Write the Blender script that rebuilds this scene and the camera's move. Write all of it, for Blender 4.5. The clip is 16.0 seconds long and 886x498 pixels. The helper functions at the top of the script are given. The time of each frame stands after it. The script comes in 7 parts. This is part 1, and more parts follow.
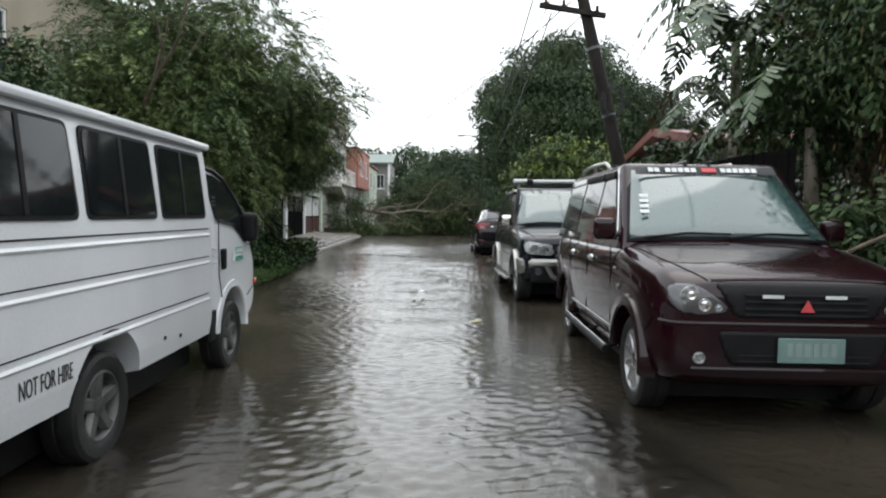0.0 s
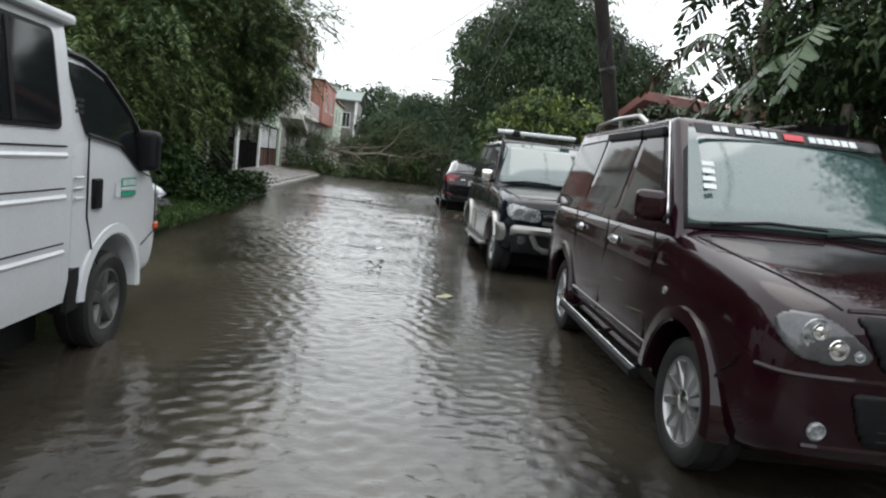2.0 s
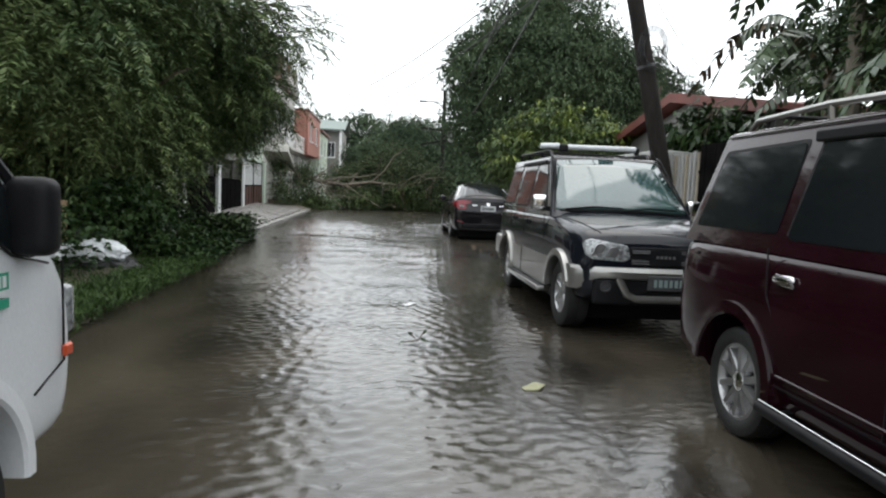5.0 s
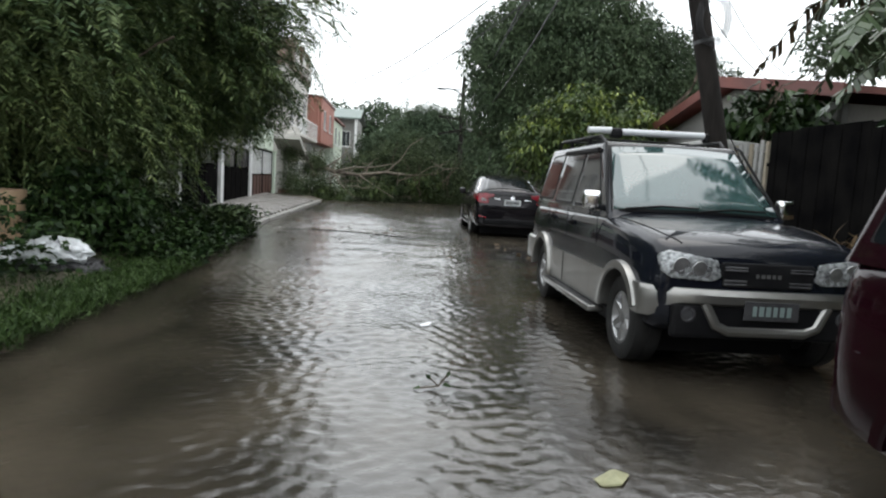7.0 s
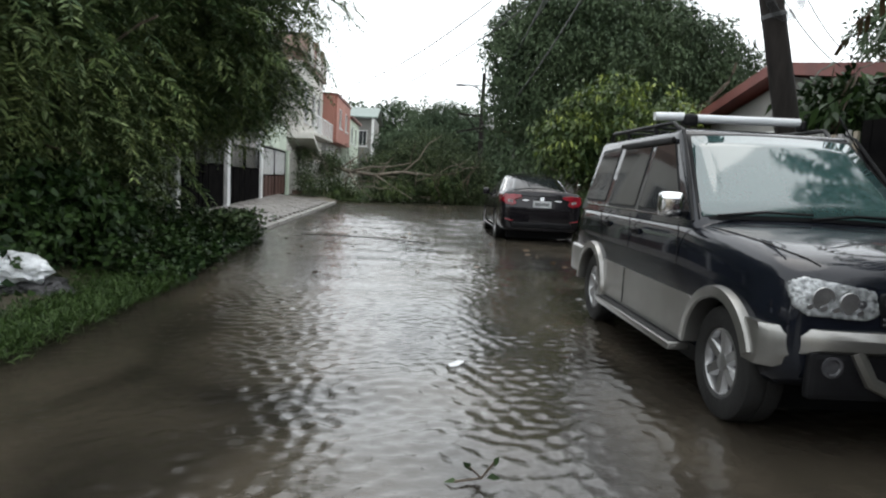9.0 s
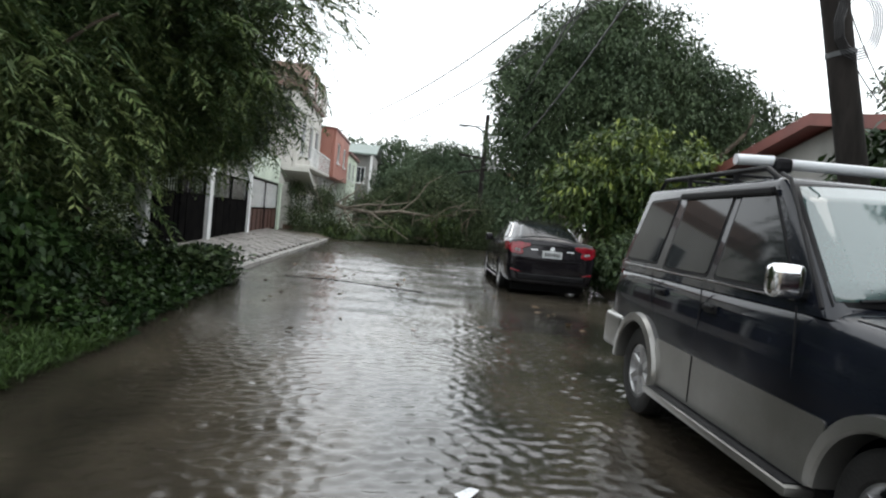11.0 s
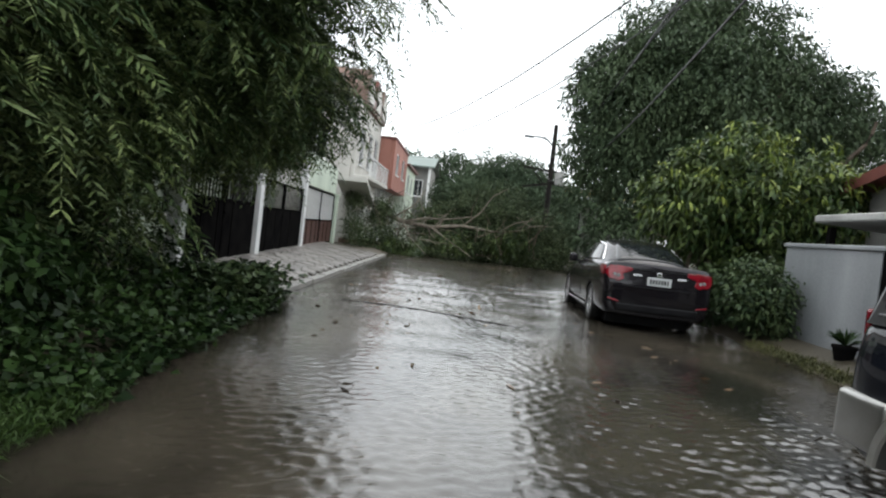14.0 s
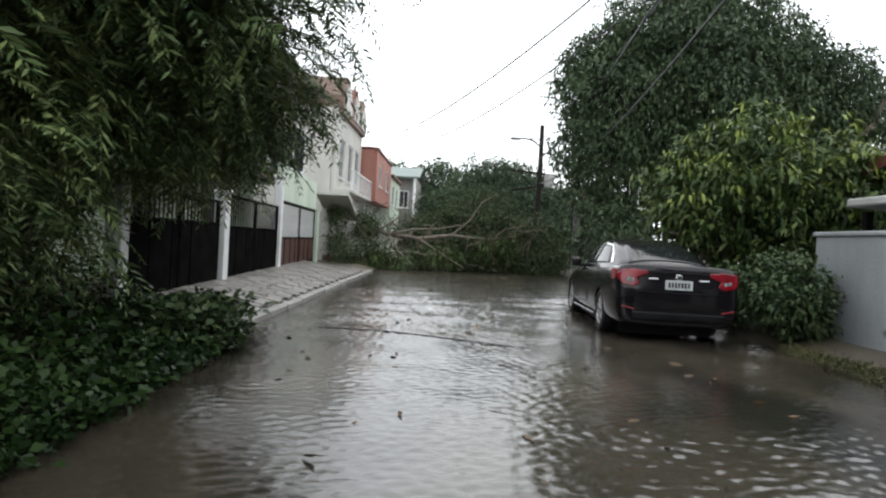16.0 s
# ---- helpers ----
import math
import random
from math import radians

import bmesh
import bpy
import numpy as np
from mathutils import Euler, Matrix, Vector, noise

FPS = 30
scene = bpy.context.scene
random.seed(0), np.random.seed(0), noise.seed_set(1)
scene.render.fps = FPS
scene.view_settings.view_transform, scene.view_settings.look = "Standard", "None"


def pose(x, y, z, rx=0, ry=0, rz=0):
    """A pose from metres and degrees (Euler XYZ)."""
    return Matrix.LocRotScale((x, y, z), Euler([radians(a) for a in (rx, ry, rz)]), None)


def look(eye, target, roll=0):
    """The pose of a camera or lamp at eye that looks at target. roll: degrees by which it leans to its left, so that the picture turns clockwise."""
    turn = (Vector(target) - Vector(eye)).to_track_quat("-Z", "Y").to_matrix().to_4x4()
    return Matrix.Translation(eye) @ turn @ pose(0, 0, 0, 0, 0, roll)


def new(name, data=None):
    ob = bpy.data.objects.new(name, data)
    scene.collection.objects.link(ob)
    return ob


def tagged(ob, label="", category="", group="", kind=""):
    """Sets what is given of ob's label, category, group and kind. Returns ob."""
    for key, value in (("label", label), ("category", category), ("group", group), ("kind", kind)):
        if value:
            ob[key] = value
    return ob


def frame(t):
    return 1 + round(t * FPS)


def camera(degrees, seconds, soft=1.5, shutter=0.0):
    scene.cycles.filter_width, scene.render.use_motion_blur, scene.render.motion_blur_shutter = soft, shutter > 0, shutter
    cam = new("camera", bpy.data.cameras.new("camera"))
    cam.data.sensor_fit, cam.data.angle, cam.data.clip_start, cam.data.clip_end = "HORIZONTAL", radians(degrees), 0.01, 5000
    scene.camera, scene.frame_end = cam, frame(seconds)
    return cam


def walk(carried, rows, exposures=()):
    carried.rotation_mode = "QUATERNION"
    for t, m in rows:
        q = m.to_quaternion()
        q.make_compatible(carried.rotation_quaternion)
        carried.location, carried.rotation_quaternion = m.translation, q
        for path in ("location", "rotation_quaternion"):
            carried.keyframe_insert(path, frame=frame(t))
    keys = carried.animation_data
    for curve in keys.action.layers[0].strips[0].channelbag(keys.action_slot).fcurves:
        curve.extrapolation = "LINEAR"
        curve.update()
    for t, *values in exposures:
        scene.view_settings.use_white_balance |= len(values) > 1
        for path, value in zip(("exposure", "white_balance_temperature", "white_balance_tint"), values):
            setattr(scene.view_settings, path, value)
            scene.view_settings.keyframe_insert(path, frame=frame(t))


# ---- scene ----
cam = camera(69.2, 16.0, soft=2.2)
PATH = [
    (0, (0.213, -0.483, 1.309), (0.243, 1.514, 1.203), 0.8),
    (0.5, (0.204, -0.062, 1.292), (0.371, 1.92, 1.079), 4.1),
    (1, (0.171, 0.339, 1.308), (0.433, 2.307, 1.067), 3.2),
    (1.5, (0.195, 0.739, 1.279), (0.363, 2.724, 1.11), 5.8),
    (2, (0.14, 1.065, 1.302), (0.309, 3.042, 1.046), 6.7),
    (2.5, (0.056, 1.429, 1.33), (0.34, 3.402, 1.164), 5.0),
    (3, (0.032, 1.773, 1.287), (0.024, 3.758, 1.045), 4.0),
    (3.5, (-0.056, 2.116, 1.313), (-0.106, 4.096, 1.035), 6.7),
    (4, (-0.156, 2.547, 1.308), (-0.121, 4.538, 1.122), 3.1),
    (4.2, (-0.199, 2.675, 1.335), (-0.064, 4.662, 1.155), 3.1),
    (6.3, (-0.412, 4.088, 1.297), (-0.197, 6.067, 1.106), 2.5),
    (6.5, (-0.37, 4.246, 1.303), (-0.185, 6.233, 1.178), 2.1),
    (7, (-0.304, 4.612, 1.332), (-0.153, 6.595, 1.119), 3.3),
    (7.5, (-0.351, 4.972, 1.297), (-0.205, 6.963, 1.169), 3.5),
    (8, (-0.385, 5.231, 1.318), (-0.132, 7.204, 1.104), 1.3),
    (8.5, (-0.32, 5.605, 1.309), (-0.197, 7.591, 1.101), 2.6),
    (9, (-0.332, 5.894, 1.328), (-0.236, 7.88, 1.111), 2.9),
    (9.5, (-0.398, 6.248, 1.353), (-0.226, 8.237, 1.225), 2.0),
    (10, (-0.373, 6.525, 1.335), (-0.248, 8.52, 1.262), 2.3),
    (10.2, (-0.348, 6.688, 1.368), (-0.262, 8.684, 1.287), 3.9),
    (12.3, (-0.651, 8.057, 1.344), (-0.532, 10.051, 1.251), 6.9),
    (12.5, (-0.707, 8.211, 1.321), (-0.601, 10.206, 1.248), 6.9),
    (13, (-0.761, 8.601, 1.344), (-0.505, 10.582, 1.252), 4.6),
    (13.5, (-0.81, 8.89, 1.288), (-0.772, 10.888, 1.22), 4.3),
    (14, (-0.804, 9.215, 1.337), (-0.863, 11.213, 1.275), 6.7),
    (14.5, (-0.911, 9.569, 1.311), (-0.957, 11.566, 1.212), 3.4),
    (15, (-0.927, 9.881, 1.32), (-0.869, 11.877, 1.209), 2.9),
    (15.5, (-0.829, 10.176, 1.342), (-0.925, 12.174, 1.303), 3.2),
    (16, (-0.821, 10.497, 1.333), (-0.852, 12.497, 1.306), 3.3),
]
walk(cam, [(t, look(eye, target, roll)) for t, eye, target, roll in PATH])

# ---- world, sun, exposure ----
scene.view_settings.exposure = 0.0
world = bpy.data.worlds.new("overcast")
scene.world = world
world.use_nodes = True
wn, wl = world.node_tree.nodes, world.node_tree.links
bg = wn["Background"]
sky = wn.new("ShaderNodeTexSky")
sky.sky_type = "NISHITA"
sky.sun_disc = False
sky.sun_elevation, sky.sun_rotation = radians(58), radians(20)
sky.dust_density, sky.air_density = 4.0, 1.0
cloud = wn.new("ShaderNodeMix")
cloud.data_type = "RGBA"
cloud.inputs[0].default_value = 0.9
cloud.inputs[7].default_value = (12.6, 13.2, 13.6, 1)
wl.new(sky.outputs[0], cloud.inputs[6])
wl.new(cloud.outputs[2], bg.inputs[0])
bg.inputs[1].default_value = 0.168

sun_data = bpy.data.lights.new("sun", "SUN")
sun_data.energy, sun_data.angle, sun_data.color = 0.5, radians(40), (1.0, 0.97, 0.93)
sun = new("sun", sun_data)
sun.matrix_world = look((0, 0, 30), (-4, -12, 0))

# ---- materials ----
def material(name, colors, scale=6.0, rough=0.6, rough_var=0.1, bump=0.2, bump_scale=40.0, metal=0.0,
             stretch=(1, 1, 1), ior=1.45, coat=0.0, island=0.0, per_object=0.0, detail=6.0, bump_dist=0.01, spec=0.5, coat_ior=1.5):
    """Two-scale noise between the colours, fine bump, uneven gloss."""
    m = bpy.data.materials.new(name)
    m.use_nodes = True
    n, l = m.node_tree.nodes, m.node_tree.links
    b = n["Principled BSDF"]
    tc = n.new("ShaderNodeTexCoord")
    mp = n.new("ShaderNodeMapping")
    mp.inputs[3].default_value = stretch
    l.new(tc.outputs["Object"], mp.inputs[0])
    big, fine = n.new("ShaderNodeTexNoise"), n.new("ShaderNodeTexNoise")
    for tex, s in ((big, scale), (fine, bump_scale)):
        tex.inputs["Scale"].default_value = s
        tex.inputs["Detail"].default_value = detail
        l.new(mp.outputs[0], tex.inputs[0])
    ramp = n.new("ShaderNodeValToRGB")
    ramp.color_ramp.elements[0].position, ramp.color_ramp.elements[1].position = 0.3, 0.7
    for i, c in enumerate(colors):
        e = ramp.color_ramp.elements[i] if i < 2 else ramp.color_ramp.elements.new(0.3 + 0.4 * i / len(colors))
        e.color = (*c, 1)
    mixf = n.new("ShaderNodeMath")
    mixf.operation = "MULTIPLY_ADD"
    l.new(fine.outputs[0], mixf.inputs[0])
    mixf.inputs[1].default_value = 0.35
    sub = n.new("ShaderNodeMath")
    sub.operation = "MULTIPLY_ADD"
    l.new(big.outputs[0], sub.inputs[0])
    sub.inputs[1].default_value, sub.inputs[2].default_value = 0.9, -0.12
    l.new(sub.outputs[0], mixf.inputs[2])
    last = mixf.outputs[0]
    for amount, node, out in ((island, "ShaderNodeNewGeometry", "Random Per Island"), (per_object, "ShaderNodeObjectInfo", "Random")):
        if amount:
            g = n.new(node)
            a = n.new("ShaderNodeMath")
            a.operation = "MULTIPLY_ADD"
            l.new(g.outputs[out], a.inputs[0])
            a.inputs[1].default_value = amount
            c2 = n.new("ShaderNodeMath")
            c2.operation = "ADD"
            c2.inputs[1].default_value = -amount / 2
            l.new(last, c2.inputs[0])
            l.new(c2.outputs[0], a.inputs[2])
            last = a.outputs[0]
    l.new(last, ramp.inputs[0])
    l.new(ramp.outputs[0], b.inputs["Base Color"])
    r = n.new("ShaderNodeMath")
    r.operation = "MULTIPLY_ADD"
    l.new(big.outputs[0], r.inputs[0])
    r.inputs[1].default_value, r.inputs[2].default_value = rough_var * 2, rough - rough_var
    l.new(r.outputs[0], b.inputs["Roughness"])
    if bump:
        bp = n.new("ShaderNodeBump")
        bp.inputs["Strength"].default_value, bp.inputs["Distance"].default_value = bump, bump_dist
        l.new(fine.outputs[0], bp.inputs["Height"])
        l.new(bp.outputs[0], b.inputs["Normal"])
    b.inputs["Metallic"].default_value = metal
    b.inputs["IOR"].default_value = ior
    b.inputs["Coat Weight"].default_value = coat
    b.inputs["Coat Roughness"].default_value = 0.04
    b.inputs["Coat IOR"].default_value = coat_ior
    b.inputs["Specular IOR Level"].default_value = spec
    return m


def flat(name, color, rough=0.5, metal=0.0, ior=1.45, emit=0.0, bump=0.0):
    return material(name, [tuple(c * 0.85 for c in color), tuple(min(1, c * 1.1) for c in color)], 9, rough, 0.05, bump, 90, metal, ior=ior)


M = {}
M["earth"] = material("wet_earth", [(0.035, 0.03, 0.02), (0.09, 0.075, 0.05)], 1.2, 0.55, 0.2, 0.6, 14)
M["concrete"] = material("wet_concrete", [(0.13, 0.125, 0.115), (0.27, 0.26, 0.24)], 1.5, 0.45, 0.2, 0.35, 45)
M["paver"] = material("paver", [(0.085, 0.078, 0.07), (0.23, 0.212, 0.195)], 3, 0.4, 0.2, 0.4, 60, per_object=0.35)
M["white_wall"] = material("white_wall", [(0.18, 0.19, 0.2), (0.33, 0.34, 0.35)], 1.1, 0.6, 0.1, 0.2, 60, stretch=(1, 1, 0.4))
M["cream"] = material("cream_wall", [(0.40, 0.385, 0.35), (0.6, 0.585, 0.545)], 0.8, 0.75, 0.1, 0.2, 50, stretch=(1, 1, 0.4))
M["beige"] = material("beige_wall", [(0.24, 0.21, 0.16), (0.4, 0.35, 0.27)], 0.7, 0.8, 0.1, 0.2, 50, stretch=(1, 1, 0.4))
M["mint"] = material("mint_wall", [(0.42, 0.49, 0.40), (0.58, 0.65, 0.54)], 0.9, 0.7, 0.1, 0.2, 50, stretch=(1, 1, 0.4))
M["orange"] = material("orange_wall", [(0.27, 0.115, 0.088), (0.4, 0.185, 0.145)], 0.8, 0.75, 0.1, 0.2, 50, stretch=(1, 1, 0.4))
M["yellow"] = material("yellow_wall", [(0.5, 0.42, 0.18), (0.65, 0.56, 0.28)], 0.8, 0.75, 0.1, 0.2, 50)
M["grey_wall"] = material("grey_wall", [(0.26, 0.26, 0.25), (0.45, 0.45, 0.43)], 0.9, 0.75, 0.1, 0.25, 50, stretch=(1, 1, 0.4))
M["plaster"] = material("dull_plaster", [(0.12, 0.12, 0.115), (0.24, 0.235, 0.22)], 0.8, 0.8, 0.1, 0.25, 50, stretch=(1, 1, 0.4))
M["red_roof"] = material("red_roof", [(0.1, 0.03, 0.026), (0.2, 0.065, 0.052)], 1.4, 0.5, 0.15, 0.2, 40)
M["teal_roof"] = material("teal_roof", [(0.09, 0.13, 0.115), (0.17, 0.21, 0.19)], 1.4, 0.5, 0.15, 0.2, 40)
M["brown_roof"] = material("brown_roof", [(0.1, 0.065, 0.05), (0.2, 0.13, 0.1)], 1.4, 0.6, 0.15, 0.2, 40)
M["dark_metal"] = material("dark_metal", [(0.004, 0.004, 0.0045), (0.011, 0.0105, 0.01)], 3, 0.85, 0.1, 0.2, 60, spec=0.0)
M["brown_metal"] = material("brown_metal", [(0.045, 0.02, 0.016), (0.09, 0.045, 0.035)], 3, 0.6, 0.1, 0.2, 60, spec=0.2)
M["white_paint"] = material("white_paint", [(0.55, 0.56, 0.55), (0.8, 0.8, 0.8)], 2, 0.5, 0.1, 0.15, 60)
M["window_dark"] = material("window_dark", [(0.015, 0.018, 0.02), (0.035, 0.04, 0.045)], 2, 0.12, 0.04, 0)
M["bark"] = material("bark", [(0.05, 0.038, 0.028), (0.16, 0.125, 0.095)], 6, 0.85, 0.1, 0.8, 30, stretch=(1, 1, 0.3), bump_dist=0.03)
M["pale_bark"] = material("pale_bark", [(0.10, 0.084, 0.064), (0.24, 0.205, 0.165)], 6, 0.8, 0.1, 0.7, 30, stretch=(1, 1, 0.3), bump_dist=0.03)
M["pole"] = material("pole_wood", [(0.01, 0.009, 0.008), (0.03, 0.026, 0.024)], 5, 0.8, 0.1, 0.6, 30, stretch=(1, 1, 0.15), spec=0.15)
M["wire"] = flat("wire_rubber", (0.015, 0.015, 0.016), 0.5)
M["lamp_metal"] = flat("lamp_metal", (0.13, 0.135, 0.14), 0.5, 0.3)
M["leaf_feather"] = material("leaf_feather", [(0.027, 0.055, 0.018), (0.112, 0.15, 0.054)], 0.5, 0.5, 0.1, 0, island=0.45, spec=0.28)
# Paler copy of leaf_feather: daylight on the outer fronds put into its colour.
M["leaf_feather_lit"] = material("leaf_feather_lit", [(0.085, 0.13, 0.045), (0.2, 0.25, 0.09)], 0.5, 0.5, 0.1, 0, island=0.5, spec=0.28)
M["leaf_yellow"] = material("leaf_yellow", [(0.19, 0.19, 0.1), (0.31, 0.305, 0.18)], 9, 0.5, 0.1, 0.2, 60)
M["leaf_fallen"] = material("leaf_fallen", [(0.022, 0.038, 0.015), (0.08, 0.105, 0.045)], 0.6, 0.6, 0.1, 0, island=0.6, spec=0.2)
M["leaf_mango"] = material("leaf_mango", [(0.027, 0.047, 0.023), (0.074, 0.106, 0.052)], 0.4, 0.55, 0.1, 0, island=0.35, spec=0.22)
M["leaf_lime"] = material("leaf_lime", [(0.022, 0.046, 0.012), (0.08, 0.114, 0.03)], 0.7, 0.45, 0.1, 0, island=0.6, spec=0.3)
M["leaf_shoot"] = material("leaf_shoot", [(0.09, 0.13, 0.02), (0.2, 0.24, 0.05)], 0.7, 0.45, 0.1, 0, island=0.6, spec=0.25)
M["leaf_dark"] = material("leaf_dark", [(0.019, 0.039, 0.016), (0.07, 0.1, 0.04)], 0.5, 0.5, 0.1, 0, island=0.45, spec=0.22)
# Paler, greyer green: rain haze before the far trees put into the leaf colour.
M["leaf_far_hazy"] = material("leaf_far_hazy", [(0.045, 0.07, 0.042), (0.085, 0.118, 0.068)], 0.3, 0.7, 0.1, 0, island=0.35, spec=0.12)
M["leaf_brown"] = material("leaf_brown", [(0.05, 0.033, 0.018), (0.13, 0.088, 0.045)], 0.7, 0.65, 0.1, 0, island=0.5, spec=0.2)
M["leaf_weed"] = material("leaf_weed", [(0.008, 0.021, 0.006), (0.029, 0.056, 0.014)], 0.9, 0.5, 0.1, 0, island=0.5, spec=0.22)
M["grass"] = material("grass", [(0.015, 0.035, 0.006), (0.042, 0.075, 0.017)], 0.9, 0.55, 0.1, 0, island=0.5, spec=0.25)
M["dry_grass"] = material("dry_grass", [(0.035, 0.04, 0.014), (0.1, 0.1, 0.04)], 0.9, 0.6, 0.1, 0, island=0.5, spec=0.2)
M["banana"] = material("banana_leaf", [(0.02, 0.042, 0.017), (0.06, 0.095, 0.04)], 0.9, 0.35, 0.1, 0.1, 30, island=0.4)
M["sack"] = material("plastic_sack", [(0.5, 0.52, 0.54), (0.8, 0.82, 0.84)], 6, 0.35, 0.1, 0.7, 18, bump_dist=0.05)
M["black_bag"] = material("black_bag", [(0.01, 0.01, 0.011), (0.03, 0.03, 0.032)], 6, 0.3, 0.1, 0.7, 18, bump_dist=0.05)
M["drum"] = material("rusty_drum", [(0.2, 0.13, 0.075), (0.36, 0.25, 0.16)], 4, 0.7, 0.1, 0.3, 40)

# flood water: murky, glossy, with ripples at three scales
wm = bpy.data.materials.new("flood_water")
wm.use_nodes = True
n, l = wm.node_tree.nodes, wm.node_tree.links
b = n["Principled BSDF"]
b.inputs["Roughness"].default_value = 0.16
b.inputs["IOR"].default_value = 1.65
tc = n.new("ShaderNodeTexCoord")
def ripple(scale, stretch, detail, turn=0.0):
    mp = n.new("ShaderNodeMapping")
    mp.inputs[2].default_value = (0, 0, radians(turn))
    mp.inputs[3].default_value = stretch
    l.new(tc.outputs["Object"], mp.inputs[0])
    tx = n.new("ShaderNodeTexNoise")
    tx.inputs["Scale"].default_value, tx.inputs["Detail"].default_value = scale, detail
    tx.inputs["Distortion"].default_value = 0.4
    l.new(mp.outputs[0], tx.inputs[0])
    return tx.outputs[0]
def madd(a, k, c):
    m = n.new("ShaderNodeMath")
    m.operation = "MULTIPLY_ADD"
    l.new(a, m.inputs[0])
    m.inputs[1].default_value = k
    if hasattr(c, "is_linked"):
        l.new(c, m.inputs[2])
    else:
        m.inputs[2].default_value = c
    return m.outputs[0]
swell = ripple(4.0, (1.0, 1.3, 1), 2, 24)
chop = ripple(11.0, (1.0, 1.35, 1), 3, -20)
fine_r = ripple(26, (1, 1.1, 1), 2)
height = madd(swell, 0.4, madd(chop, 0.85, madd(fine_r, 0.22, 0.0)))
bp = n.new("ShaderNodeBump")
bp.inputs["Strength"].default_value, bp.inputs["Distance"].default_value = 0.22, 0.02
l.new(height, bp.inputs["Height"])
l.new(bp.outputs[0], b.inputs["Normal"])
silt = n.new("ShaderNodeValToRGB")
silt.color_ramp.elements[0].color, silt.color_ramp.elements[1].color = (0.013, 0.0115, 0.0092, 1), (0.068, 0.057, 0.042, 1)
silt.color_ramp.elements[0].position, silt.color_ramp.elements[1].position = 0.35, 0.7
l.new(ripple(0.8, (1, 0.6, 1), 6), silt.inputs[0])
l.new(silt.outputs[0], b.inputs["Base Color"])
M["water"] = wm

# ---- mesh helpers ----
def mesh_from(name, verts, faces, mat, smooth=False):
    me = bpy.data.meshes.new(name)
    me.from_pydata([tuple(v) for v in verts], [], faces)
    me.materials.append(mat)
    if smooth:
        me.shade_smooth()
    return me


def part(name, bm, mat, parent=None, label="", smooth=False):
    """One bmesh as one mesh object, under its thing or part."""
    bmesh.ops.recalc_face_normals(bm, faces=bm.faces)
    me = bpy.data.meshes.new(name)
    bm.to_mesh(me)
    bm.free()
    me.materials.append(mat)
    if smooth:
        me.shade_smooth()
        me.set_sharp_from_angle(angle=radians(38))
    ob = new(name, me)
    ob.parent = parent
    if label:
        tagged(ob, label)
    return ob


def thing(name, label, category, m=None, group="", kind=""):
    ob = new(name)
    ob.empty_display_size = 0.2
    if m is not None:
        ob.matrix_world = m
    return tagged(ob, label, category, group, kind)


def box(bm, c, s, m=None, bevel=0.0, seg=1):
    mat = Matrix.Translation(c) @ (m or Matrix()) @ Matrix.Diagonal((*s, 1))
    r = bmesh.ops.create_cube(bm, size=1, matrix=mat)
    if bevel:
        edges = list({e for v in r["verts"] for e in v.link_edges})
        bmesh.ops.bevel(bm, geom=edges, offset=bevel, segments=seg, affect="EDGES", profile=0.6)
    return bm


def tube(bm, pts, radii, n=8, caps=True):
    """A tapered round bar through the points."""
    pts = [Vector(p) for p in pts]
    rings = []
    for i, p in enumerate(pts):
        d = (pts[min(i + 1, len(pts) - 1)] - pts[max(i - 1, 0)]).normalized()
        a = d.cross(Vector((0, 0, 1)) if abs(d.z) < 0.9 else Vector((1, 0, 0))).normalized()
        c = d.cross(a)
        r = radii[i] if hasattr(radii, "__len__") else radii
        rings.append([bm.verts.new(p + (a * math.cos(2 * math.pi * k / n) + c * math.sin(2 * math.pi * k / n)) * r) for k in range(n)])
    for r0, r1 in zip(rings, rings[1:]):
        for k in range(n):
            bm.faces.new((r0[k], r0[(k + 1) % n], r1[(k + 1) % n], r1[k]))
    if caps:
        bm.faces.new(rings[0])
        bm.faces.new(rings[-1])
    return bm


def lathe(bm, profile, n=24, m=None, close=False):
    """Turns (radius, height) pairs about local z, placed by m."""
    m = m or Matrix()
    rings = [[bm.verts.new(m @ Vector((r * math.cos(2 * math.pi * k / n), r * math.sin(2 * math.pi * k / n), h))) for k in range(n)] for r, h in profile]
    pairs = list(zip(rings, rings[1:])) + ([(rings[-1], rings[0])] if close else [])
    for r0, r1 in pairs:
        for k in range(n):
            bm.faces.new((r0[k], r0[(k + 1) % n], r1[(k + 1) % n], r1[k]))
    if not close:
        bm.faces.new(rings[0])
        bm.faces.new(rings[-1])
    return bm


def prism(bm, outline, lift, thick):
    """A flat outline [(a, b)] raised to 3D by lift(a, b, depth), depths 0 and thick."""
    lo = [bm.verts.new(lift(a, c, 0.0)) for a, c in outline]
    hi = [bm.verts.new(lift(a, c, thick)) for a, c in outline]
    k = len(outline)
    bm.faces.new(lo)
    bm.faces.new(list(reversed(hi)))
    for i in range(k):
        bm.faces.new((lo[i], lo[(i + 1) % k], hi[(i + 1) % k], hi[i]))
    return bm


B = bmesh.new

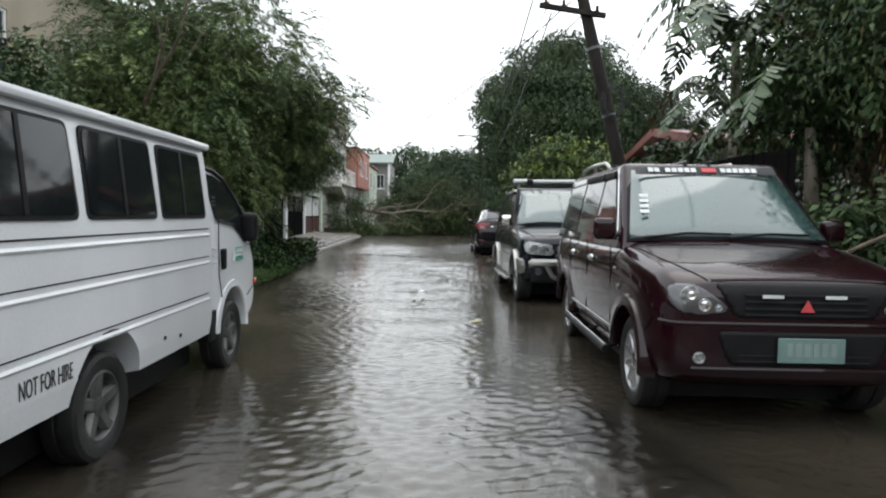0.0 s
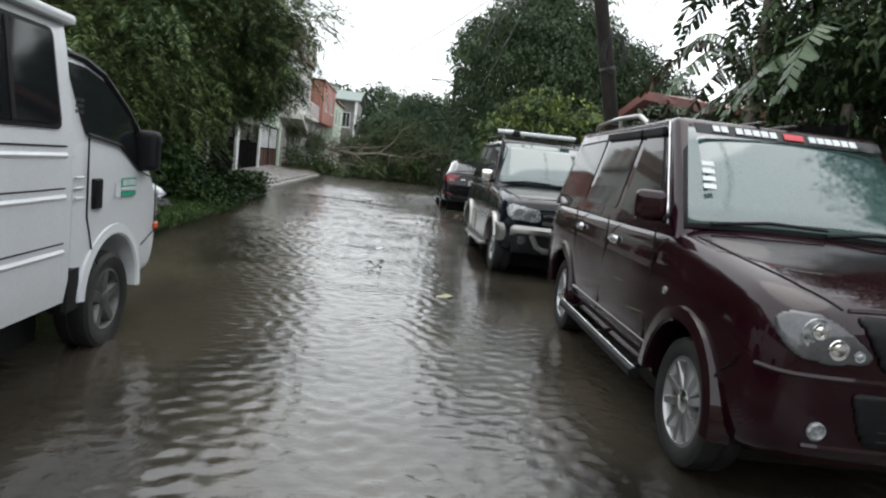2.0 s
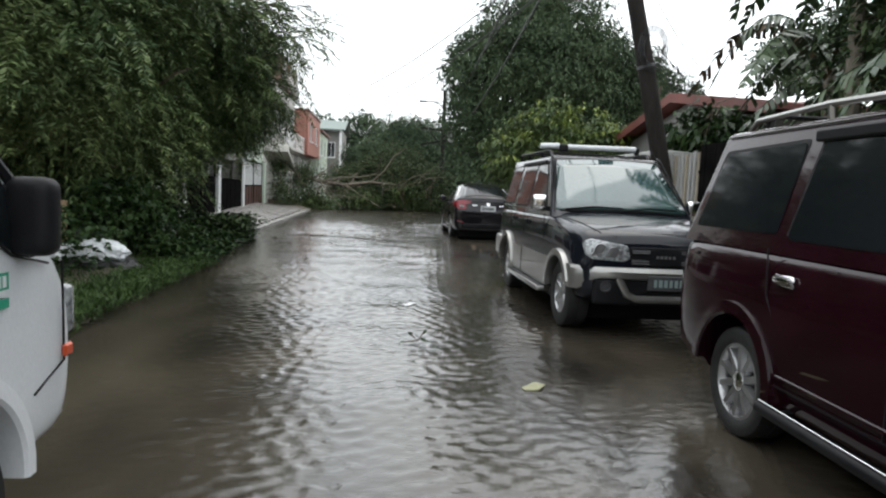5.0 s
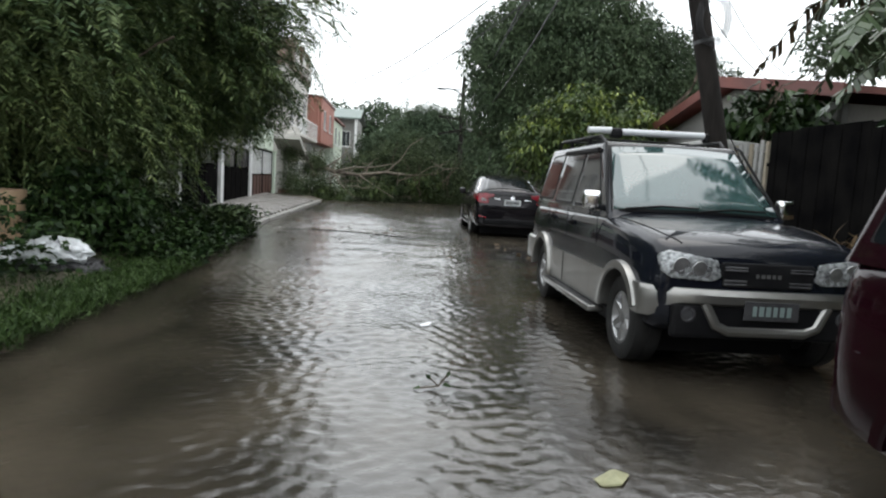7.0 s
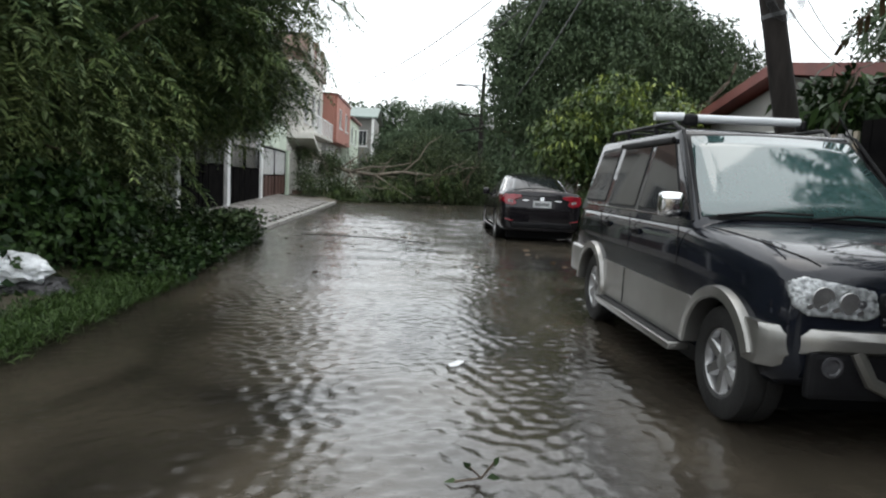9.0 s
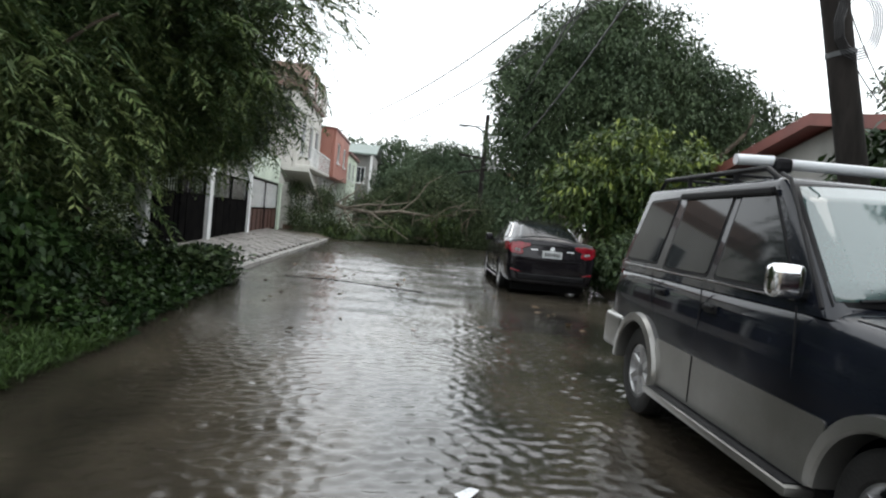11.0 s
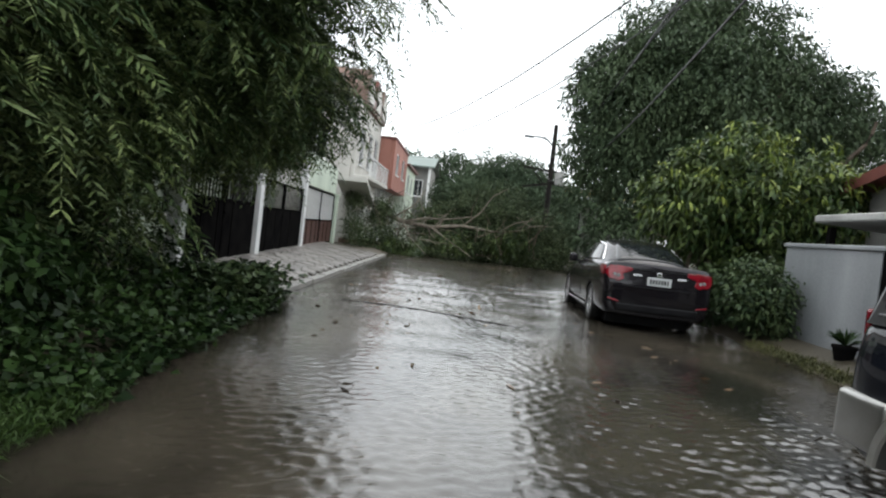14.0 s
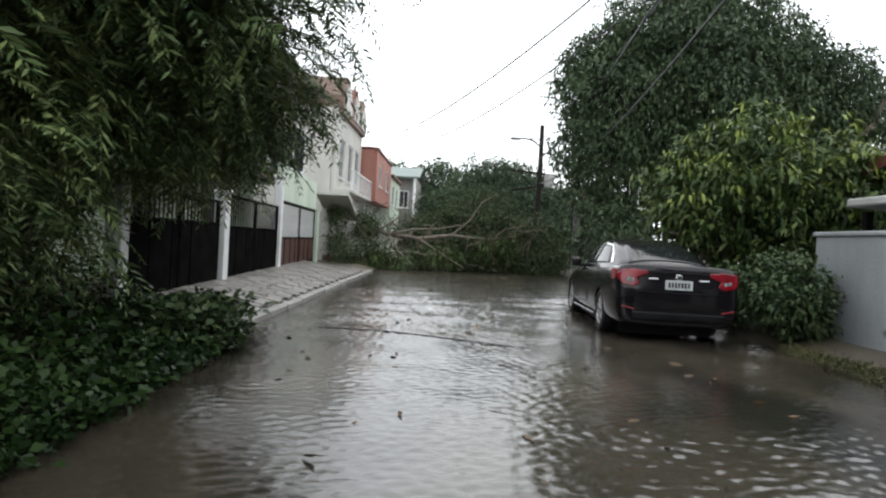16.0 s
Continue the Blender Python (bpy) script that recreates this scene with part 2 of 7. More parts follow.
# ---- foliage ----
def quads_object(name, verts, mat, parent=None):
    """verts: (n, 4, 3) array, one quad each."""
    me = bpy.data.meshes.new(name)
    k = len(verts)
    me.vertices.add(k * 4)
    me.vertices.foreach_set("co", np.ascontiguousarray(verts, dtype=np.float32).ravel())
    me.loops.add(k * 4)
    me.loops.foreach_set("vertex_index", np.arange(k * 4, dtype=np.int32))
    me.polygons.add(k)
    me.polygons.foreach_set("loop_start", np.arange(0, k * 4, 4, dtype=np.int32))
    me.update(calc_edges=True)
    me.materials.append(mat)
    ob = new(name, me)
    ob.parent = parent
    return ob


def unit(v):
    return v / np.maximum(np.linalg.norm(v, axis=-1, keepdims=True), 1e-9)


def blades(rng, base, way, length, width, sag=0.25):
    """Diamond leaves: base points, directions, lengths, widths."""
    k = len(base)
    side = unit(np.cross(way, unit(rng.normal(size=(k, 3)) * 0.7 + np.array([0, 0, 1.0]))))
    L, W = length[:, None], width[:, None]
    mid = base + way * L * 0.45
    tip = base + way * L + np.array([0, 0, -1.0]) * L * sag
    return np.stack([base, mid + side * W * 0.5, tip, mid - side * W * 0.5], axis=1)


def scatter_in(rng, blobs, count, shell=0.55):
    """Points in the outer part of ellipsoids, with lumps; also the outward way."""
    vol = np.array([bx[3] * bx[4] * bx[5] for bx in blobs])
    pick = rng.choice(len(blobs), count, p=vol ** 0.75 / (vol ** 0.75).sum())
    c = np.array([bx[:3] for bx in blobs])[pick]
    r = np.array([bx[3:6] for bx in blobs])[pick]
    d = unit(rng.normal(size=(count, 3)))
    f = shell + (1 - shell) * rng.random(count) ** 0.6
    lump = 1 + 0.16 * np.sin(d[:, 0] * 7 + pick) * np.sin(d[:, 1] * 6 + 2 * pick) + 0.12 * np.sin(d[:, 2] * 9 + pick)
    return c + d * r * (f * lump)[:, None], d


def crown(name, blobs, clusters, per, length, width, mat, parent, seed, spread=0.9, droop=0.35, shell=0.5, clump=0.12):
    """Whorls of separate leaves through the crown's outer part."""
    rng = np.random.default_rng(seed)
    pos, out = scatter_in(rng, blobs, clusters, shell)
    base = np.repeat(pos, per, axis=0)
    k = len(base)
    way = unit(np.repeat(out, per, axis=0) * 0.6 + rng.normal(size=(k, 3)) * spread + np.array([0, 0, -droop]))
    base = base + rng.normal(size=(k, 3)) * clump
    return quads_object(name, blades(rng, base, way, length * rng.uniform(0.6, 1.25, k), width * rng.uniform(0.7, 1.2, k)), mat, parent)


def feather_crown(name, blobs, fronds, pairs, length, mat, parent, seed, shell=0.45, leaflet=0.3, stalk=0.0):
    """Feathery leaves: leaflets in pairs along drooping stalks."""
    rng = np.random.default_rng(seed)
    pos, out = scatter_in(rng, blobs, fronds, shell)
    way = unit(out * np.array([1, 1, 0.4]) + rng.normal(size=(fronds, 3)) * 0.6 + np.array([0, 0, -0.25]))
    L = length * rng.uniform(0.6, 1.3, fronds)
    side = unit(np.cross(way, np.array([0, 0, 1.0]) + rng.normal(size=(fronds, 3)) * 0.3))
    all_q = []
    for i in range(pairs):
        s = (i + 0.6) / pairs
        p = pos + way * (L * s)[:, None] + np.array([0, 0, -1.0]) * (L * s * s * 0.45)[:, None]
        for sgn in (-1, 1):
            w = unit(side * sgn + way * 0.55 + np.array([0, 0, -0.25]) + rng.normal(size=(fronds, 3)) * 0.12)
            ll = L * leaflet * (1.1 - 0.6 * abs(s - 0.45))
            all_q.append(blades(rng, p, w, ll, ll * 0.21, 0.12))
        if stalk:
            e = i / pairs
            p0 = pos + way * (L * e)[:, None] + np.array([0, 0, -1.0]) * (L * e * e * 0.45)[:, None]
            o = side * stalk
            all_q.append(np.stack([p0 - o, p0 + o, p + o, p - o], axis=1))
    return quads_object(name, np.concatenate(all_q), mat, parent)


def limbs(bm, rng, start, way, length, radius, depth, bend=0.35):
    """A limb that forks: tapered, crooked."""
    pts, p, d = [Vector(start)], Vector(start), Vector(way).normalized()
    for i in range(5):
        d = (d + Vector(rng.normal(size=3)) * bend * 0.35 + Vector((0, 0, 0.05))).normalized()
        p = p + d * length / 5
        pts.append(p.copy())
    tube(bm, pts, [radius * (1 - 0.5 * i / 5) for i in range(6)], 7 if depth > 1 else 5)
    if depth > 0:
        for k in range(3):
            q = pts[2 + k] if k < 2 else pts[-1]
            dd = (d + Vector(rng.normal(size=3)) * 0.75 + Vector((0, 0, 0.15))).normalized()
            limbs(bm, rng, q, dd, length * 0.62, radius * 0.5, depth - 1, bend)


def tree(label, base, trunks, crowns, bark, seed, category="tree", depth=2, name="tree"):
    """trunks: (way, length, radius); crowns: functions that add a crown under the thing."""
    t = thing(name, label, category, pose(*base))
    rng = np.random.default_rng(seed)
    bm = B()
    for off, way, length, radius in trunks:
        limbs(bm, rng, off, way, length, radius, depth)
    part("trunk", bm, bark, t, smooth=True)
    for make in crowns:
        make(t)
    return t


# ---- ground, water ----
def ground_height(x, y):
    edge_l = -2.7 - 0.075 * max(0, min(9, y - 9)) if y < 18 else -3.42
    edge_r = 3.75
    lift = 0.006 * max(0, min(y, 60) - 11)
    n0 = 0.03 * noise.noise((x * 1.1, y * 1.1, 0))
    if x < edge_l:
        return min(0.16, -0.06 + (edge_l - x) * 0.3) + n0 + lift
    if x > edge_r:
        return min(0.18, -0.05 + (x - edge_r) * 0.32) + n0 + lift
    return -0.06 + 0.01 * noise.noise((x, y, 3)) + lift


xs = [-400, -120, -50, -25, -14] + [-9 + 0.3 * i for i in range(64)] + [14, 25, 50, 120, 400]
ys = [-400, -120, -40, -15] + [-6 + 0.5 * i for i in range(115)] + [60, 80, 120, 250, 600]
verts = [(x, y, ground_height(x, y)) for y in ys for x in xs]
k = len(xs)
faces = [(j * k + i, j * k + i + 1, (j + 1) * k + i + 1, (j + 1) * k + i) for j in range(len(ys) - 1) for i in range(k - 1)]
tagged(new("ground", mesh_from("ground", verts, faces, M["earth"], True)), "wet muddy ground and flooded road bed", "ground", kind="structure")

wx = np.linspace(-4.3, 4.6, 262)
wy = np.concatenate([np.arange(-12, -1.5, 0.25), np.arange(-1.5, 17, 0.03), np.arange(17, 26, 0.045), np.arange(26, 52, 0.07)])
gx, gy = np.meshgrid(wx, wy)
rng = np.random.default_rng(9)
wave = np.zeros_like(gx)
for i in range(64):
    lam = 0.078 * 2.2 ** rng.random() if i < 56 else rng.uniform(0.6, 1.6)
    a = rng.normal() * 1.5 + math.pi / 2
    wave += 0.0017 * (lam / 0.3) * (1.0 if i < 56 else 0.45) * np.sin(2 * math.pi / lam * (gx * math.cos(a) + gy * math.sin(a)) + rng.random() * 7 + 0.8 * np.sin(gx * 1.3 + i) + 0.8 * np.sin(gy * 0.9 + 2 * i))
calm = 0.62 + 0.38 * np.sin(gx * 0.9 + 0.7 * np.sin(gy * 0.45)) * np.sin(gy * 0.55 + np.sin(gx * 0.8))
gz = wave * calm * np.clip(0.68 + gy / 45, 0.68, 1.4) + 0.006 * np.maximum(0, gy - 11)
verts = np.stack([gx, gy, gz], axis=-1).reshape(-1, 3)
k = len(wx)
ii, jj = np.meshgrid(np.arange(k - 1), np.arange(len(wy) - 1))
q = (jj * k + ii).ravel()
faces = np.stack([q, q + 1, q + k + 1, q + k], axis=1).tolist()
tagged(new("water", mesh_from("water", verts.tolist(), faces, M["water"], True)), "shallow rippled brown flood water over the street", "water", kind="structure")

from mathutils.bvhtree import BVHTree

# ---- vehicle materials ----
def paint(name, a, c, metal=0.0, rough=0.25):
    return material(name, [a, c], 2.5, rough, 0.06, 0.05, 180, metal, coat=0.75, ior=1.5, spec=0.02)


M["maroon"] = paint("maroon_paint", (0.009, 0.0016, 0.0034), (0.016, 0.0028, 0.006))
M["navy"] = paint("dark_navy_paint", (0.004, 0.005, 0.008), (0.01, 0.012, 0.018))
M["silver"] = paint("silver_paint", (0.25, 0.245, 0.23), (0.36, 0.355, 0.34), 0.85, 0.32)
M["graphite"] = paint("graphite_paint", (0.010, 0.009, 0.011), (0.02, 0.018, 0.021), 0.4)
M["van_white"] = material("van_white", [(0.5, 0.52, 0.54), (0.68, 0.7, 0.72)], 0.9, 0.3, 0.08, 0.06, 120, coat=0.4, stretch=(1, 1, 0.5))
M["car_glass"] = material("tinted_glass", [(0.006, 0.008, 0.009), (0.012, 0.014, 0.016)], 1.0, 0.05, 0.02, 0, ior=1.5, spec=0.3)
M["screen_glass"] = material("windscreen_glass", [(0.025, 0.055, 0.055), (0.045, 0.085, 0.082)], 1.0, 0.03, 0.02, 0.02, 60, ior=2.2)
M["rubber"] = material("tyre_rubber", [(0.008, 0.008, 0.008), (0.02, 0.02, 0.02)], 8, 0.6, 0.15, 0.4, 60)
M["black_trim"] = material("black_trim", [(0.005, 0.005, 0.006), (0.012, 0.012, 0.013)], 6, 0.5, 0.1, 0.1, 80, spec=0.2)
M["alloy"] = material("alloy", [(0.26, 0.26, 0.265), (0.44, 0.44, 0.44)], 5, 0.3, 0.1, 0.05, 90, 0.85)
M["steel_wheel"] = material("steel_wheel", [(0.05, 0.05, 0.05), (0.15, 0.15, 0.145)], 7, 0.5, 0.15, 0.2, 60, 0.5)
M["chrome"] = material("chrome", [(0.75, 0.75, 0.76), (0.85, 0.85, 0.86)], 4, 0.12, 0.04, 0, 60, 1.0)
M["lamp_lens"] = material("lamp_lens", [(0.05, 0.053, 0.055), (0.5, 0.52, 0.53)], 34, 0.06, 0.05, 0.6, 45, 0.3, ior=1.6)
M["lens_grey"] = material("lens_grey", [(0.05, 0.05, 0.055), (0.1, 0.1, 0.105)], 8, 0.1, 0.03, 0.1, 60, 0.2, ior=1.6)
M["red_lens"] = material("red_lens", [(0.12, 0.003, 0.008), (0.3, 0.008, 0.02)], 8, 0.12, 0.04, 0, 60, ior=1.6)
M["amber_lens"] = material("amber_lens", [(0.42, 0.05, 0.02), (0.55, 0.1, 0.04)], 8, 0.15, 0.04, 0, 60)
M["plate_green"] = flat("plate_green", (0.14, 0.22, 0.205), 0.4)
M["plate_white"] = flat("plate_white", (0.6, 0.62, 0.62), 0.4)
M["ink"] = flat("ink", (0.02, 0.022, 0.022), 0.5)
M["sign_green"] = flat("sign_green", (0.02, 0.28, 0.17), 0.5)
M["sticker_white"] = flat("sticker_white", (0.62, 0.65, 0.66), 0.5)
M["sticker_red"] = flat("sticker_red", (0.5, 0.06, 0.07), 0.5)
M["grey_bars"] = flat("grey_bars", (0.2, 0.26, 0.25), 0.5)

TURN_X = Matrix.Rotation(radians(90), 4, "Y")


def rounded(poly, r=0.04, seg=3):
    """A polygon with its corners rounded."""
    out, k = [], len(poly)
    for i in range(k):
        p, a, c = Vector(poly[i]), Vector(poly[i - 1]), Vector(poly[(i + 1) % k])
        da, dc = (a - p), (c - p)
        q = min(r, da.length * 0.45, dc.length * 0.45)
        s, e = p + da.normalized() * q, p + dc.normalized() * q
        for j in range(seg + 1):
            t = j / seg
            out.append(tuple((1 - t) ** 2 * s + 2 * t * (1 - t) * p + t * t * e))
    return out


def wheel(car, x, y, r, rim_r, spokes, rim_mat, width=0.2, cz=None):
    """tyre with a tread groove, rim with spokes; the outer face looks away from the middle."""
    sgn = 1 if x > 0 else -1
    m = Matrix.Translation((x - sgn * width / 2, y, cz or r)) @ Matrix.Rotation(radians(90 * sgn), 4, "Y")
    h = width / 2
    tyre = part("tyre", lathe(B(), [(rim_r, -h + 0.02), (r * 0.9, -h), (r * 0.98, -h + 0.015), (r, -h + 0.04), (r, -0.012), (r - 0.008, -0.008), (r - 0.008, 0.008), (r, 0.012), (r, h - 0.04), (r * 0.98, h - 0.015), (r * 0.9, h), (rim_r + 0.015, h - 0.006), (rim_r, h - 0.02)], 36, m, True), M["rubber"], None, "", True)
    hub = part("wheel", lathe(B(), [(rim_r + 0.004, -h + 0.02), (rim_r + 0.004, h - 0.018), (rim_r - 0.012, h - 0.012), (rim_r - 0.022, h - 0.03), (rim_r - 0.03, -h + 0.06)], 36, m, False), rim_mat, car, "", True)
    tyre.parent = hub
    bm = B()
    for i in range(spokes):
        a = 2 * math.pi * i / spokes
        rot = Matrix.Rotation(a, 4, "Z")
        w0, w1 = (0.028, 0.045) if spokes > 6 else (0.045, 0.075)
        q = [(0.04, -w0), (rim_r - 0.008, -w1 * 0.55), (rim_r - 0.008, w1 * 0.55), (0.04, w0)]
        lo = [bm.verts.new(m @ rot @ Vector((u, v, h - 0.055))) for u, v in q]
        hi = [bm.verts.new(m @ rot @ Vector((u, v * 0.6, h - (0.016 if u > 0.1 else 0.028)))) for u, v in q]
        bm.faces.new(hi)
        for j in range(4):
            bm.faces.new((lo[j], lo[(j + 1) % 4], hi[(j + 1) % 4], hi[j]))
    part("spokes", bm, rim_mat, hub)
    part("brake_drum", lathe(B(), [(rim_r - 0.026, -h + 0.07), (rim_r - 0.03, -h + 0.085), (rim_r * 0.5, -h + 0.09), (rim_r * 0.45, h - 0.075)], 24, m), M["black_trim"], hub, "", True)
    part("hub_cap", lathe(B(), [(0.055, h - 0.06), (0.055, h - 0.025), (0.035, h - 0.014)], 16, m), M["chrome"] if spokes > 6 else rim_mat, hub, "", True)
    return hub


def loft_body(car, sections, mat, arches, r_arch, width, name="body", levels=2):
    """A smooth shell through half sections (y, [(x, z) from bottom middle to top middle]), with wheel arches cut out."""
    verts, faces = [], []
    for y, half in sections:
        ring = [(x, y, z) for x, z in half] + [(-x, y, z) for x, z in reversed(half[1:-1])]
        verts += ring
    k = len(ring)
    for j in range(len(sections) - 1):
        faces += [(j * k + i, j * k + (i + 1) % k, (j + 1) * k + (i + 1) % k, (j + 1) * k + i) for i in range(k)]
    faces += [tuple(range(k - 1, -1, -1)), tuple(range((len(sections) - 1) * k, len(sections) * k))]
    ob = new(name, mesh_from(name, verts, faces, mat))
    s = ob.modifiers.new("s", "SUBSURF")
    s.levels = s.render_levels = levels
    cutters = []
    for y, z in arches:
        bm = B()
        lathe(bm, [(r_arch, -width), (r_arch, width)], 40, Matrix.Translation((0, y, z)) @ TURN_X)
        c = part("cutter", bm, M["black_trim"])
        o = ob.modifiers.new("b", "BOOLEAN")
        o.object, o.operation, o.solver = c, "DIFFERENCE", "EXACT"
        cutters.append(c)
    bpy.context.view_layer.update()
    me = bpy.data.meshes.new_from_object(ob.evaluated_get(bpy.context.evaluated_depsgraph_get()))
    ob.modifiers.clear()
    ob.data = me
    me.materials.clear()
    me.materials.append(mat)
    for poly in me.polygons:
        poly.material_index = 0
    me.shade_smooth()
    me.set_sharp_from_angle(angle=radians(35))
    for c in cutters:
        bpy.data.objects.remove(c)
    ob.parent = car
    return ob


def cabin_shell(car, base, top, zb, zt, wb, wt, mat, crown_h=0.05, bevel=0.06):
    """The upper body: base and top give front and rear y."""
    bm = B()
    lv = [bm.verts.new((s * wb, base[i], zb)) for s, i in ((-1, 0), (1, 0), (1, 1), (-1, 1))]
    hv = [bm.verts.new((s * wt, top[i], zt)) for s, i in ((-1, 0), (1, 0), (1, 1), (-1, 1))]
    bm.faces.new(lv)
    bm.faces.new(hv)
    for i in range(4):
        bm.faces.new((lv[i], lv[(i + 1) % 4], hv[(i + 1) % 4], hv[i]))
    edges = [e for e in bm.edges if not (e.verts[0] in lv and e.verts[1] in lv)]
    bmesh.ops.bevel(bm, geom=edges, offset=bevel, segments=4, affect="EDGES", profile=0.6)
    return part("cabin", bm, mat, car, smooth=True)


def sheet(a, c, d, e, bulge, name, mat, car, nu=10, nv=6, lift=0.008, label=""):
    """A bowed pane between four corners: a, c along the bottom, d, e along the top."""
    a, c, d, e = (Vector(p) for p in (a, c, d, e))
    nrm = (c - a).cross(d - a).normalized()
    bm = B()
    g = []
    for j in range(nv + 1):
        v = j / nv
        row = []
        for i in range(nu + 1):
            u = i / nu
            p = (a.lerp(c, u)).lerp(d.lerp(e, u), v)
            row.append(bm.verts.new(p + nrm * (lift + bulge * (1 - (2 * u - 1) ** 2) * (0.6 + 0.4 * (1 - (2 * v - 1) ** 2)))))
        g.append(row)
    for j in range(nv):
        for i in range(nu):
            bm.faces.new((g[j][i], g[j][i + 1], g[j + 1][i + 1], g[j + 1][i]))
    ob = part(name, bm, mat, car, label, True)
    ob.modifiers.new("t", "SOLIDIFY").thickness = 0.005
    return ob


def side_pane(car, poly, slope, sgn, name, mat, out=0.006, thick=0.006, r=0.04, parent=None):
    """A rounded pane on the leaning side: slope(y, z) gives the half width."""
    bm = B()
    prism(bm, rounded(poly, r), lambda y, z, d: (sgn * (slope(y, z) + out - thick + d), y, z), thick)
    return part(name, bm, mat, parent or car)


def arch_flare(car, y, z, r_in, r_out, x0, x1, sgn, mat, a0=4, a1=184, n=22):
    bm = B()
    rings = []
    for i in range(n + 1):
        a = radians(a0 + (a1 - a0) * i / n)
        rings.append([bm.verts.new((sgn * x, y + r * math.cos(a), z + r * math.sin(a))) for r, x in ((r_in, x0), (r_in, x1 - 0.012), (r_in + 0.012, x1), (r_out - 0.02, x1 - 0.006), (r_out, x0))])
    for p, q in zip(rings, rings[1:]):
        for j in range(5):
            bm.faces.new((p[j], p[(j + 1) % 5], q[(j + 1) % 5], q[j]))
    bm.faces.new(rings[0])
    bm.faces.new(rings[-1])
    return part("wheel_arch", bm, mat, car, smooth=True)


def seam(car, pts, slope, sgn, r=0.005):
    """A dark panel gap along (y, z) points of the side."""
    bm = B()
    tube(bm, [(sgn * (slope(y, z) + 0.001), y, z) for y, z in pts], r, 5)
    return part("panel_gap", bm, M["black_trim"], car)


def bars(parent, c, size, n, mat, normal="y", seed=1):
    """Unreadable writing: a row of plain bars."""
    rng = random.Random(seed)
    bm = B()
    x, step = -size[0] / 2, size[0] / n
    for i in range(n):
        w = step * rng.uniform(0.55, 0.75)
        s = (w, 0.003, size[1]) if normal == "y" else (0.003, w, size[1])
        p = (c[0] + x + step / 2, c[1], c[2]) if normal == "y" else (c[0], c[1] + x + step / 2, c[2])
        box(bm, p, s)
        x += step
    return part("lettering", bm, mat, parent)


def surface(ob):
    """The body's surface, to lay lamps and panels on."""
    return BVHTree.FromPolygons([v.co for v in ob.data.vertices], [tuple(p.vertices) for p in ob.data.polygons])


def on_body(tree, x, z, way=1):
    """The y at which a line along the car meets the body; way 1: from the front, -1: from behind."""
    hit = tree.ray_cast(Vector((x, -3 if way > 0 else 9, z)), Vector((0, way, 0)))
    return hit[0].y if hit[0] else None


def patch_on(tree, poly, way, name, mat, parent, off=0.008, cell=0.014, label="", reach=0.42):
    """A lens or panel with the outline poly (x, z), lying on the body's front or rear."""
    poly = [Vector(p) for p in poly]
    def inside(p):
        c = False
        for a, d in zip(poly, poly[1:] + poly[:1]):
            if (a.y > p.y) != (d.y > p.y) and p.x < (d.x - a.x) * (p.y - a.y) / (d.y - a.y) + a.x:
                c = not c
        return c
    def snapped(p):
        if inside(p):
            return p
        best = None
        for a, d in zip(poly, poly[1:] + poly[:1]):
            t = max(0, min(1, (p - a).dot(d - a) / max(1e-9, (d - a).length_squared)))
            q = a + (d - a) * t
            if best is None or (q - p).length < (best - p).length:
                best = q
        return best
    x0, x1 = min(p.x for p in poly), max(p.x for p in poly)
    z0, z1 = min(p.y for p in poly), max(p.y for p in poly)
    bm, seen = B(), {}
    def vert(i, j):
        if (i, j) not in seen:
            p = snapped(Vector((x0 + i * cell, z0 + j * cell)))
            y = on_body(tree, p.x, p.y, way)
            seen[i, j] = bm.verts.new((p.x, y - way * off, p.y)) if y is not None and (y < reach if way > 0 else y > 4.25) else None
        return seen[i, j]
    for i in range(int((x1 - x0) / cell) + 1):
        for j in range(int((z1 - z0) / cell) + 1):
            if inside(Vector((x0 + (i + 0.5) * cell, z0 + (j + 0.5) * cell))):
                q = [vert(i, j), vert(i + 1, j), vert(i + 1, j + 1), vert(i, j + 1)]
                if all(q) and len({v.co[:] for v in q}) == 4:
                    bm.faces.new(q)
    ob = part(name, bm, mat, parent, label, True)
    sol = ob.modifiers.new("t", "SOLIDIFY")
    sol.thickness, sol.offset = 0.012, 0
    return ob


def front_line(tree, xs, z, r, name, mat, parent, off=0.004, label=""):
    """A raised line across the nose at height z (or a function of x), following the body."""
    pts = []
    for x in xs:
        h = z(x) if callable(z) else z
        y = on_body(tree, x, h)
        if y is not None and y < 0.7:
            pts.append((x, y - off, h))
    bm = B()
    tube(bm, pts, r, 6)
    return part(name, bm, mat, parent, label, True)


def hood_gap(tree, pts, parent, r=0.005):
    """A narrow joint drawn on the bonnet from above through (x, y) points."""
    out = []
    for (x0, y0), (x1, y1) in zip(pts, pts[1:]):
        for k in range(6):
            x, y = x0 + (x1 - x0) * k / 6, y0 + (y1 - y0) * k / 6
            h = tree.ray_cast(Vector((x, y, 3)), Vector((0, 0, -1)))
            if h[0]:
                out.append(h[0] + Vector((0, 0, 0.001)))
    bm = B()
    tube(bm, out, r, 5)
    return part("hood_gap", bm, M["black_trim"], parent, smooth=True)


def mirrored(poly, sgn):
    return [(sgn * x, z) for x, z in poly]


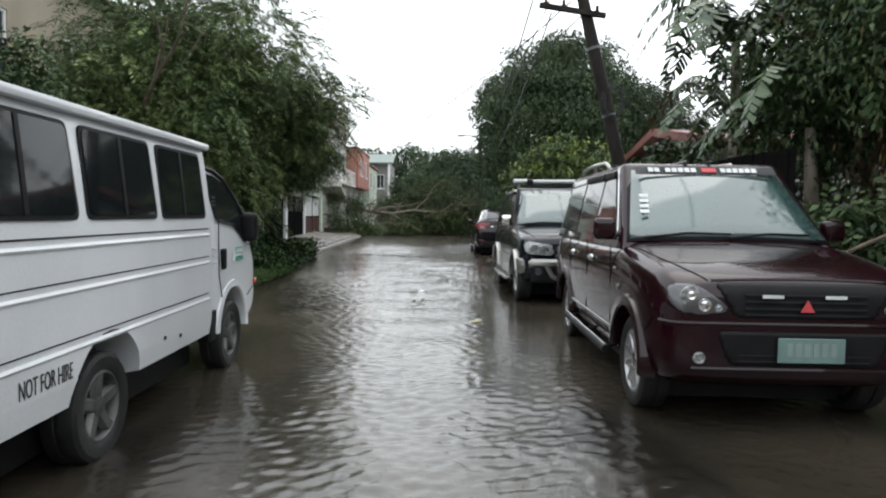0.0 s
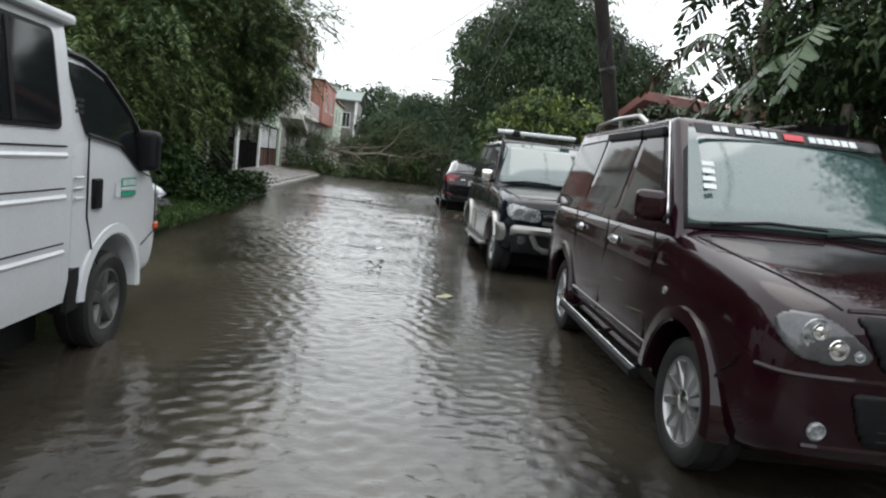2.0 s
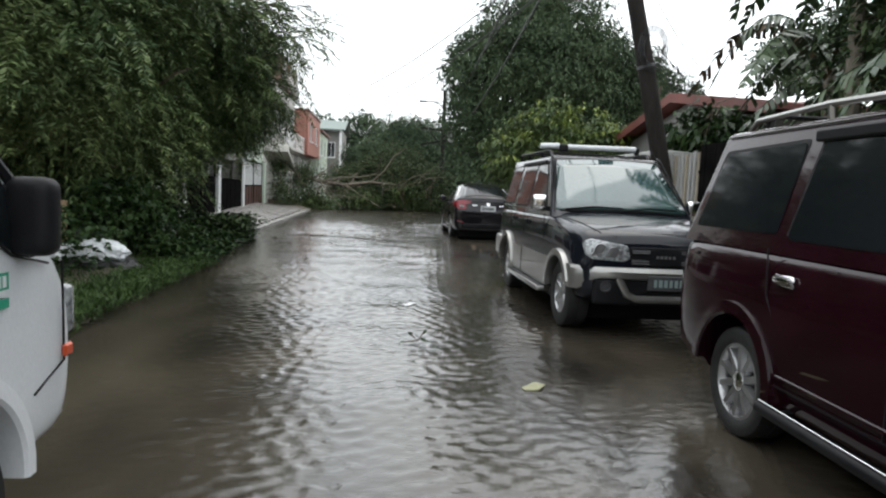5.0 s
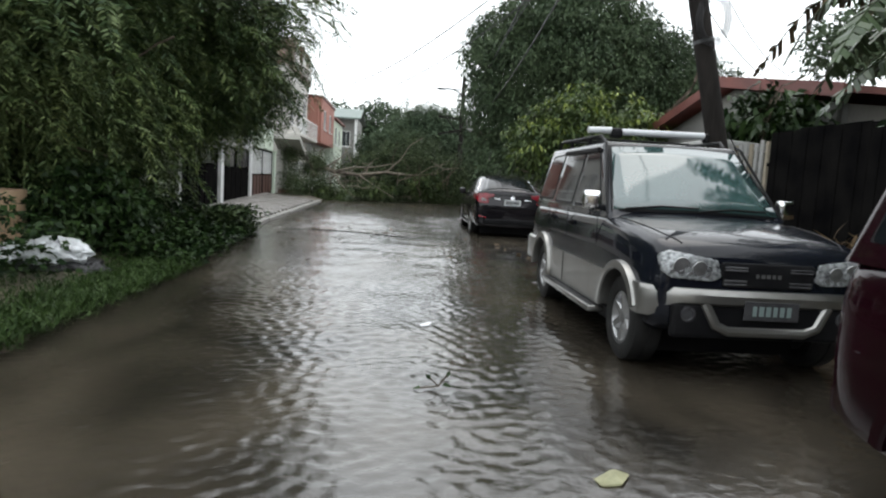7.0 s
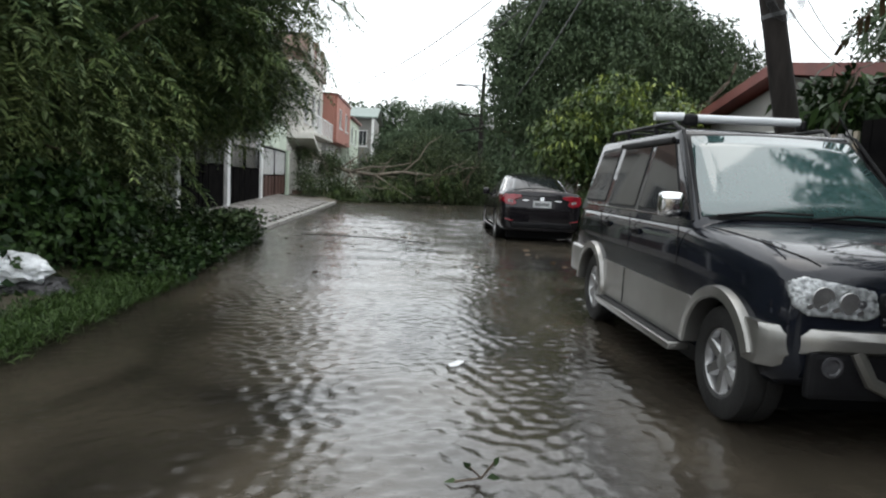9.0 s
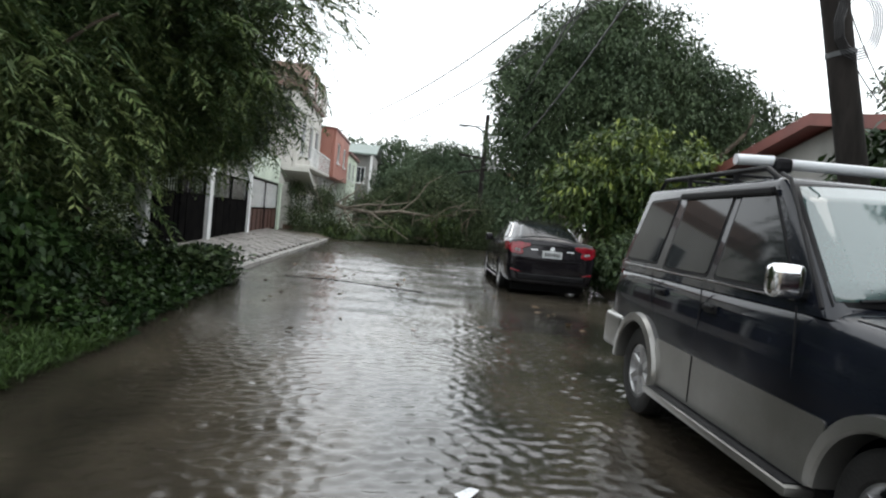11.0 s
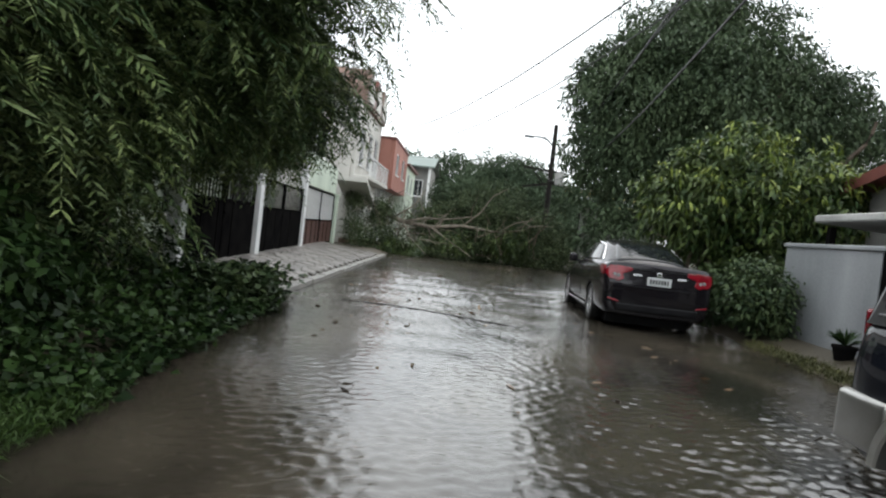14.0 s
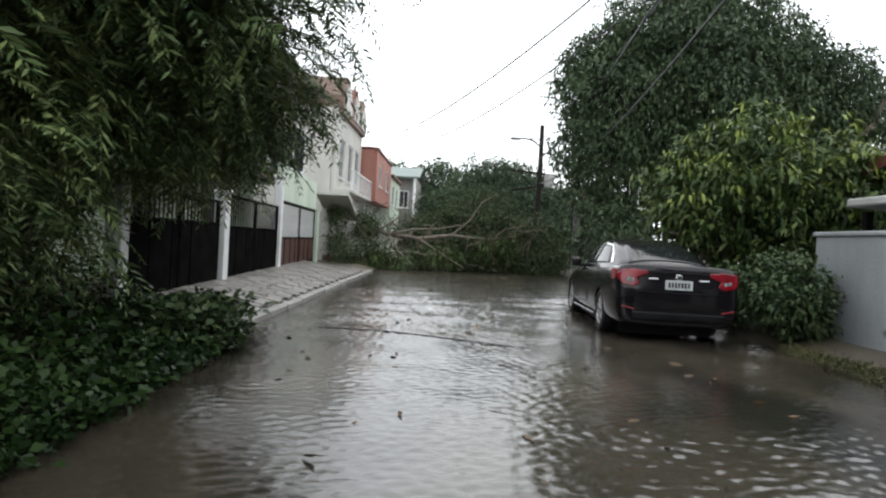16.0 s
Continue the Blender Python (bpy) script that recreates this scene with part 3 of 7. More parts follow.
def bowl(tree, x, z, r, way, mat, parent, off=0.016, name="reflector"):
    y = on_body(tree, x, z, way)
    bm = B()
    lathe(bm, [(r, 0), (r * 0.94, 0.008), (r * 0.6, 0.004), (r * 0.25, 0.012)], 18, Matrix.Translation((x, y - way * off, z)) @ Matrix.Rotation(radians(90 * way), 4, "X"))
    return part(name, bm, mat, parent, smooth=True)


def suv_sections(L, w, hood_z, cowl_y, cowl_z, belt_z, bottom, nose=0.62):
    def half(w, zb, zt, cr=0.02):
        return [(0, zb), (w - 0.12, zb), (w - 0.02, zb + 0.05), (w + 0.012, zb + (zt - zb) * 0.35), (w + 0.012, zb + (zt - zb) * 0.62), (w - 0.012, zt - 0.08), (w - 0.075, zt), (w * 0.45, zt + cr), (0, zt + cr * 1.2)]
    return [(0.0, half(w - 0.2, bottom + 0.2, nose + 0.1)), (0.03, half(w - 0.1, bottom + 0.13, hood_z - 0.07)), (0.14, half(w - 0.045, bottom + 0.06, hood_z - 0.015)), (0.4, half(w - 0.01, bottom + 0.02, hood_z + 0.04)),
            (0.8, half(w, bottom, hood_z + 0.1)), (cowl_y - 0.12, half(w, bottom, cowl_z - 0.02)), (cowl_y + 0.1, half(w, bottom, cowl_z)), (cowl_y + 0.6, half(w, bottom, belt_z)),
            (2.6, half(w, bottom, belt_z)), (L - 0.5, half(w, bottom, belt_z)), (L - 0.1, half(w - 0.01, bottom + 0.02, belt_z)), (L - 0.02, half(w - 0.05, bottom + 0.06, belt_z - 0.02)), (L, half(w - 0.14, bottom + 0.1, belt_z - 0.08))]


def wiper(car, x0, x1, y, z, lean=0.0):
    bm = B()
    tube(bm, [(x0, y, z), ((x0 + x1) / 2, y + 0.035, z + 0.035), (x1, y + 0.03 + lean, z + 0.03 + lean)], 0.009, 5)
    return part("wiper", bm, M["black_trim"], car)


def door_mirror(car, x, y, z, mat, size=(0.1, 0.11, 0.17), sgn=-1):
    bm = B()
    box(bm, (x + sgn * 0.1, y, z), (0.17, size[1], size[2]), Matrix.Rotation(radians(8 * sgn), 4, "Z"), 0.045, 3)
    ob = part("door_mirror", bm, mat, car, smooth=True)
    bm = B()
    box(bm, (x + sgn * 0.01, y, z - 0.06), (0.09, 0.06, 0.05), None, 0.012)
    part("stalk", bm, M["black_trim"], ob)
    return ob


def handle(car, y, z, x, sgn, mat):
    bm = B()
    box(bm, (sgn * (x + 0.018), y, z), (0.022, 0.13, 0.03), None, 0.009, 2)
    box(bm, (sgn * (x + 0.003), y, z - 0.004), (0.012, 0.16, 0.055), None, 0.005)
    return part("door_handle", bm, mat, car, smooth=True)


def shorten_nose(car, y0, k):
    """draws the front overhang back towards y0."""
    for ob in list(car.children_recursive):
        if ob.type == "MESH" and ob.name.split(".")[0] not in ("wheel", "tyre", "spoke", "hub_cap", "arch_flare", "wheel_arch"):
            for v in ob.data.vertices:
                if v.co.y < y0:
                    v.co.y = y0 - (y0 - v.co.y) * k


# ---- maroon utility van ----
def maroon_van():
    car = thing("utility_van", "dark maroon utility van, wet, parked in the flooded street", "car", pose(2.375, 3.03, 0, 0, 0, -2.2))
    L, w, WY = 4.36, 0.83, (0.90, 3.52)
    skin = loft_body(car, suv_sections(L, w, 0.965, 1.30, 1.14, 1.12, 0.25, 0.74), M["maroon"], [(y, 0.33) for y in WY], 0.375, 1.2)
    zb, zt, wb, wt = 1.10, 1.77, 0.785, 0.64
    cabin_shell(car, (1.22, 4.36), (1.92, 4.16), zb - 0.03, zt, wb + 0.01, wt, M["maroon"])
    slope = lambda y, z: wb + (wt - wb) * (z - zb) / (zt - zb)
    sheet((-0.755, 1.275, 1.13), (0.755, 1.275, 1.13), (-0.61, 1.885, 1.725), (0.61, 1.885, 1.725), 0.045, "windscreen_seal", M["black_trim"], car, lift=0.002)
    sheet((-0.73, 1.295, 1.15), (0.73, 1.295, 1.15), (-0.585, 1.86, 1.70), (0.585, 1.86, 1.70), 0.05, "windscreen", M["screen_glass"], car)
    sheet((0.66, 4.345, 1.16), (-0.66, 4.345, 1.16), (0.55, 4.20, 1.68), (-0.55, 4.20, 1.68), 0.03, "rear_window", M["car_glass"], car)
    # sun strip and stickers on the windscreen
    bm = B()
    box(bm, (0, 1.785, 1.70), (1.14, 0.006, 0.085), Matrix.Rotation(radians(-45), 4, "X"))
    strip = part("sun_strip", bm, M["car_glass"], car)
    for x0, wd, mt in ((-0.42, 0.1, "sticker_white"), (-0.2, 0.26, "sticker_white"), (0.03, 0.12, "sticker_red"), (0.27, 0.3, "sticker_white")):
        bm = B()
        cells = max(1, int(wd / 0.045))
        for i in range(cells):
            box(bm, (x0 + (i - (cells - 1) / 2) * wd / cells, 1.779, 1.706), (wd / cells * (0.8 if cells > 1 and mt == "sticker_white" else 1), 0.006, 0.05), Matrix.Rotation(radians(-45), 4, "X"))
        part("lettering", bm, M[mt], strip)
    for i in range(4):
        bm = B()
        box(bm, (-0.56 - i * 0.008, 1.555 - i * 0.043, 1.485 - i * 0.042), (0.07, 0.006, 0.032), Matrix.Rotation(radians(-42), 4, "X"))
        part("sticker", bm, M["sticker_white"], car)
    for sgn in (-1, 1):
        for poly in ([(1.52, 1.15), (1.98, 1.70), (2.30, 1.70), (2.30, 1.15)], [(2.38, 1.15), (2.38, 1.70), (3.12, 1.70), (3.20, 1.15)], [(3.30, 1.17), (3.22, 1.69), (4.08, 1.67), (4.22, 1.17)]):
            side_pane(car, [(y, z - 0.02) for y, z in poly], slope, sgn, "window_gasket", M["black_trim"], 0.003, 0.006)
            side_pane(car, [(y + (0.02 if y < 3.25 and y in (1.52, 1.98, 2.38, 3.3, 3.22) else -0.02), z - 0.02 + (0.02 if z < 1.3 else -0.02)) for y, z in poly], slope, sgn, "side_window", M["car_glass"], 0.007, 0.006)
        # chrome frame line, rain visors
        bm = B()
        tube(bm, [(sgn * (slope(y, z) + 0.008), y, z) for y, z in ((1.42, 1.13), (1.97, 1.735), (4.1, 1.735))], 0.0055, 5)
        part("window_trim", bm, M["chrome"], car, "thin chrome window line")
        for y0, y1 in ((1.95, 2.32), (2.36, 3.16)):
            bm = B()
            box(bm, (sgn * (slope(0, 1.67) + 0.02), (y0 + y1) / 2, 1.675), (0.03, y1 - y0, 0.06), None, 0.01)
            part("rain_visor", bm, M["black_trim"], car)
        body_side = lambda y, z: w + 0.004
        seam(car, [(1.45, 1.10), (1.42, 0.80), (1.40, 0.42)], body_side, sgn)
        seam(car, [(2.34, 1.10), (2.34, 0.42)], body_side, sgn)
        seam(car, [(3.24, 1.10), (3.22, 0.85), (3.05, 0.62)], body_side, sgn)
        seam(car, [(1.40, 0.42), (3.1, 0.42)], body_side, sgn)
        handle(car, 2.18, 0.955, w, sgn, M["chrome"])
        handle(car, 3.08, 0.955, w, sgn, M["chrome"])
        door_mirror(car, sgn * 0.78, 1.47, 1.22, M["maroon"], sgn=sgn)
        for y in WY:
            arch_flare(car, y, 0.33, 0.365, 0.46, w - 0.06, w + 0.035, sgn, M["maroon"])
            wheel(car, sgn * 0.805, y, 0.312, 0.215, 10, M["alloy"])
        bm = B()
        tube(bm, [(sgn * (w + 0.05), 1.32, 0.3), (sgn * (w + 0.05), 3.12, 0.3)], 0.032, 10)
        for y in (1.45, 2.2, 3.0):
            tube(bm, [(sgn * (w - 0.12), y, 0.32), (sgn * (w + 0.05), y, 0.3)], 0.015, 6)
        part("side_step", bm, M["black_trim"], car, smooth=True)
        bm = B()
        box(bm, (sgn * (w + 0.055), 2.22, 0.337), (0.008, 1.8, 0.006), None, 0.002)
        part("step_trim", bm, M["chrome"], car, "bright metal step edge")
        bm = B()
        box(bm, (sgn * (w + 0.006), 2.25, 0.47), (0.02, 1.9, 0.025), None, 0.006)
        part("side_moulding", bm, M["maroon"], car)
        # headlight: lens with bright inner bowls
        tr = surface(skin)
        lamp = patch_on(tr, mirrored(rounded([(0.45, 0.765), (0.60, 0.745), (0.73, 0.765), (0.77, 0.83), (0.762, 0.9), (0.70, 0.925), (0.61, 0.915), (0.53, 0.865), (0.45, 0.80)], 0.035), sgn), 1, "headlight", M["lens_grey"], car, 0.008, 0.01, "grey clear-lens headlight")
        bowl(tr, sgn * 0.66, 0.855, 0.06, 1, M["lamp_lens"], lamp)
        bowl(tr, sgn * 0.655, 0.865, 0.032, 1, M["chrome"], lamp, 0.03)
        bowl(tr, sgn * 0.58, 0.805, 0.04, 1, M["chrome"], lamp)
        bowl(tr, sgn * 0.50, 0.79, 0.022, 1, M["lamp_lens"], lamp)
        hood_gap(tr, [(sgn * 0.54, 0.12), (sgn * 0.62, 0.35), (sgn * 0.69, 0.75), (sgn * 0.735, 1.22)], car)
        seam(car, [(0.36, 0.70), (0.42, 0.64), (0.50, 0.60)], lambda y, z: w + 0.002, sgn, 0.004)
        bm = B()
        lathe(bm, [(0.022, 0), (0.02, 0.008), (0.008, 0.012)], 12, Matrix.Translation((sgn * (w + 0.008), 1.18, 0.80)) @ Matrix.Rotation(radians(90 * sgn), 4, "Y"))
        part("side_repeater", bm, M["lamp_lens"], car, smooth=True)
        bm = B()
        box(bm, (sgn * (w + 0.006), 1.3, 0.93), (0.006, 0.1, 0.014))
        part("badge", bm, M["chrome"], car)
        bm = B()
        lathe(bm, [(0.036, 0), (0.036, 0.02), (0.028, 0.03), (0.01, 0.022)], 18, Matrix.Translation((sgn * 0.6, 0.02, 0.49)) @ Matrix.Rotation(radians(90), 4, "X"))
        part("fog_lamp", bm, M["lamp_lens"], car, smooth=True)
        bm = B()
        tube(bm, [(sgn * 0.58, 2.6, 1.77), (sgn * 0.60, 2.72, 1.83), (sgn * 0.60, 3.2, 1.845), (sgn * 0.58, 3.9, 1.83), (sgn * 0.56, 4.02, 1.78)], 0.018, 8)
        tube(bm, [(sgn * 0.59, 3.2, 1.76), (sgn * 0.60, 3.2, 1.84)], 0.018, 6)
        part("roof_rail", bm, M["silver"], car, smooth=True)
        bm = B()
        box(bm, (sgn * 0.66, L - 0.05, 0.95), (0.14, 0.06, 0.26), None, 0.02, 2)
        part("tail_light", bm, M["red_lens"], car)
    # grille with bars, emblem, bumper, plate
    grille = patch_on(surface(skin), rounded([(-0.51, 0.93), (-0.47, 0.86), (-0.40, 0.735), (0.40, 0.735), (0.47, 0.86), (0.51, 0.93)], 0.03), 1, "grille", M["black_trim"], car, 0.008, 0.02)
    for z in (0.75, 0.785, 0.825, 0.865):
        bm = B()
        box(bm, (0, -0.026, z), (0.7, 0.014, 0.016), None, 0.004)
        part("grille_bar", bm, M["black_trim"], grille)
    bm = B()
    prism(bm, [(-0.04, 0.775), (0.04, 0.775), (0, 0.845)], lambda x, z, d: (x, -0.044 - d, z), 0.01)
    part("emblem", bm, M["sticker_red"], grille, "plain red triangle")
    for x in (-0.2, 0.16):
        bm = B()
        box(bm, (x, -0.048, 0.862), (0.12, 0.008, 0.018))
        part("badge", bm, M["sticker_white"], grille)
    nose_tree = surface(skin)
    span = [-0.80 + 0.04 * k for k in range(41)]
    front_line(nose_tree, span, 0.695, 0.013, "bumper_crease", M["maroon"], car, 0.0)
    front_line(nose_tree, [x for x in span if abs(x) < 0.56], lambda x: 0.955 - 0.05 * x * x, 0.012, "hood_lip", M["maroon"], car, 0.002)
    front_line(nose_tree, [x for x in span if abs(x) < 0.66], 0.425, 0.014, "lip_trim", M["maroon"], car, 0.0)
    intake = patch_on(nose_tree, rounded([(-0.50, 0.655), (-0.43, 0.45), (0.43, 0.45), (0.50, 0.655)], 0.04), 1, "air_intake", M["black_trim"], car, 0.006, 0.02, "black recessed bumper intake")
    for z in (0.475, 0.51):
        bm = B()
        box(bm, (0, -0.012, z), (0.76, 0.014, 0.01), None, 0.003)
        part("intake_bar", bm, M["black_trim"], intake)
    bm = B()
    box(bm, (0.03, -0.05, 0.55), (0.385, 0.012, 0.145), None, 0.004)
    pl = part("number_plate", bm, M["plate_green"], car, "pale green plate with blurred characters")
    bars(pl, (0.03, -0.058, 0.555), (0.3, 0.075), 6, M["grey_bars"])
    wiper(car, -0.62, 0.02, 1.25, 1.165)
    wiper(car, 0.0, 0.6, 1.25, 1.165)
    for y in (2.9, 3.6):
        bm = B()
        box(bm, (0, y, 1.82), (1.18, 0.06, 0.02), None, 0.008)
        part("roof_bar", bm, M["black_trim"], car)
    for sgn in (-1, 1):
        bm = B()
        box(bm, (sgn * 0.1, 2.9, 1.79), (0.03, 2.0, 0.012), None, 0.004)
        part("roof_rib", bm, M["maroon"], car)
    # Black underside slab, hung low to stand in for the shade beneath the van.
    bm = B()
    box(bm, (0, 2.45, 0.3), (1.16, 3.3, 0.42))
    part("underbody", bm, M["black_trim"], car)
    bm = B()
    box(bm, (0, L - 0.02, 0.42), (1.5, 0.12, 0.16), None, 0.04, 3)
    part("rear_bumper", bm, M["maroon"], car, smooth=True)
    bm = B()
    tube(bm, [(-0.55, L - 0.3, 0.27), (-0.55, L + 0.1, 0.26)], 0.03, 10)
    part("exhaust_pipe", bm, M["chrome"], car, smooth=True)
    shorten_nose(car, 0.45, 0.62)


maroon_van()


# ---- navy and silver utility wagon ----
def navy_wagon():
    car = thing("utility_wagon", "dark navy utility wagon with silver lower trim, parked wet", "car", pose(2.33, 8.80, 0))
    L, w, WY = 4.22, 0.84, (0.72, 3.40)
    skin = loft_body(car, suv_sections(L, w, 1.0, 1.28, 1.15, 1.14, 0.28, 0.72), M["navy"], [(y, 0.34) for y in WY], 0.385, 1.2)
    zb, zt, wb, wt = 1.12, 1.80, 0.80, 0.66
    cabin_shell(car, (1.20, 4.16), (1.98, 3.98), zb - 0.03, zt, wb + 0.008, wt, M["navy"])
    slope = lambda y, z: wb + (wt - wb) * (z - zb) / (zt - zb)
    sheet((-0.775, 1.27, 1.145), (0.775, 1.27, 1.145), (-0.635, 1.93, 1.755), (0.635, 1.93, 1.755), 0.045, "windscreen_seal", M["black_trim"], car, lift=0.002)
    sheet((-0.75, 1.29, 1.165), (0.75, 1.29, 1.165), (-0.61, 1.905, 1.735), (0.61, 1.905, 1.735), 0.05, "windscreen", M["screen_glass"], car)
    sheet((0.68, 4.15, 1.18), (-0.68, 4.15, 1.18), (0.57, 4.0, 1.70), (-0.57, 4.0, 1.70), 0.03, "rear_window", M["car_glass"], car)
    bm = B()
    box(bm, (-0.57, 1.80, 1.63), (0.09, 0.006, 0.07), Matrix.Rotation(radians(-43), 4, "X"))
    part("sticker", bm, M["grey_bars"], car)
    for sgn in (-1, 1):
        for poly in ([(1.50, 1.16), (2.00, 1.73), (2.36, 1.73), (2.40, 1.16)], [(2.47, 1.16), (2.43, 1.73), (3.14, 1.73), (3.22, 1.16)], [(3.34, 1.18), (3.26, 1.72), (3.86, 1.70), (4.03, 1.18)]):
            yc = sum(p[0] for p in poly) / 4
            side_pane(car, poly, slope, sgn, "window_gasket", M["black_trim"], 0.003, 0.006)
            side_pane(car, [(yc + (y - yc) * 0.93, 1.45 + (z - 1.45) * 0.92) for y, z in poly], slope, sgn, "side_window", M["car_glass"], 0.007, 0.006)
        bm = B()
        box(bm, (sgn * (slope(0, 1.7) + 0.02), 2.6, 1.715), (0.03, 1.24, 0.05), None, 0.012)
        part("rain_visor", bm, M["black_trim"], car)
        bm = B()
        tube(bm, [(sgn * (slope(0, 1.15) + 0.012), 1.5, 1.145), (sgn * (slope(0, 1.15) + 0.012), 4.02, 1.15)], 0.007, 5)
        part("window_trim", bm, M["chrome"], car)
        bm = B()
        tube(bm, [(sgn * (slope(y, z) + 0.0), y, z) for y, z in ((1.30, 1.13), (1.90, 1.78), (2.0, 1.815))], 0.012, 6)
        part("pillar_trim", bm, M["black_trim"], car)
        body_side = lambda y, z: w + 0.004
        seam(car, [(1.42, 1.12), (1.40, 0.85), (1.36, 0.42)], body_side, sgn)
        seam(car, [(2.42, 1.12), (2.42, 0.42)], body_side, sgn)
        seam(car, [(3.26, 1.12), (3.22, 0.9), (2.98, 0.66)], body_side, sgn)
        handle(car, 2.28, 0.99, w, sgn, M["black_trim"])
        handle(car, 3.08, 1.0, w, sgn, M["black_trim"])
        # silver lower cladding, flares, bumper corners
        bm = B()
        prism(bm, rounded([(1.16, 0.34), (1.10, 0.66), (3.02, 0.66), (2.96, 0.34)], 0.03), lambda y, z, d: (sgn * (w - 0.01 + d), y, z), 0.028)
        part("lower_cladding", bm, M["silver"], car, "silver painted lower door panel")
        seam(car, [(2.42, 0.66), (2.42, 0.36)], lambda y, z: w + 0.018, sgn)
        bm = B()
        box(bm, (sgn * (w - 0.025), 4.0, 0.555), (0.11, 0.44, 0.3), None, 0.05, 4)
        part("rear_corner_cladding", bm, M["silver"], car, smooth=True)
        for y in WY:
            arch_flare(car, y, 0.34, 0.375, 0.465, w - 0.08, w + 0.055, sgn, M["silver"], 4, 158 if y < 1 else 184)
            wheel(car, sgn * 0.83, y, 0.335, 0.2, 6, M["alloy"], 0.23)
        bm = B()
        box(bm, (sgn * (w + 0.03), 2.08, 0.30), (0.15, 1.78, 0.05), None, 0.018, 2)
        step = part("running_board", bm, M["silver"], car, smooth=True)
        bm = B()
        box(bm, (sgn * (w + 0.035), 2.08, 0.328), (0.1, 1.7, 0.006))
        part("tread_rubber", bm, M["black_trim"], step)
        door_mirror(car, sgn * 0.80, 1.45, 1.235, M["chrome"], sgn=sgn)
        # headlight
        tr = surface(skin)
        lamp = patch_on(tr, mirrored(rounded([(0.34, 0.76), (0.40, 0.735), (0.70, 0.745), (0.765, 0.79), (0.775, 0.90), (0.71, 0.935), (0.37, 0.885)], 0.022), sgn), 1, "headlight", M["lamp_lens"], car, 0.008, 0.01, "clear chromed headlight")
        for x, z, r in ((0.50, 0.82, 0.052), (0.63, 0.835, 0.06)):
            bowl(tr, sgn * x, z, r, 1, M["alloy"], lamp)
        bowl(tr, sgn * 0.435, 0.815, 0.022, 1, M["lens_grey"], lamp)
        hood_gap(tr, [(sgn * 0.60, 0.16), (sgn * 0.66, 0.4), (sgn * 0.71, 0.75), (sgn * 0.755, 1.2)], car)
        for i in range(5):
            bm = B()
            x, z = 0.44 + i * 0.062, 0.77 + i * 0.006
            box(bm, (sgn * x, on_body(tr, sgn * x, z) - 0.018, z), (0.035, 0.008, 0.022), Matrix.Rotation(radians(25 * sgn), 4, "Y"))
            part("facet", bm, M["alloy"], lamp)
        bm = B()
        lathe(bm, [(0.055, 0), (0.055, 0.03), (0.04, 0.035), (0.035, 0.02), (0.01, 0.024)], 20, Matrix.Translation((sgn * 0.57, -0.03, 0.50)) @ Matrix.Rotation(radians(90), 4, "X"))
        part("fog_lamp", bm, M["lens_grey"], car, "round fog lamp in a black ring", True)
        bm = B()
        tube(bm, [(sgn * 0.6, 2.1, 1.79), (sgn * 0.62, 2.22, 1.865), (sgn * 0.62, 3.75, 1.875), (sgn * 0.6, 3.9, 1.80)], 0.018, 8)
        for y in (2.6, 3.3):
            tube(bm, [(sgn * 0.61, y, 1.78), (sgn * 0.62, y, 1.87)], 0.018, 6)
        part("roof_rail", bm, M["black_trim"], car, smooth=True)
        bm = B()
        box(bm, (sgn * 0.72, L - 0.05, 1.0), (0.1, 0.07, 0.34), None, 0.02, 2)
        part("tail_light", bm, M["red_lens"], car)
    # white wind deflector across the roof rack
    bm = B()
    for x0, x1, in ((-0.66, -0.41), (-0.31, 0.60)):
        tube(bm, [(x0, 2.55, 1.945), (x1, 2.55, 1.955)], 0.036, 10)
    part("rack_bar", bm, M["van_white"], car, "white roof rack bar", True)
    bm = B()
    box(bm, (-0.36, 2.55, 1.93), (0.12, 0.12, 0.1), None, 0.03, 2)
    part("rack_clamp", bm, M["black_trim"], car)
    bm = B()
    box(bm, (0.62, 2.55, 1.93), (0.05, 0.1, 0.09), None, 0.02, 2)
    part("rack_clamp", bm, M["black_trim"], car)
    for y in (2.9, 3.3, 3.7):
        bm = B()
        box(bm, (0, y, 1.885), (1.2, 0.05, 0.02), None, 0.006)
        part("rack_slat", bm, M["black_trim"], car)
    # grille, bumper, plate
    grille = patch_on(surface(skin), rounded([(-0.35, 0.875), (-0.33, 0.70), (0.33, 0.70), (0.35, 0.875)], 0.03), 1, "grille", M["black_trim"], car, 0.008, 0.02)
    for sx in (-1, 1):
        for z in (0.72, 0.745, 0.82, 0.84):
            bm = B()
            box(bm, (sx * 0.24, -0.022, z), (0.17, 0.012, 0.012), None, 0.003)
            part("grille_bar", bm, M["lens_grey"], grille)
    bars(grille, (0, -0.02, 0.785), (0.2, 0.028), 5, M["alloy"])
    secs = []
    for x in (-0.87, -0.8, -0.62, -0.36, 0, 0.36, 0.62, 0.8, 0.87):
        f = 0.30 * max(0, abs(x) - 0.5) ** 1.8 / 0.37 ** 1.8
        secs.append((x, [(-0.07 + f, 0.68), (-0.1 + f, 0.64), (-0.095 + f, 0.52 if abs(x) > 0.7 else 0.585), (-0.06 + f, 0.46 if abs(x) > 0.7 else 0.565), (0.1 + f, 0.46 if abs(x) > 0.7 else 0.565), (0.1 + f, 0.68)]))
    bm = B()
    rings = [[bm.verts.new((x, y, z)) for y, z in ring] for x, ring in secs]
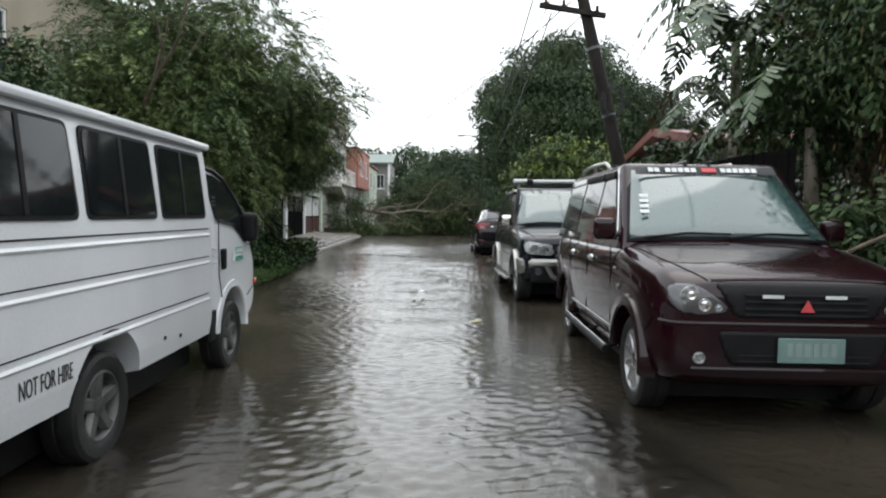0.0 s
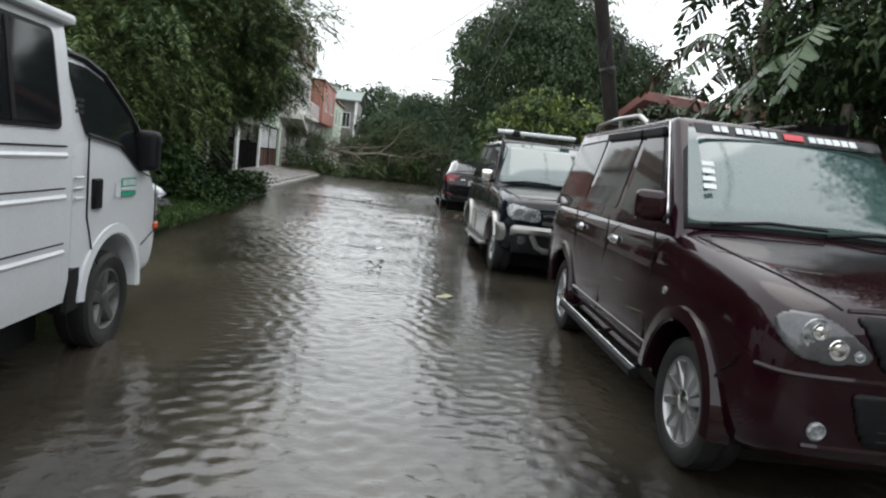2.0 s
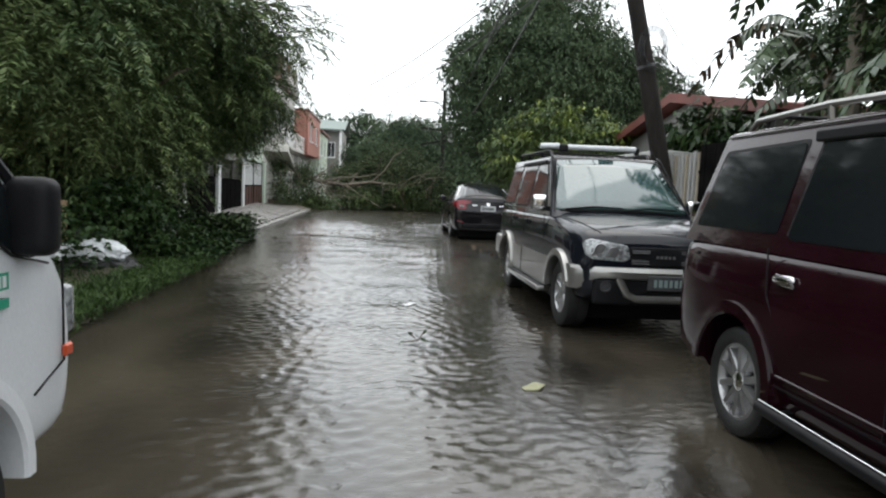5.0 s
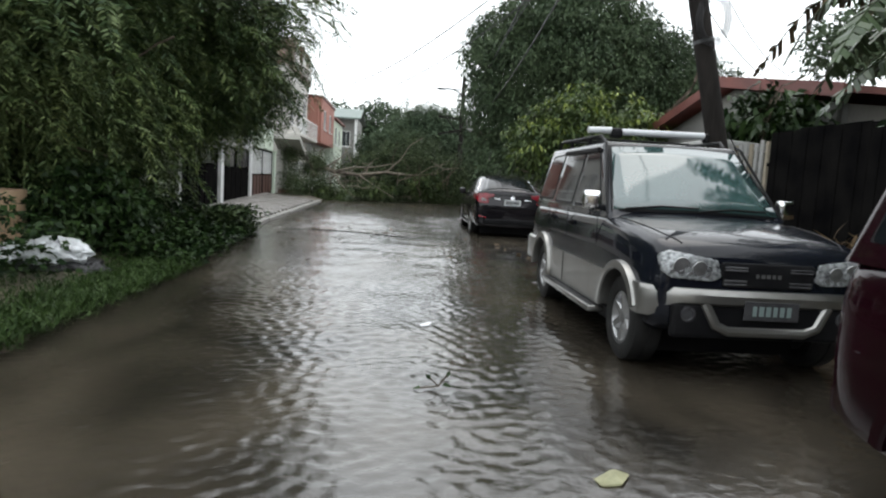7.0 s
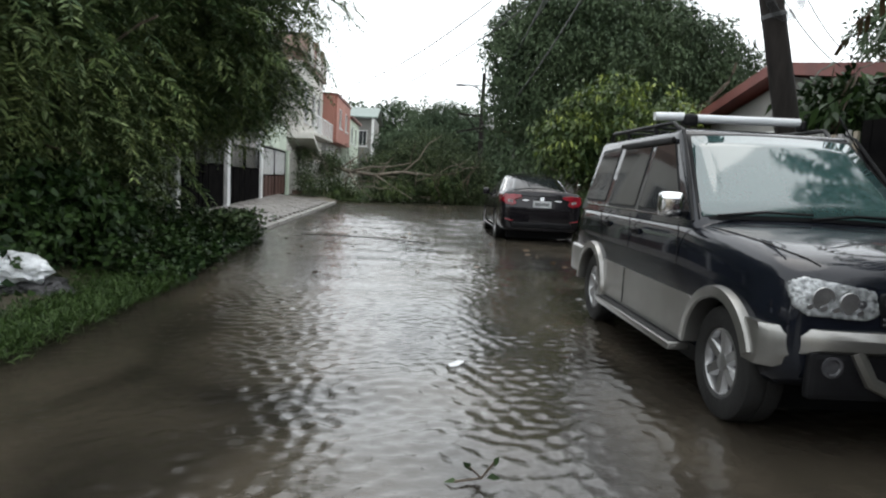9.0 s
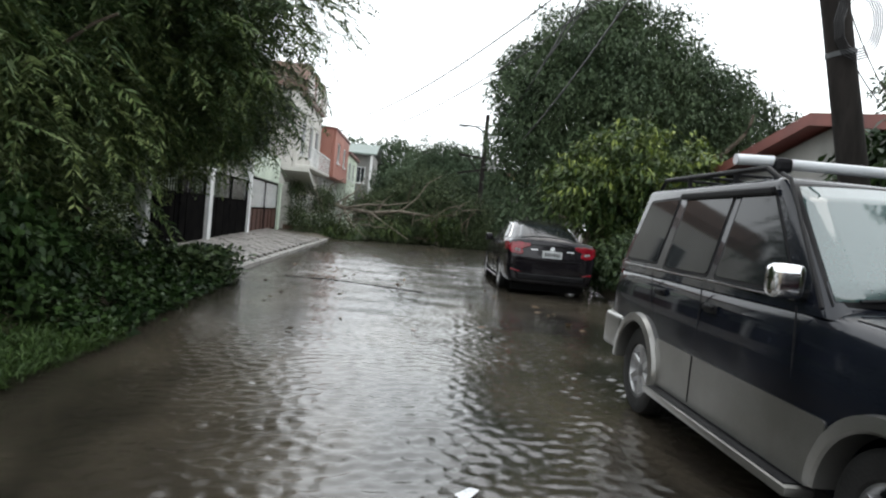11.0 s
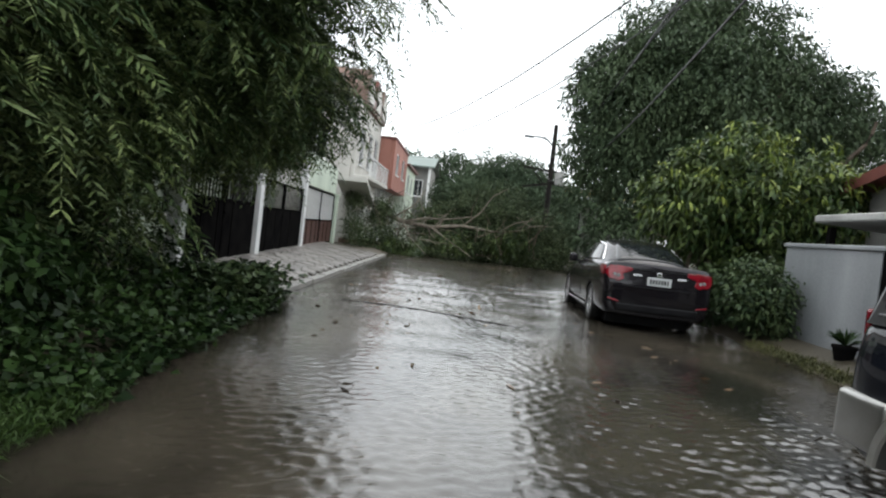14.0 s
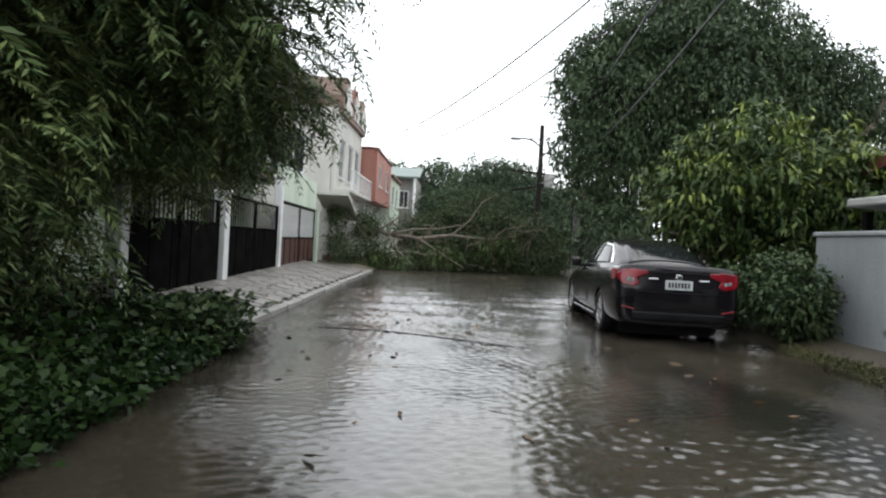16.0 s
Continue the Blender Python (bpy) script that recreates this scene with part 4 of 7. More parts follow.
    for p, q in zip(rings, rings[1:]):
        for j in range(6):
            bm.faces.new((p[j], p[(j + 1) % 6], q[(j + 1) % 6], q[j]))
    bm.faces.new(rings[0])
    bm.faces.new(rings[-1])
    bumper = part("front_bumper", bm, M["silver"], car, "silver front bumper with black intakes", True)
    bm = B()
    box(bm, (0, -0.0, 0.45), (1.36, 0.1, 0.24), None, 0.03, 2)
    part("lower_intake", bm, M["black_trim"], bumper)
    bm = B()
    tube(bm, [(-0.45, -0.05, 0.58), (-0.37, -0.07, 0.43), (-0.28, -0.075, 0.39), (0.28, -0.075, 0.39), (0.37, -0.07, 0.43), (0.45, -0.05, 0.58)], 0.036, 8)
    part("nudge_trim", bm, M["silver"], bumper, smooth=True)
    bm = B()
    box(bm, (0.02, -0.095, 0.545), (0.4, 0.012, 0.135), None, 0.004)
    pl = part("number_plate", bm, M["lens_grey"], car, "dark plate with blurred characters")
    bars(pl, (0.02, -0.103, 0.545), (0.3, 0.07), 6, M["grey_bars"])
    wiper(car, -0.66, 0.0, 1.245, 1.18)
    wiper(car, -0.02, 0.62, 1.245, 1.18)
    bm = B()
    tube(bm, [(0.72, 1.5, 1.25), (0.55, 1.95, 1.95)], 0.006, 5)
    part("aerial", bm, M["black_trim"], car)
    # Underside as a low black block: the shade over the water given a shape.
    bm = B()
    box(bm, (0, 2.32, 0.32), (1.14, 3.4, 0.44))
    part("underbody", bm, M["black_trim"], car)
    bm = B()
    box(bm, (0, L - 0.01, 0.52), (1.6, 0.12, 0.22), None, 0.04, 3)
    part("rear_bumper", bm, M["silver"], car, smooth=True)
    shorten_nose(car, 0.32, 0.62)


navy_wagon()


# ---- graphite sedan, seen from behind ----
def sedan():
    car = thing("sedan", "dark graphite sedan parked facing away in the flood", "car", pose(2.52, 24.35, 0.06, 0, 0, 180 - 1.0))
    def half(w, zb, zt, cr=0.03):
        return [(0, zb), (w - 0.14, zb), (w - 0.03, zb + 0.06), (w + 0.01, zb + 0.22), (w + 0.02, zt - 0.26), (w - 0.0, zt - 0.08), (w - 0.07, zt), (w * 0.5, zt + cr), (0, zt + cr * 1.2)]
    S = [(0, half(0.62, 0.3, 0.6)), (0.08, half(0.78, 0.2, 0.68)), (0.35, half(0.87, 0.17, 0.78)), (0.9, half(0.9, 0.17, 0.86)), (1.3, half(0.9, 0.17, 0.95)), (2.0, half(0.9, 0.17, 0.97)), (3.2, half(0.9, 0.17, 1.0)),
         (3.8, half(0.9, 0.18, 1.04)), (4.3, half(0.89, 0.2, 1.08, 0.02)), (4.52, half(0.86, 0.2, 1.1, 0.01)), (4.56, half(0.84, 0.22, 1.08, 0.01)), (4.6, half(0.80, 0.24, 0.8, 0.01)), (4.62, half(0.7, 0.28, 0.74, 0.01))]
    skin = loft_body(car, S, M["graphite"], [(0.88, 0.32), (3.58, 0.32)], 0.355, 1.2)
    G = []
    for y, w, z in ((1.15, 0.66, 0.94), (1.5, 0.64, 1.17), (2.0, 0.60, 1.41), (2.5, 0.59, 1.475), (3.0, 0.585, 1.455), (3.4, 0.585, 1.36), (3.8, 0.59, 1.21), (4.2, 0.6, 1.06)):
        zb = 0.86
        G.append((y, [(0, zb), (0.85, zb), (0.84, zb + (z - zb) * 0.22), (0.84 + (w - 0.84) * 0.55, zb + (z - zb) * 0.62), (w + 0.03, z - 0.03), (w * 0.6, z + 0.02), (0, z + 0.03)]))
    cab = loft_body(car, G, M["graphite"], [], 0, 0, "cabin")
    tr, tc2 = surface(skin), surface(cab)
    # glass laid on the cabin from above and from the sides
    def drape(poly, way, name, mat, cell=0.04, off=0.006):
        bm, seen = B(), {}
        a0, a1 = min(p[0] for p in poly), max(p[0] for p in poly)
        n = 12
        rows = []
        lo = lambda t: Vector(poly[0]).lerp(Vector(poly[1]), t)
        hi = lambda t: Vector(poly[3]).lerp(Vector(poly[2]), t)
        for j in range(n + 1):
            row = []
            for i in range(n + 1):
                p = lo(i / n).lerp(hi(i / n), j / n)
                if way == "down":
                    h = tc2.ray_cast(Vector((p.x, p.y, 3)), Vector((0, 0, -1)))
                else:
                    h = tc2.ray_cast(Vector((way * 3, p.x, p.y)), Vector((-way, 0, 0)))
                row.append(bm.verts.new(h[0] + h[1] * off * (1 if h[1].dot(Vector((0, 0, 1)) if way == "down" else Vector((way, 0, 0))) > 0 else -1)))
            rows.append(row)
        for j in range(n):
            for i in range(n):
                bm.faces.new((rows[j][i], rows[j][i + 1], rows[j + 1][i + 1], rows[j + 1][i]))
        ob = part(name, bm, mat, car, "", True)
        ob.modifiers.new("t", "SOLIDIFY").thickness = 0.006
        return ob
    drape([(-0.60, 4.03), (0.60, 4.03), (0.48, 3.28), (-0.48, 3.28)], "down", "rear_window", M["car_glass"])
    drape([(-0.62, 1.3), (0.62, 1.3), (0.50, 1.98), (-0.50, 1.98)], "down", "windscreen", M["screen_glass"])
    for sgn in (-1, 1):
        drape([(1.62, 1.03), (2.58, 1.04), (2.58, 1.37), (2.12, 1.33)], sgn, "side_window", M["car_glass"])
        drape([(2.64, 1.04), (3.5, 1.07), (3.12, 1.33), (2.64, 1.37)], sgn, "side_window", M["car_glass"])
        bm = B()
        pts = []
        for y, z in ((1.55, 1.02), (1.8, 1.17), (2.1, 1.345), (2.6, 1.39), (3.12, 1.35), (3.4, 1.22), (3.62, 1.08)):
            h = tc2.ray_cast(Vector((sgn * 3, y, z)), Vector((-sgn, 0, 0)))
            if h[0]:
                pts.append(h[0] + Vector((sgn * 0.008, 0, 0)))
        tube(bm, pts, 0.012, 5)
        part("window_trim", bm, M["chrome"], car, "chrome window line")
        body_side = lambda y, z: 0.912
        seam(car, [(1.6, 0.9), (1.55, 0.35)], body_side, sgn)
        seam(car, [(2.6, 0.9), (2.6, 0.35)], body_side, sgn)
        seam(car, [(3.4, 0.9), (3.2, 0.5)], body_side, sgn)
        handle(car, 2.45, 0.82, 0.9, sgn, M["graphite"])
        handle(car, 3.3, 0.84, 0.9, sgn, M["graphite"])
        door_mirror(car, sgn * 0.85, 1.62, 1.02, M["graphite"], sgn=sgn)
        for y in (0.88, 3.58):
            wheel(car, sgn * 0.9, y, 0.32, 0.215, 10, M["alloy"])
        lamp = patch_on(tr, mirrored(rounded([(0.44, 1.01), (0.62, 1.025), (0.80, 1.02), (0.865, 0.96), (0.865, 0.87), (0.80, 0.80), (0.64, 0.775), (0.56, 0.82), (0.60, 0.90), (0.44, 0.955)], 0.02), sgn), -1, "tail_light", M["red_lens"], car, 0.01, 0.014, "red wrap-round tail light")
        # the same lamp where it wraps round the corner
        bm = B()
        pts = []
        for y, z in ((4.22, 0.985), (4.32, 1.02), (4.5, 1.01), (4.5, 0.86), (4.4, 0.85)):
            h = tr.ray_cast(Vector((sgn * 3, y, z)), Vector((-sgn, 0, 0)))
            pts.append(bm.verts.new(h[0] + Vector((sgn * 0.008, 0, 0))))
        bm.faces.new(pts)
        ob = part("side_lens", bm, M["red_lens"], lamp)
        ob.modifiers.new("t", "SOLIDIFY").thickness = 0.01
        for x, z in ((0.66, 0.87), (0.72, 0.88)):
            bowl(tr, sgn * x, z, 0.028, -1, M["lamp_lens"], lamp, 0.018, "reverse_lens")
        patch_on(tr, mirrored([(0.62, 0.44), (0.80, 0.47), (0.80, 0.50), (0.62, 0.46)], sgn), -1, "bumper_reflector", M["red_lens"], car, 0.008, 0.012)
        bm = B()
        box(bm, (sgn * 0.905, 2.2, 0.22), (0.03, 2.0, 0.03), None, 0.008)
        part("sill_trim", bm, M["alloy"], car)
    patch_on(tr, [(-0.44, 0.985), (0.44, 0.985), (0.44, 1.0), (-0.44, 1.0)], -1, "boot_edge", M["black_trim"], car, 0.012, 0.02)
    patch_on(tr, [(-0.6, 0.70), (0.6, 0.70), (0.6, 0.715), (-0.6, 0.715)], -1, "bumper_line", M["black_trim"], car, 0.006, 0.02)
    patch_on(tr, [(-0.66, 0.30), (0.66, 0.30), (0.66, 0.42), (-0.66, 0.42)], -1, "diffuser", M["black_trim"], car, 0.008, 0.03)
    patch_on(tr, rounded([(-0.05, 0.89), (0.05, 0.89), (0.04, 0.97), (-0.04, 0.97)], 0.02), -1, "emblem", M["chrome"], car, 0.014, 0.008, "plain chrome emblem")
    for x in (0.36, -0.36):
        patch_on(tr, [(x - 0.07, 0.885), (x + 0.07, 0.885), (x + 0.07, 0.905), (x - 0.07, 0.905)], -1, "badge", M["chrome"], car, 0.012, 0.01)
    yp = on_body(tr, 0, 0.82, -1)
    bm = B()
    box(bm, (0, yp + 0.015, 0.82), (0.39, 0.012, 0.135), None, 0.004)
    pl = part("number_plate", bm, M["plate_white"], car, "white plate with blurred dark characters")
    bars(pl, (0, yp + 0.023, 0.82), (0.32, 0.075), 7, M["ink"])
    # Low black underside block; it fills the gap where only shade would be.
    bm = B()
    box(bm, (0, 2.15, 0.22), (1.36, 3.9, 0.36))
    part("underbody", bm, M["black_trim"], car)


sedan()


# ---- white passenger van ----
def white_van():
    car = thing("passenger_van", "white cab van with a long windowed passenger body", "van", pose(-2.36, 5.86, 0, 0, 0, 180))
    w = 0.85
    def half(w, zb, zt, cr=0.03):
        return [(0, zb), (w - 0.1, zb), (w - 0.01, zb + 0.06), (w + 0.01, zb + 0.3), (w + 0.005, zt - 0.2), (w - 0.03, zt - 0.06), (w - 0.12, zt), (w * 0.5, zt + cr), (0, zt + cr * 1.2)]
    S = [(0.0, half(0.7, 0.34, 0.88)), (0.04, half(0.8, 0.30, 0.96)), (0.14, half(0.84, 0.29, 1.06)), (0.34, half(0.85, 0.29, 1.22)), (0.55, half(0.85, 0.29, 1.30)), (1.0, half(0.85, 0.30, 1.32)), (1.34, half(0.85, 0.32, 1.32)), (1.36, half(0.82, 0.34, 1.3))]
    loft_body(car, S, M["van_white"], [(0.83, 0.31)], 0.37, 1.2)
    zb, zt, wb, wt = 1.18, 1.70, 0.845, 0.735
    slope = lambda y, z: wb + (wt - wb) * max(0, z - zb) / (zt - zb)
    bm = B()
    prism(bm, [(0.27, 1.1), (0.50, 1.33), (0.72, 1.51), (0.92, 1.63), (1.15, 1.69), (1.36, 1.70), (1.36, 1.1)], lambda y, z, d: (-(slope(y, z)) + d * 2 * slope(y, z), y, z), 1.0)
    bmesh.ops.bevel(bm, geom=[e for e in bm.edges if abs(e.verts[0].co.x - e.verts[1].co.x) < 0.3], offset=0.05, segments=3, affect="EDGES", profile=0.6)
    part("cabin", bm, M["van_white"], car, smooth=True)
    sheet((-0.76, 0.30, 1.16), (0.76, 0.30, 1.16), (-0.68, 0.86, 1.60), (0.68, 0.86, 1.60), 0.04, "windscreen", M["screen_glass"], car, lift=0.02)
    # long passenger body with a rounded roof edge and pressed ribs
    loft_body(car, [(y, [(0, 0.34), (w + 0.005, 0.34), (w + 0.015, 0.36), (w + 0.015, 1.15), (w + 0.012, 1.25), (w - 0.045, 1.76), (w - 0.07, 1.80), (w - 0.15, 1.83), (0.4, 1.86), (0, 1.865)]) for y in (1.37, 1.371, 1.41, 3.0, 5.0, 5.05, 5.06)], M["van_white"], [(2.93, 0.30)], 0.375, 1.3, "passenger_body", 1)
    bm = B()
    box(bm, (0, 3.22, 1.80), (2 * w - 0.02, 3.76, 0.05), None, 0.02, 2)
    part("roof_edge", bm, M["van_white"], car, smooth=True)
    wall = lambda y, z: w + 0.014 - max(0, z - 1.22) * 0.105
    for sgn in (-1, 1):
        for y0, y1 in ((1.49, 2.26), (2.33, 3.14), (3.21, 4.05), (4.12, 4.92)):
            poly = [(y0 + 0.03, 1.73), (y1, 1.73), (y1, 1.26), (y0, 1.26)]
            side_pane(car, poly, wall, sgn, "window_gasket", M["black_trim"], 0.006, 0.01, 0.05)
            gl = side_pane(car, [(y0 + 0.05, 1.71), (y1 - 0.025, 1.71), (y1 - 0.025, 1.285), (y0 + 0.03, 1.285)], wall, sgn, "side_window", M["car_glass"], 0.011, 0.01, 0.04)
            side_pane(car, [(y0 + 0.40, 1.71), (y0 + 0.43, 1.71), (y0 + 0.43, 1.285), (y0 + 0.40, 1.285)], wall, sgn, "sliding_bar", M["black_trim"], 0.016, 0.008, 0.005, gl)
        for z in (1.135, 0.925, 0.645):
            bm = B()
            tube(bm, [(sgn * (w + 0.008), 1.44, z), (sgn * (w + 0.008), 5.0, z)], 0.016, 6)
            part("pressed_rib", bm, M["van_white"], car, smooth=True)
            seam(car, [(1.44, z + 0.045), (5.0, z + 0.045)], lambda y, z: w + 0.012, sgn, 0.005)
        side_pane(car, [(1.17, 1.245), (0.78, 1.205), (0.52, 1.06), (0.40, 1.10), (0.60, 1.375), (0.84, 1.545), (1.06, 1.60), (1.27, 1.61)], slope, sgn, "door_window", M["car_glass"], 0.012, 0.02, 0.03)
        bm = B()
        tube(bm, [(sgn * (slope(y, z) + 0.01), y, z) for y, z in ((0.42, 1.22), (0.62, 1.425), (0.86, 1.59), (1.08, 1.645), (1.30, 1.655))], 0.018, 6)
        part("rain_visor", bm, M["black_trim"], car, smooth=True)
        seam(car, [(1.20, 1.25), (1.19, 0.80), (1.12, 0.62), (1.04, 0.52)], lambda y, z: w + 0.008, sgn)
        seam(car, [(1.20, 1.25), (0.78, 1.20), (0.52, 1.05), (0.30, 1.0)], lambda y, z: w + 0.004, sgn)
        seam(car, [(0.20, 1.0), (0.19, 0.62), (0.40, 0.55)], lambda y, z: w + 0.004, sgn)
        bm = B()
        box(bm, (sgn * (w + 0.012), 1.09, 0.925), (0.03, 0.10, 0.17), None, 0.014, 3)
        part("door_handle", bm, M["black_trim"], car, smooth=True)
        bm = B()
        box(bm, (sgn * (w + 0.045), 0.47, 1.175), (0.15, 0.11, 0.26), None, 0.05, 4)
        mir = part("door_mirror", bm, M["black_trim"], car, smooth=True)
        bm = B()
        tube(bm, [(sgn * (w - 0.04), 0.5, 1.06), (sgn * (w + 0.05), 0.48, 1.06)], 0.02, 6)
        part("mirror_arm", bm, M["black_trim"], mir)
        bm = B()
        box(bm, (sgn * (w + 0.008), 0.17, 0.655), (0.02, 0.06, 0.05), None, 0.008)
        part("side_marker", bm, M["amber_lens"], car)
        arch_flare(car, 0.83, 0.31, 0.355, 0.44, w - 0.08, w + 0.02, sgn, M["van_white"])
        wheel(car, sgn * 0.845, 0.83, 0.295, 0.19, 5, M["steel_wheel"], 0.19, 0.262)
        wheel(car, sgn * 0.825, 2.93, 0.295, 0.19, 5, M["steel_wheel"], 0.19, 0.262)
        bm = B()
        box(bm, (sgn * 0.79, 1.29, 0.42), (0.12, 0.16, 0.26), None, 0.02)
        part("mud_flap", bm, M["black_trim"], car)
        for i in range(3):
            bm = B()
            box(bm, (sgn * (w + 0.008), 1.28, 1.02 - i * 0.055), (0.01, 0.09, 0.012), None, 0.003)
            part("vent_slot", bm, M["van_white"], car)
        bm = B()
        box(bm, (sgn * 0.66, 0.0, 0.78), (0.28, 0.06, 0.2), None, 0.03, 3)
        part("headlight", bm, M["lamp_lens"], car, smooth=True)
        bm = B()
        box(bm, (sgn * 0.76, 5.06, 0.7), (0.12, 0.03, 0.3), None, 0.01)
        part("tail_light", bm, M["red_lens"], car)
    # door sign: green blocks, unreadable marks
    for y, z, a, c, mt in ((0.665, 0.975, 0.21, 0.055, "sign_green"), (0.665, 0.905, 0.21, 0.03, "sign_green"), (0.82, 0.935, 0.07, 0.085, "sticker_white"), (0.665, 0.938, 0.21, 0.02, "sticker_white")):
        bm = B()
        box(bm, (-(w + 0.013), y, z), (0.003, a, c))
        part("door_sign", bm, M[mt], car)
    bars(car, (-(w + 0.015), 0.665, 0.975), (0.19, 0.036), 6, M["sticker_white"], "x")
    for i in range(3):
        bars(car, (-(w + 0.0), 1.30, 1.42 - i * 0.03), (0.09, 0.018), 4, M["ink"], "x", i)
    txt = bpy.data.curves.new("lettering", "FONT")
    txt.body, txt.size, txt.align_x, txt.align_y, txt.extrude = "NOT FOR HIRE", 0.115, "CENTER", "CENTER", 0.001
    bpy.context.view_layer.update()
    tob = new("lettering", txt)
    bpy.context.view_layer.update()
    me = bpy.data.meshes.new_from_object(tob.evaluated_get(bpy.context.evaluated_depsgraph_get()))
    bpy.data.objects.remove(tob)
    me.materials.append(M["ink"])
    # condensed letters, read along the van's side
    me.transform(Matrix.Translation((-(w + 0.018), 3.50, 0.545)) @ Matrix(((0, 0, -1, 0), (-1, 0, 0, 0), (0, 1, 0, 0), (0, 0, 0, 1))) @ Matrix.Diagonal((0.52, 1, 1, 1)))
    tagged(new("lettering", me), "black words NOT FOR HIRE").parent = car
    for y, z in ((2.25, 0.5), (2.0, 0.47), (3.24, 0.5)):
        bm = B()
        lathe(bm, [(0.014, 0), (0.012, 0.006)], 10, Matrix.Translation((-(w + 0.016), y, z)) @ Matrix.Rotation(radians(-90), 4, "Y"))
        part("plug_hole", bm, M["black_trim"], car)
    # Chassis as one low black block that also plays the shade below it.
    bm = B()
    box(bm, (0, 3.05, 0.3), (1.24, 3.7, 0.42))
    part("chassis", bm, M["black_trim"], car)
    bm = B()
    box(bm, (0, 0.02, 0.42), (1.5, 0.12, 0.2), None, 0.04, 3)
    part("front_bumper", bm, M["van_white"], car, smooth=True)


white_van()

# ---- pavement and kerb on the gate side ----
def gate_x(y):
    return -5.05 - (y - 22.1) * 0.0655


def pave_z(x, y):
    f = (-3.6 - x) / (-3.6 - gate_x(y))
    return 0.085 + 0.006 * (y - 13) + (0.25 - 0.004 * (y - 18)) * max(0, min(1, f))


verts, faces = [], []
for j in range(28):
    y = 17.9 + 13.6 * j / 27
    verts += [(-3.6, y, pave_z(-3.6, y) - 0.015), (gate_x(y) - 0.3, y, pave_z(-9, y) - 0.01)]
    if j:
        faces.append((2 * j - 2, 2 * j, 2 * j + 1, 2 * j - 1))
pavement = tagged(new("pavement", mesh_from("pavement", verts, faces, M["concrete"])), "sloping wet paved driveway before the gates", "pavement", kind="structure")
kerb = tagged(new("kerb"), "low concrete kerb along the paved driveway", "kerb", kind="structure")
bm = B()
box(bm, (0, 0, 0), (0.15, 0.97, 0.2), None, 0.02)
kerb_stone = part("kerb_stone", bm, M["concrete"], kerb)
kerb_stone.location = (-3.52, 18.4, 0.04)
for j in range(1, 14):
    ks = new("kerb_stone", kerb_stone.data)
    ks.parent = kerb
    ks.location = (-3.52 + 0.008 * math.sin(j * 2.3), 18.4 + j, 0.04 + 0.006 * j + 0.006 * math.sin(j * 1.7))

# ---- gates, posts, houses on the gate side ----
def post(name, label, x, y, z0, z1, s, mat):
    t = thing(name, label, "post", pose(x, y, z0))
    bm = B()
    box(bm, (0, 0, (z1 - z0) / 2), (s, s, z1 - z0), None, 0.012)
    part("shaft", bm, mat, t)
    bm = B()
    box(bm, (0, 0, z1 - z0 + 0.03), (s + 0.07, s + 0.07, 0.06), None, 0.012)
    part("cap", bm, mat, t)
    return t


post("gate_post", "white painted concrete gate post, stained", gate_x(18.0), 18.0, 0.3, 1.95, 0.2, M["white_paint"])
post("gate_post", "white painted concrete gate post, stained", gate_x(22.1), 22.1, 0.3, 1.95, 0.24, M["white_paint"])
post("gate_post", "tall slim grey gate post", gate_x(27.0), 27.0, 0.28, 2.7, 0.2, M["white_paint"])
post("gate_post", "pale green corner post of the gate", gate_x(33.2), 33.2, 0.26, 2.1, 0.28, M["mint"])


def gate(label, y0, y1, zt, solid, panel, upper):
    """A two-leaf metal gate between y0 and y1 on the gate line."""
    x0, x1 = gate_x(y0), gate_x(y1)
    g = thing("gate", label, "gate", Matrix.Translation((x0, y0, 0.34)) @ Matrix.Rotation(math.atan2(-(x1 - x0), y1 - y0), 4, "Z"))
    L = y1 - y0
    bm = B()
    box(bm, (0, L / 2, 0.06 + solid / 2), (0.03, L - 0.06, solid), None, 0.004)
    part("panel", bm, M[panel], g)
    for z in (0.04, solid + 0.06, zt):
        bm = B()
        box(bm, (0, L / 2, z), (0.05, L - 0.04, 0.05), None, 0.006)
        part("rail", bm, M["dark_metal"], g)
    for y in (0.04, L / 2 - 0.03, L / 2 + 0.03, L - 0.04):
        bm = B()
        box(bm, (0.003, y, zt / 2), (0.055, 0.05, zt), None, 0.006)
        part("stile", bm, M["dark_metal"], g)
    n = int(L / 0.16)
    bar = None
    for i in range(1, n):
        if bar is None:
            bm = B()
            box(bm, (0, 0, 0), (0.016, 0.02, zt - solid - 0.08))
            bar = part("bar", bm, M[upper], g)
            o = bar
        else:
            o = new("bar", bar.data)
            o.parent = g
        o.location = (0, L * i / n, (zt + solid) / 2 + 0.03)
    for i in range(1, int(L / 0.8)):
        bm = B()
        box(bm, (0.022, i * 0.8, 0.06 + solid / 2), (0.014, 0.03, solid - 0.06))
        part("rib", bm, M["dark_metal"], g)
    bm = B()
    box(bm, (0.04, L / 2, 0.85), (0.03, 0.14, 0.05), None, 0.01)
    part("latch", bm, M["dark_metal"], g)
    return g


gate("black sheet-metal gate with upright bars", 18.1, 21.95, 1.45, 1.0, "dark_metal", "dark_metal")
gate("black sheet-metal gate with upright bars", 22.25, 26.9, 1.6, 0.95, "dark_metal", "dark_metal")
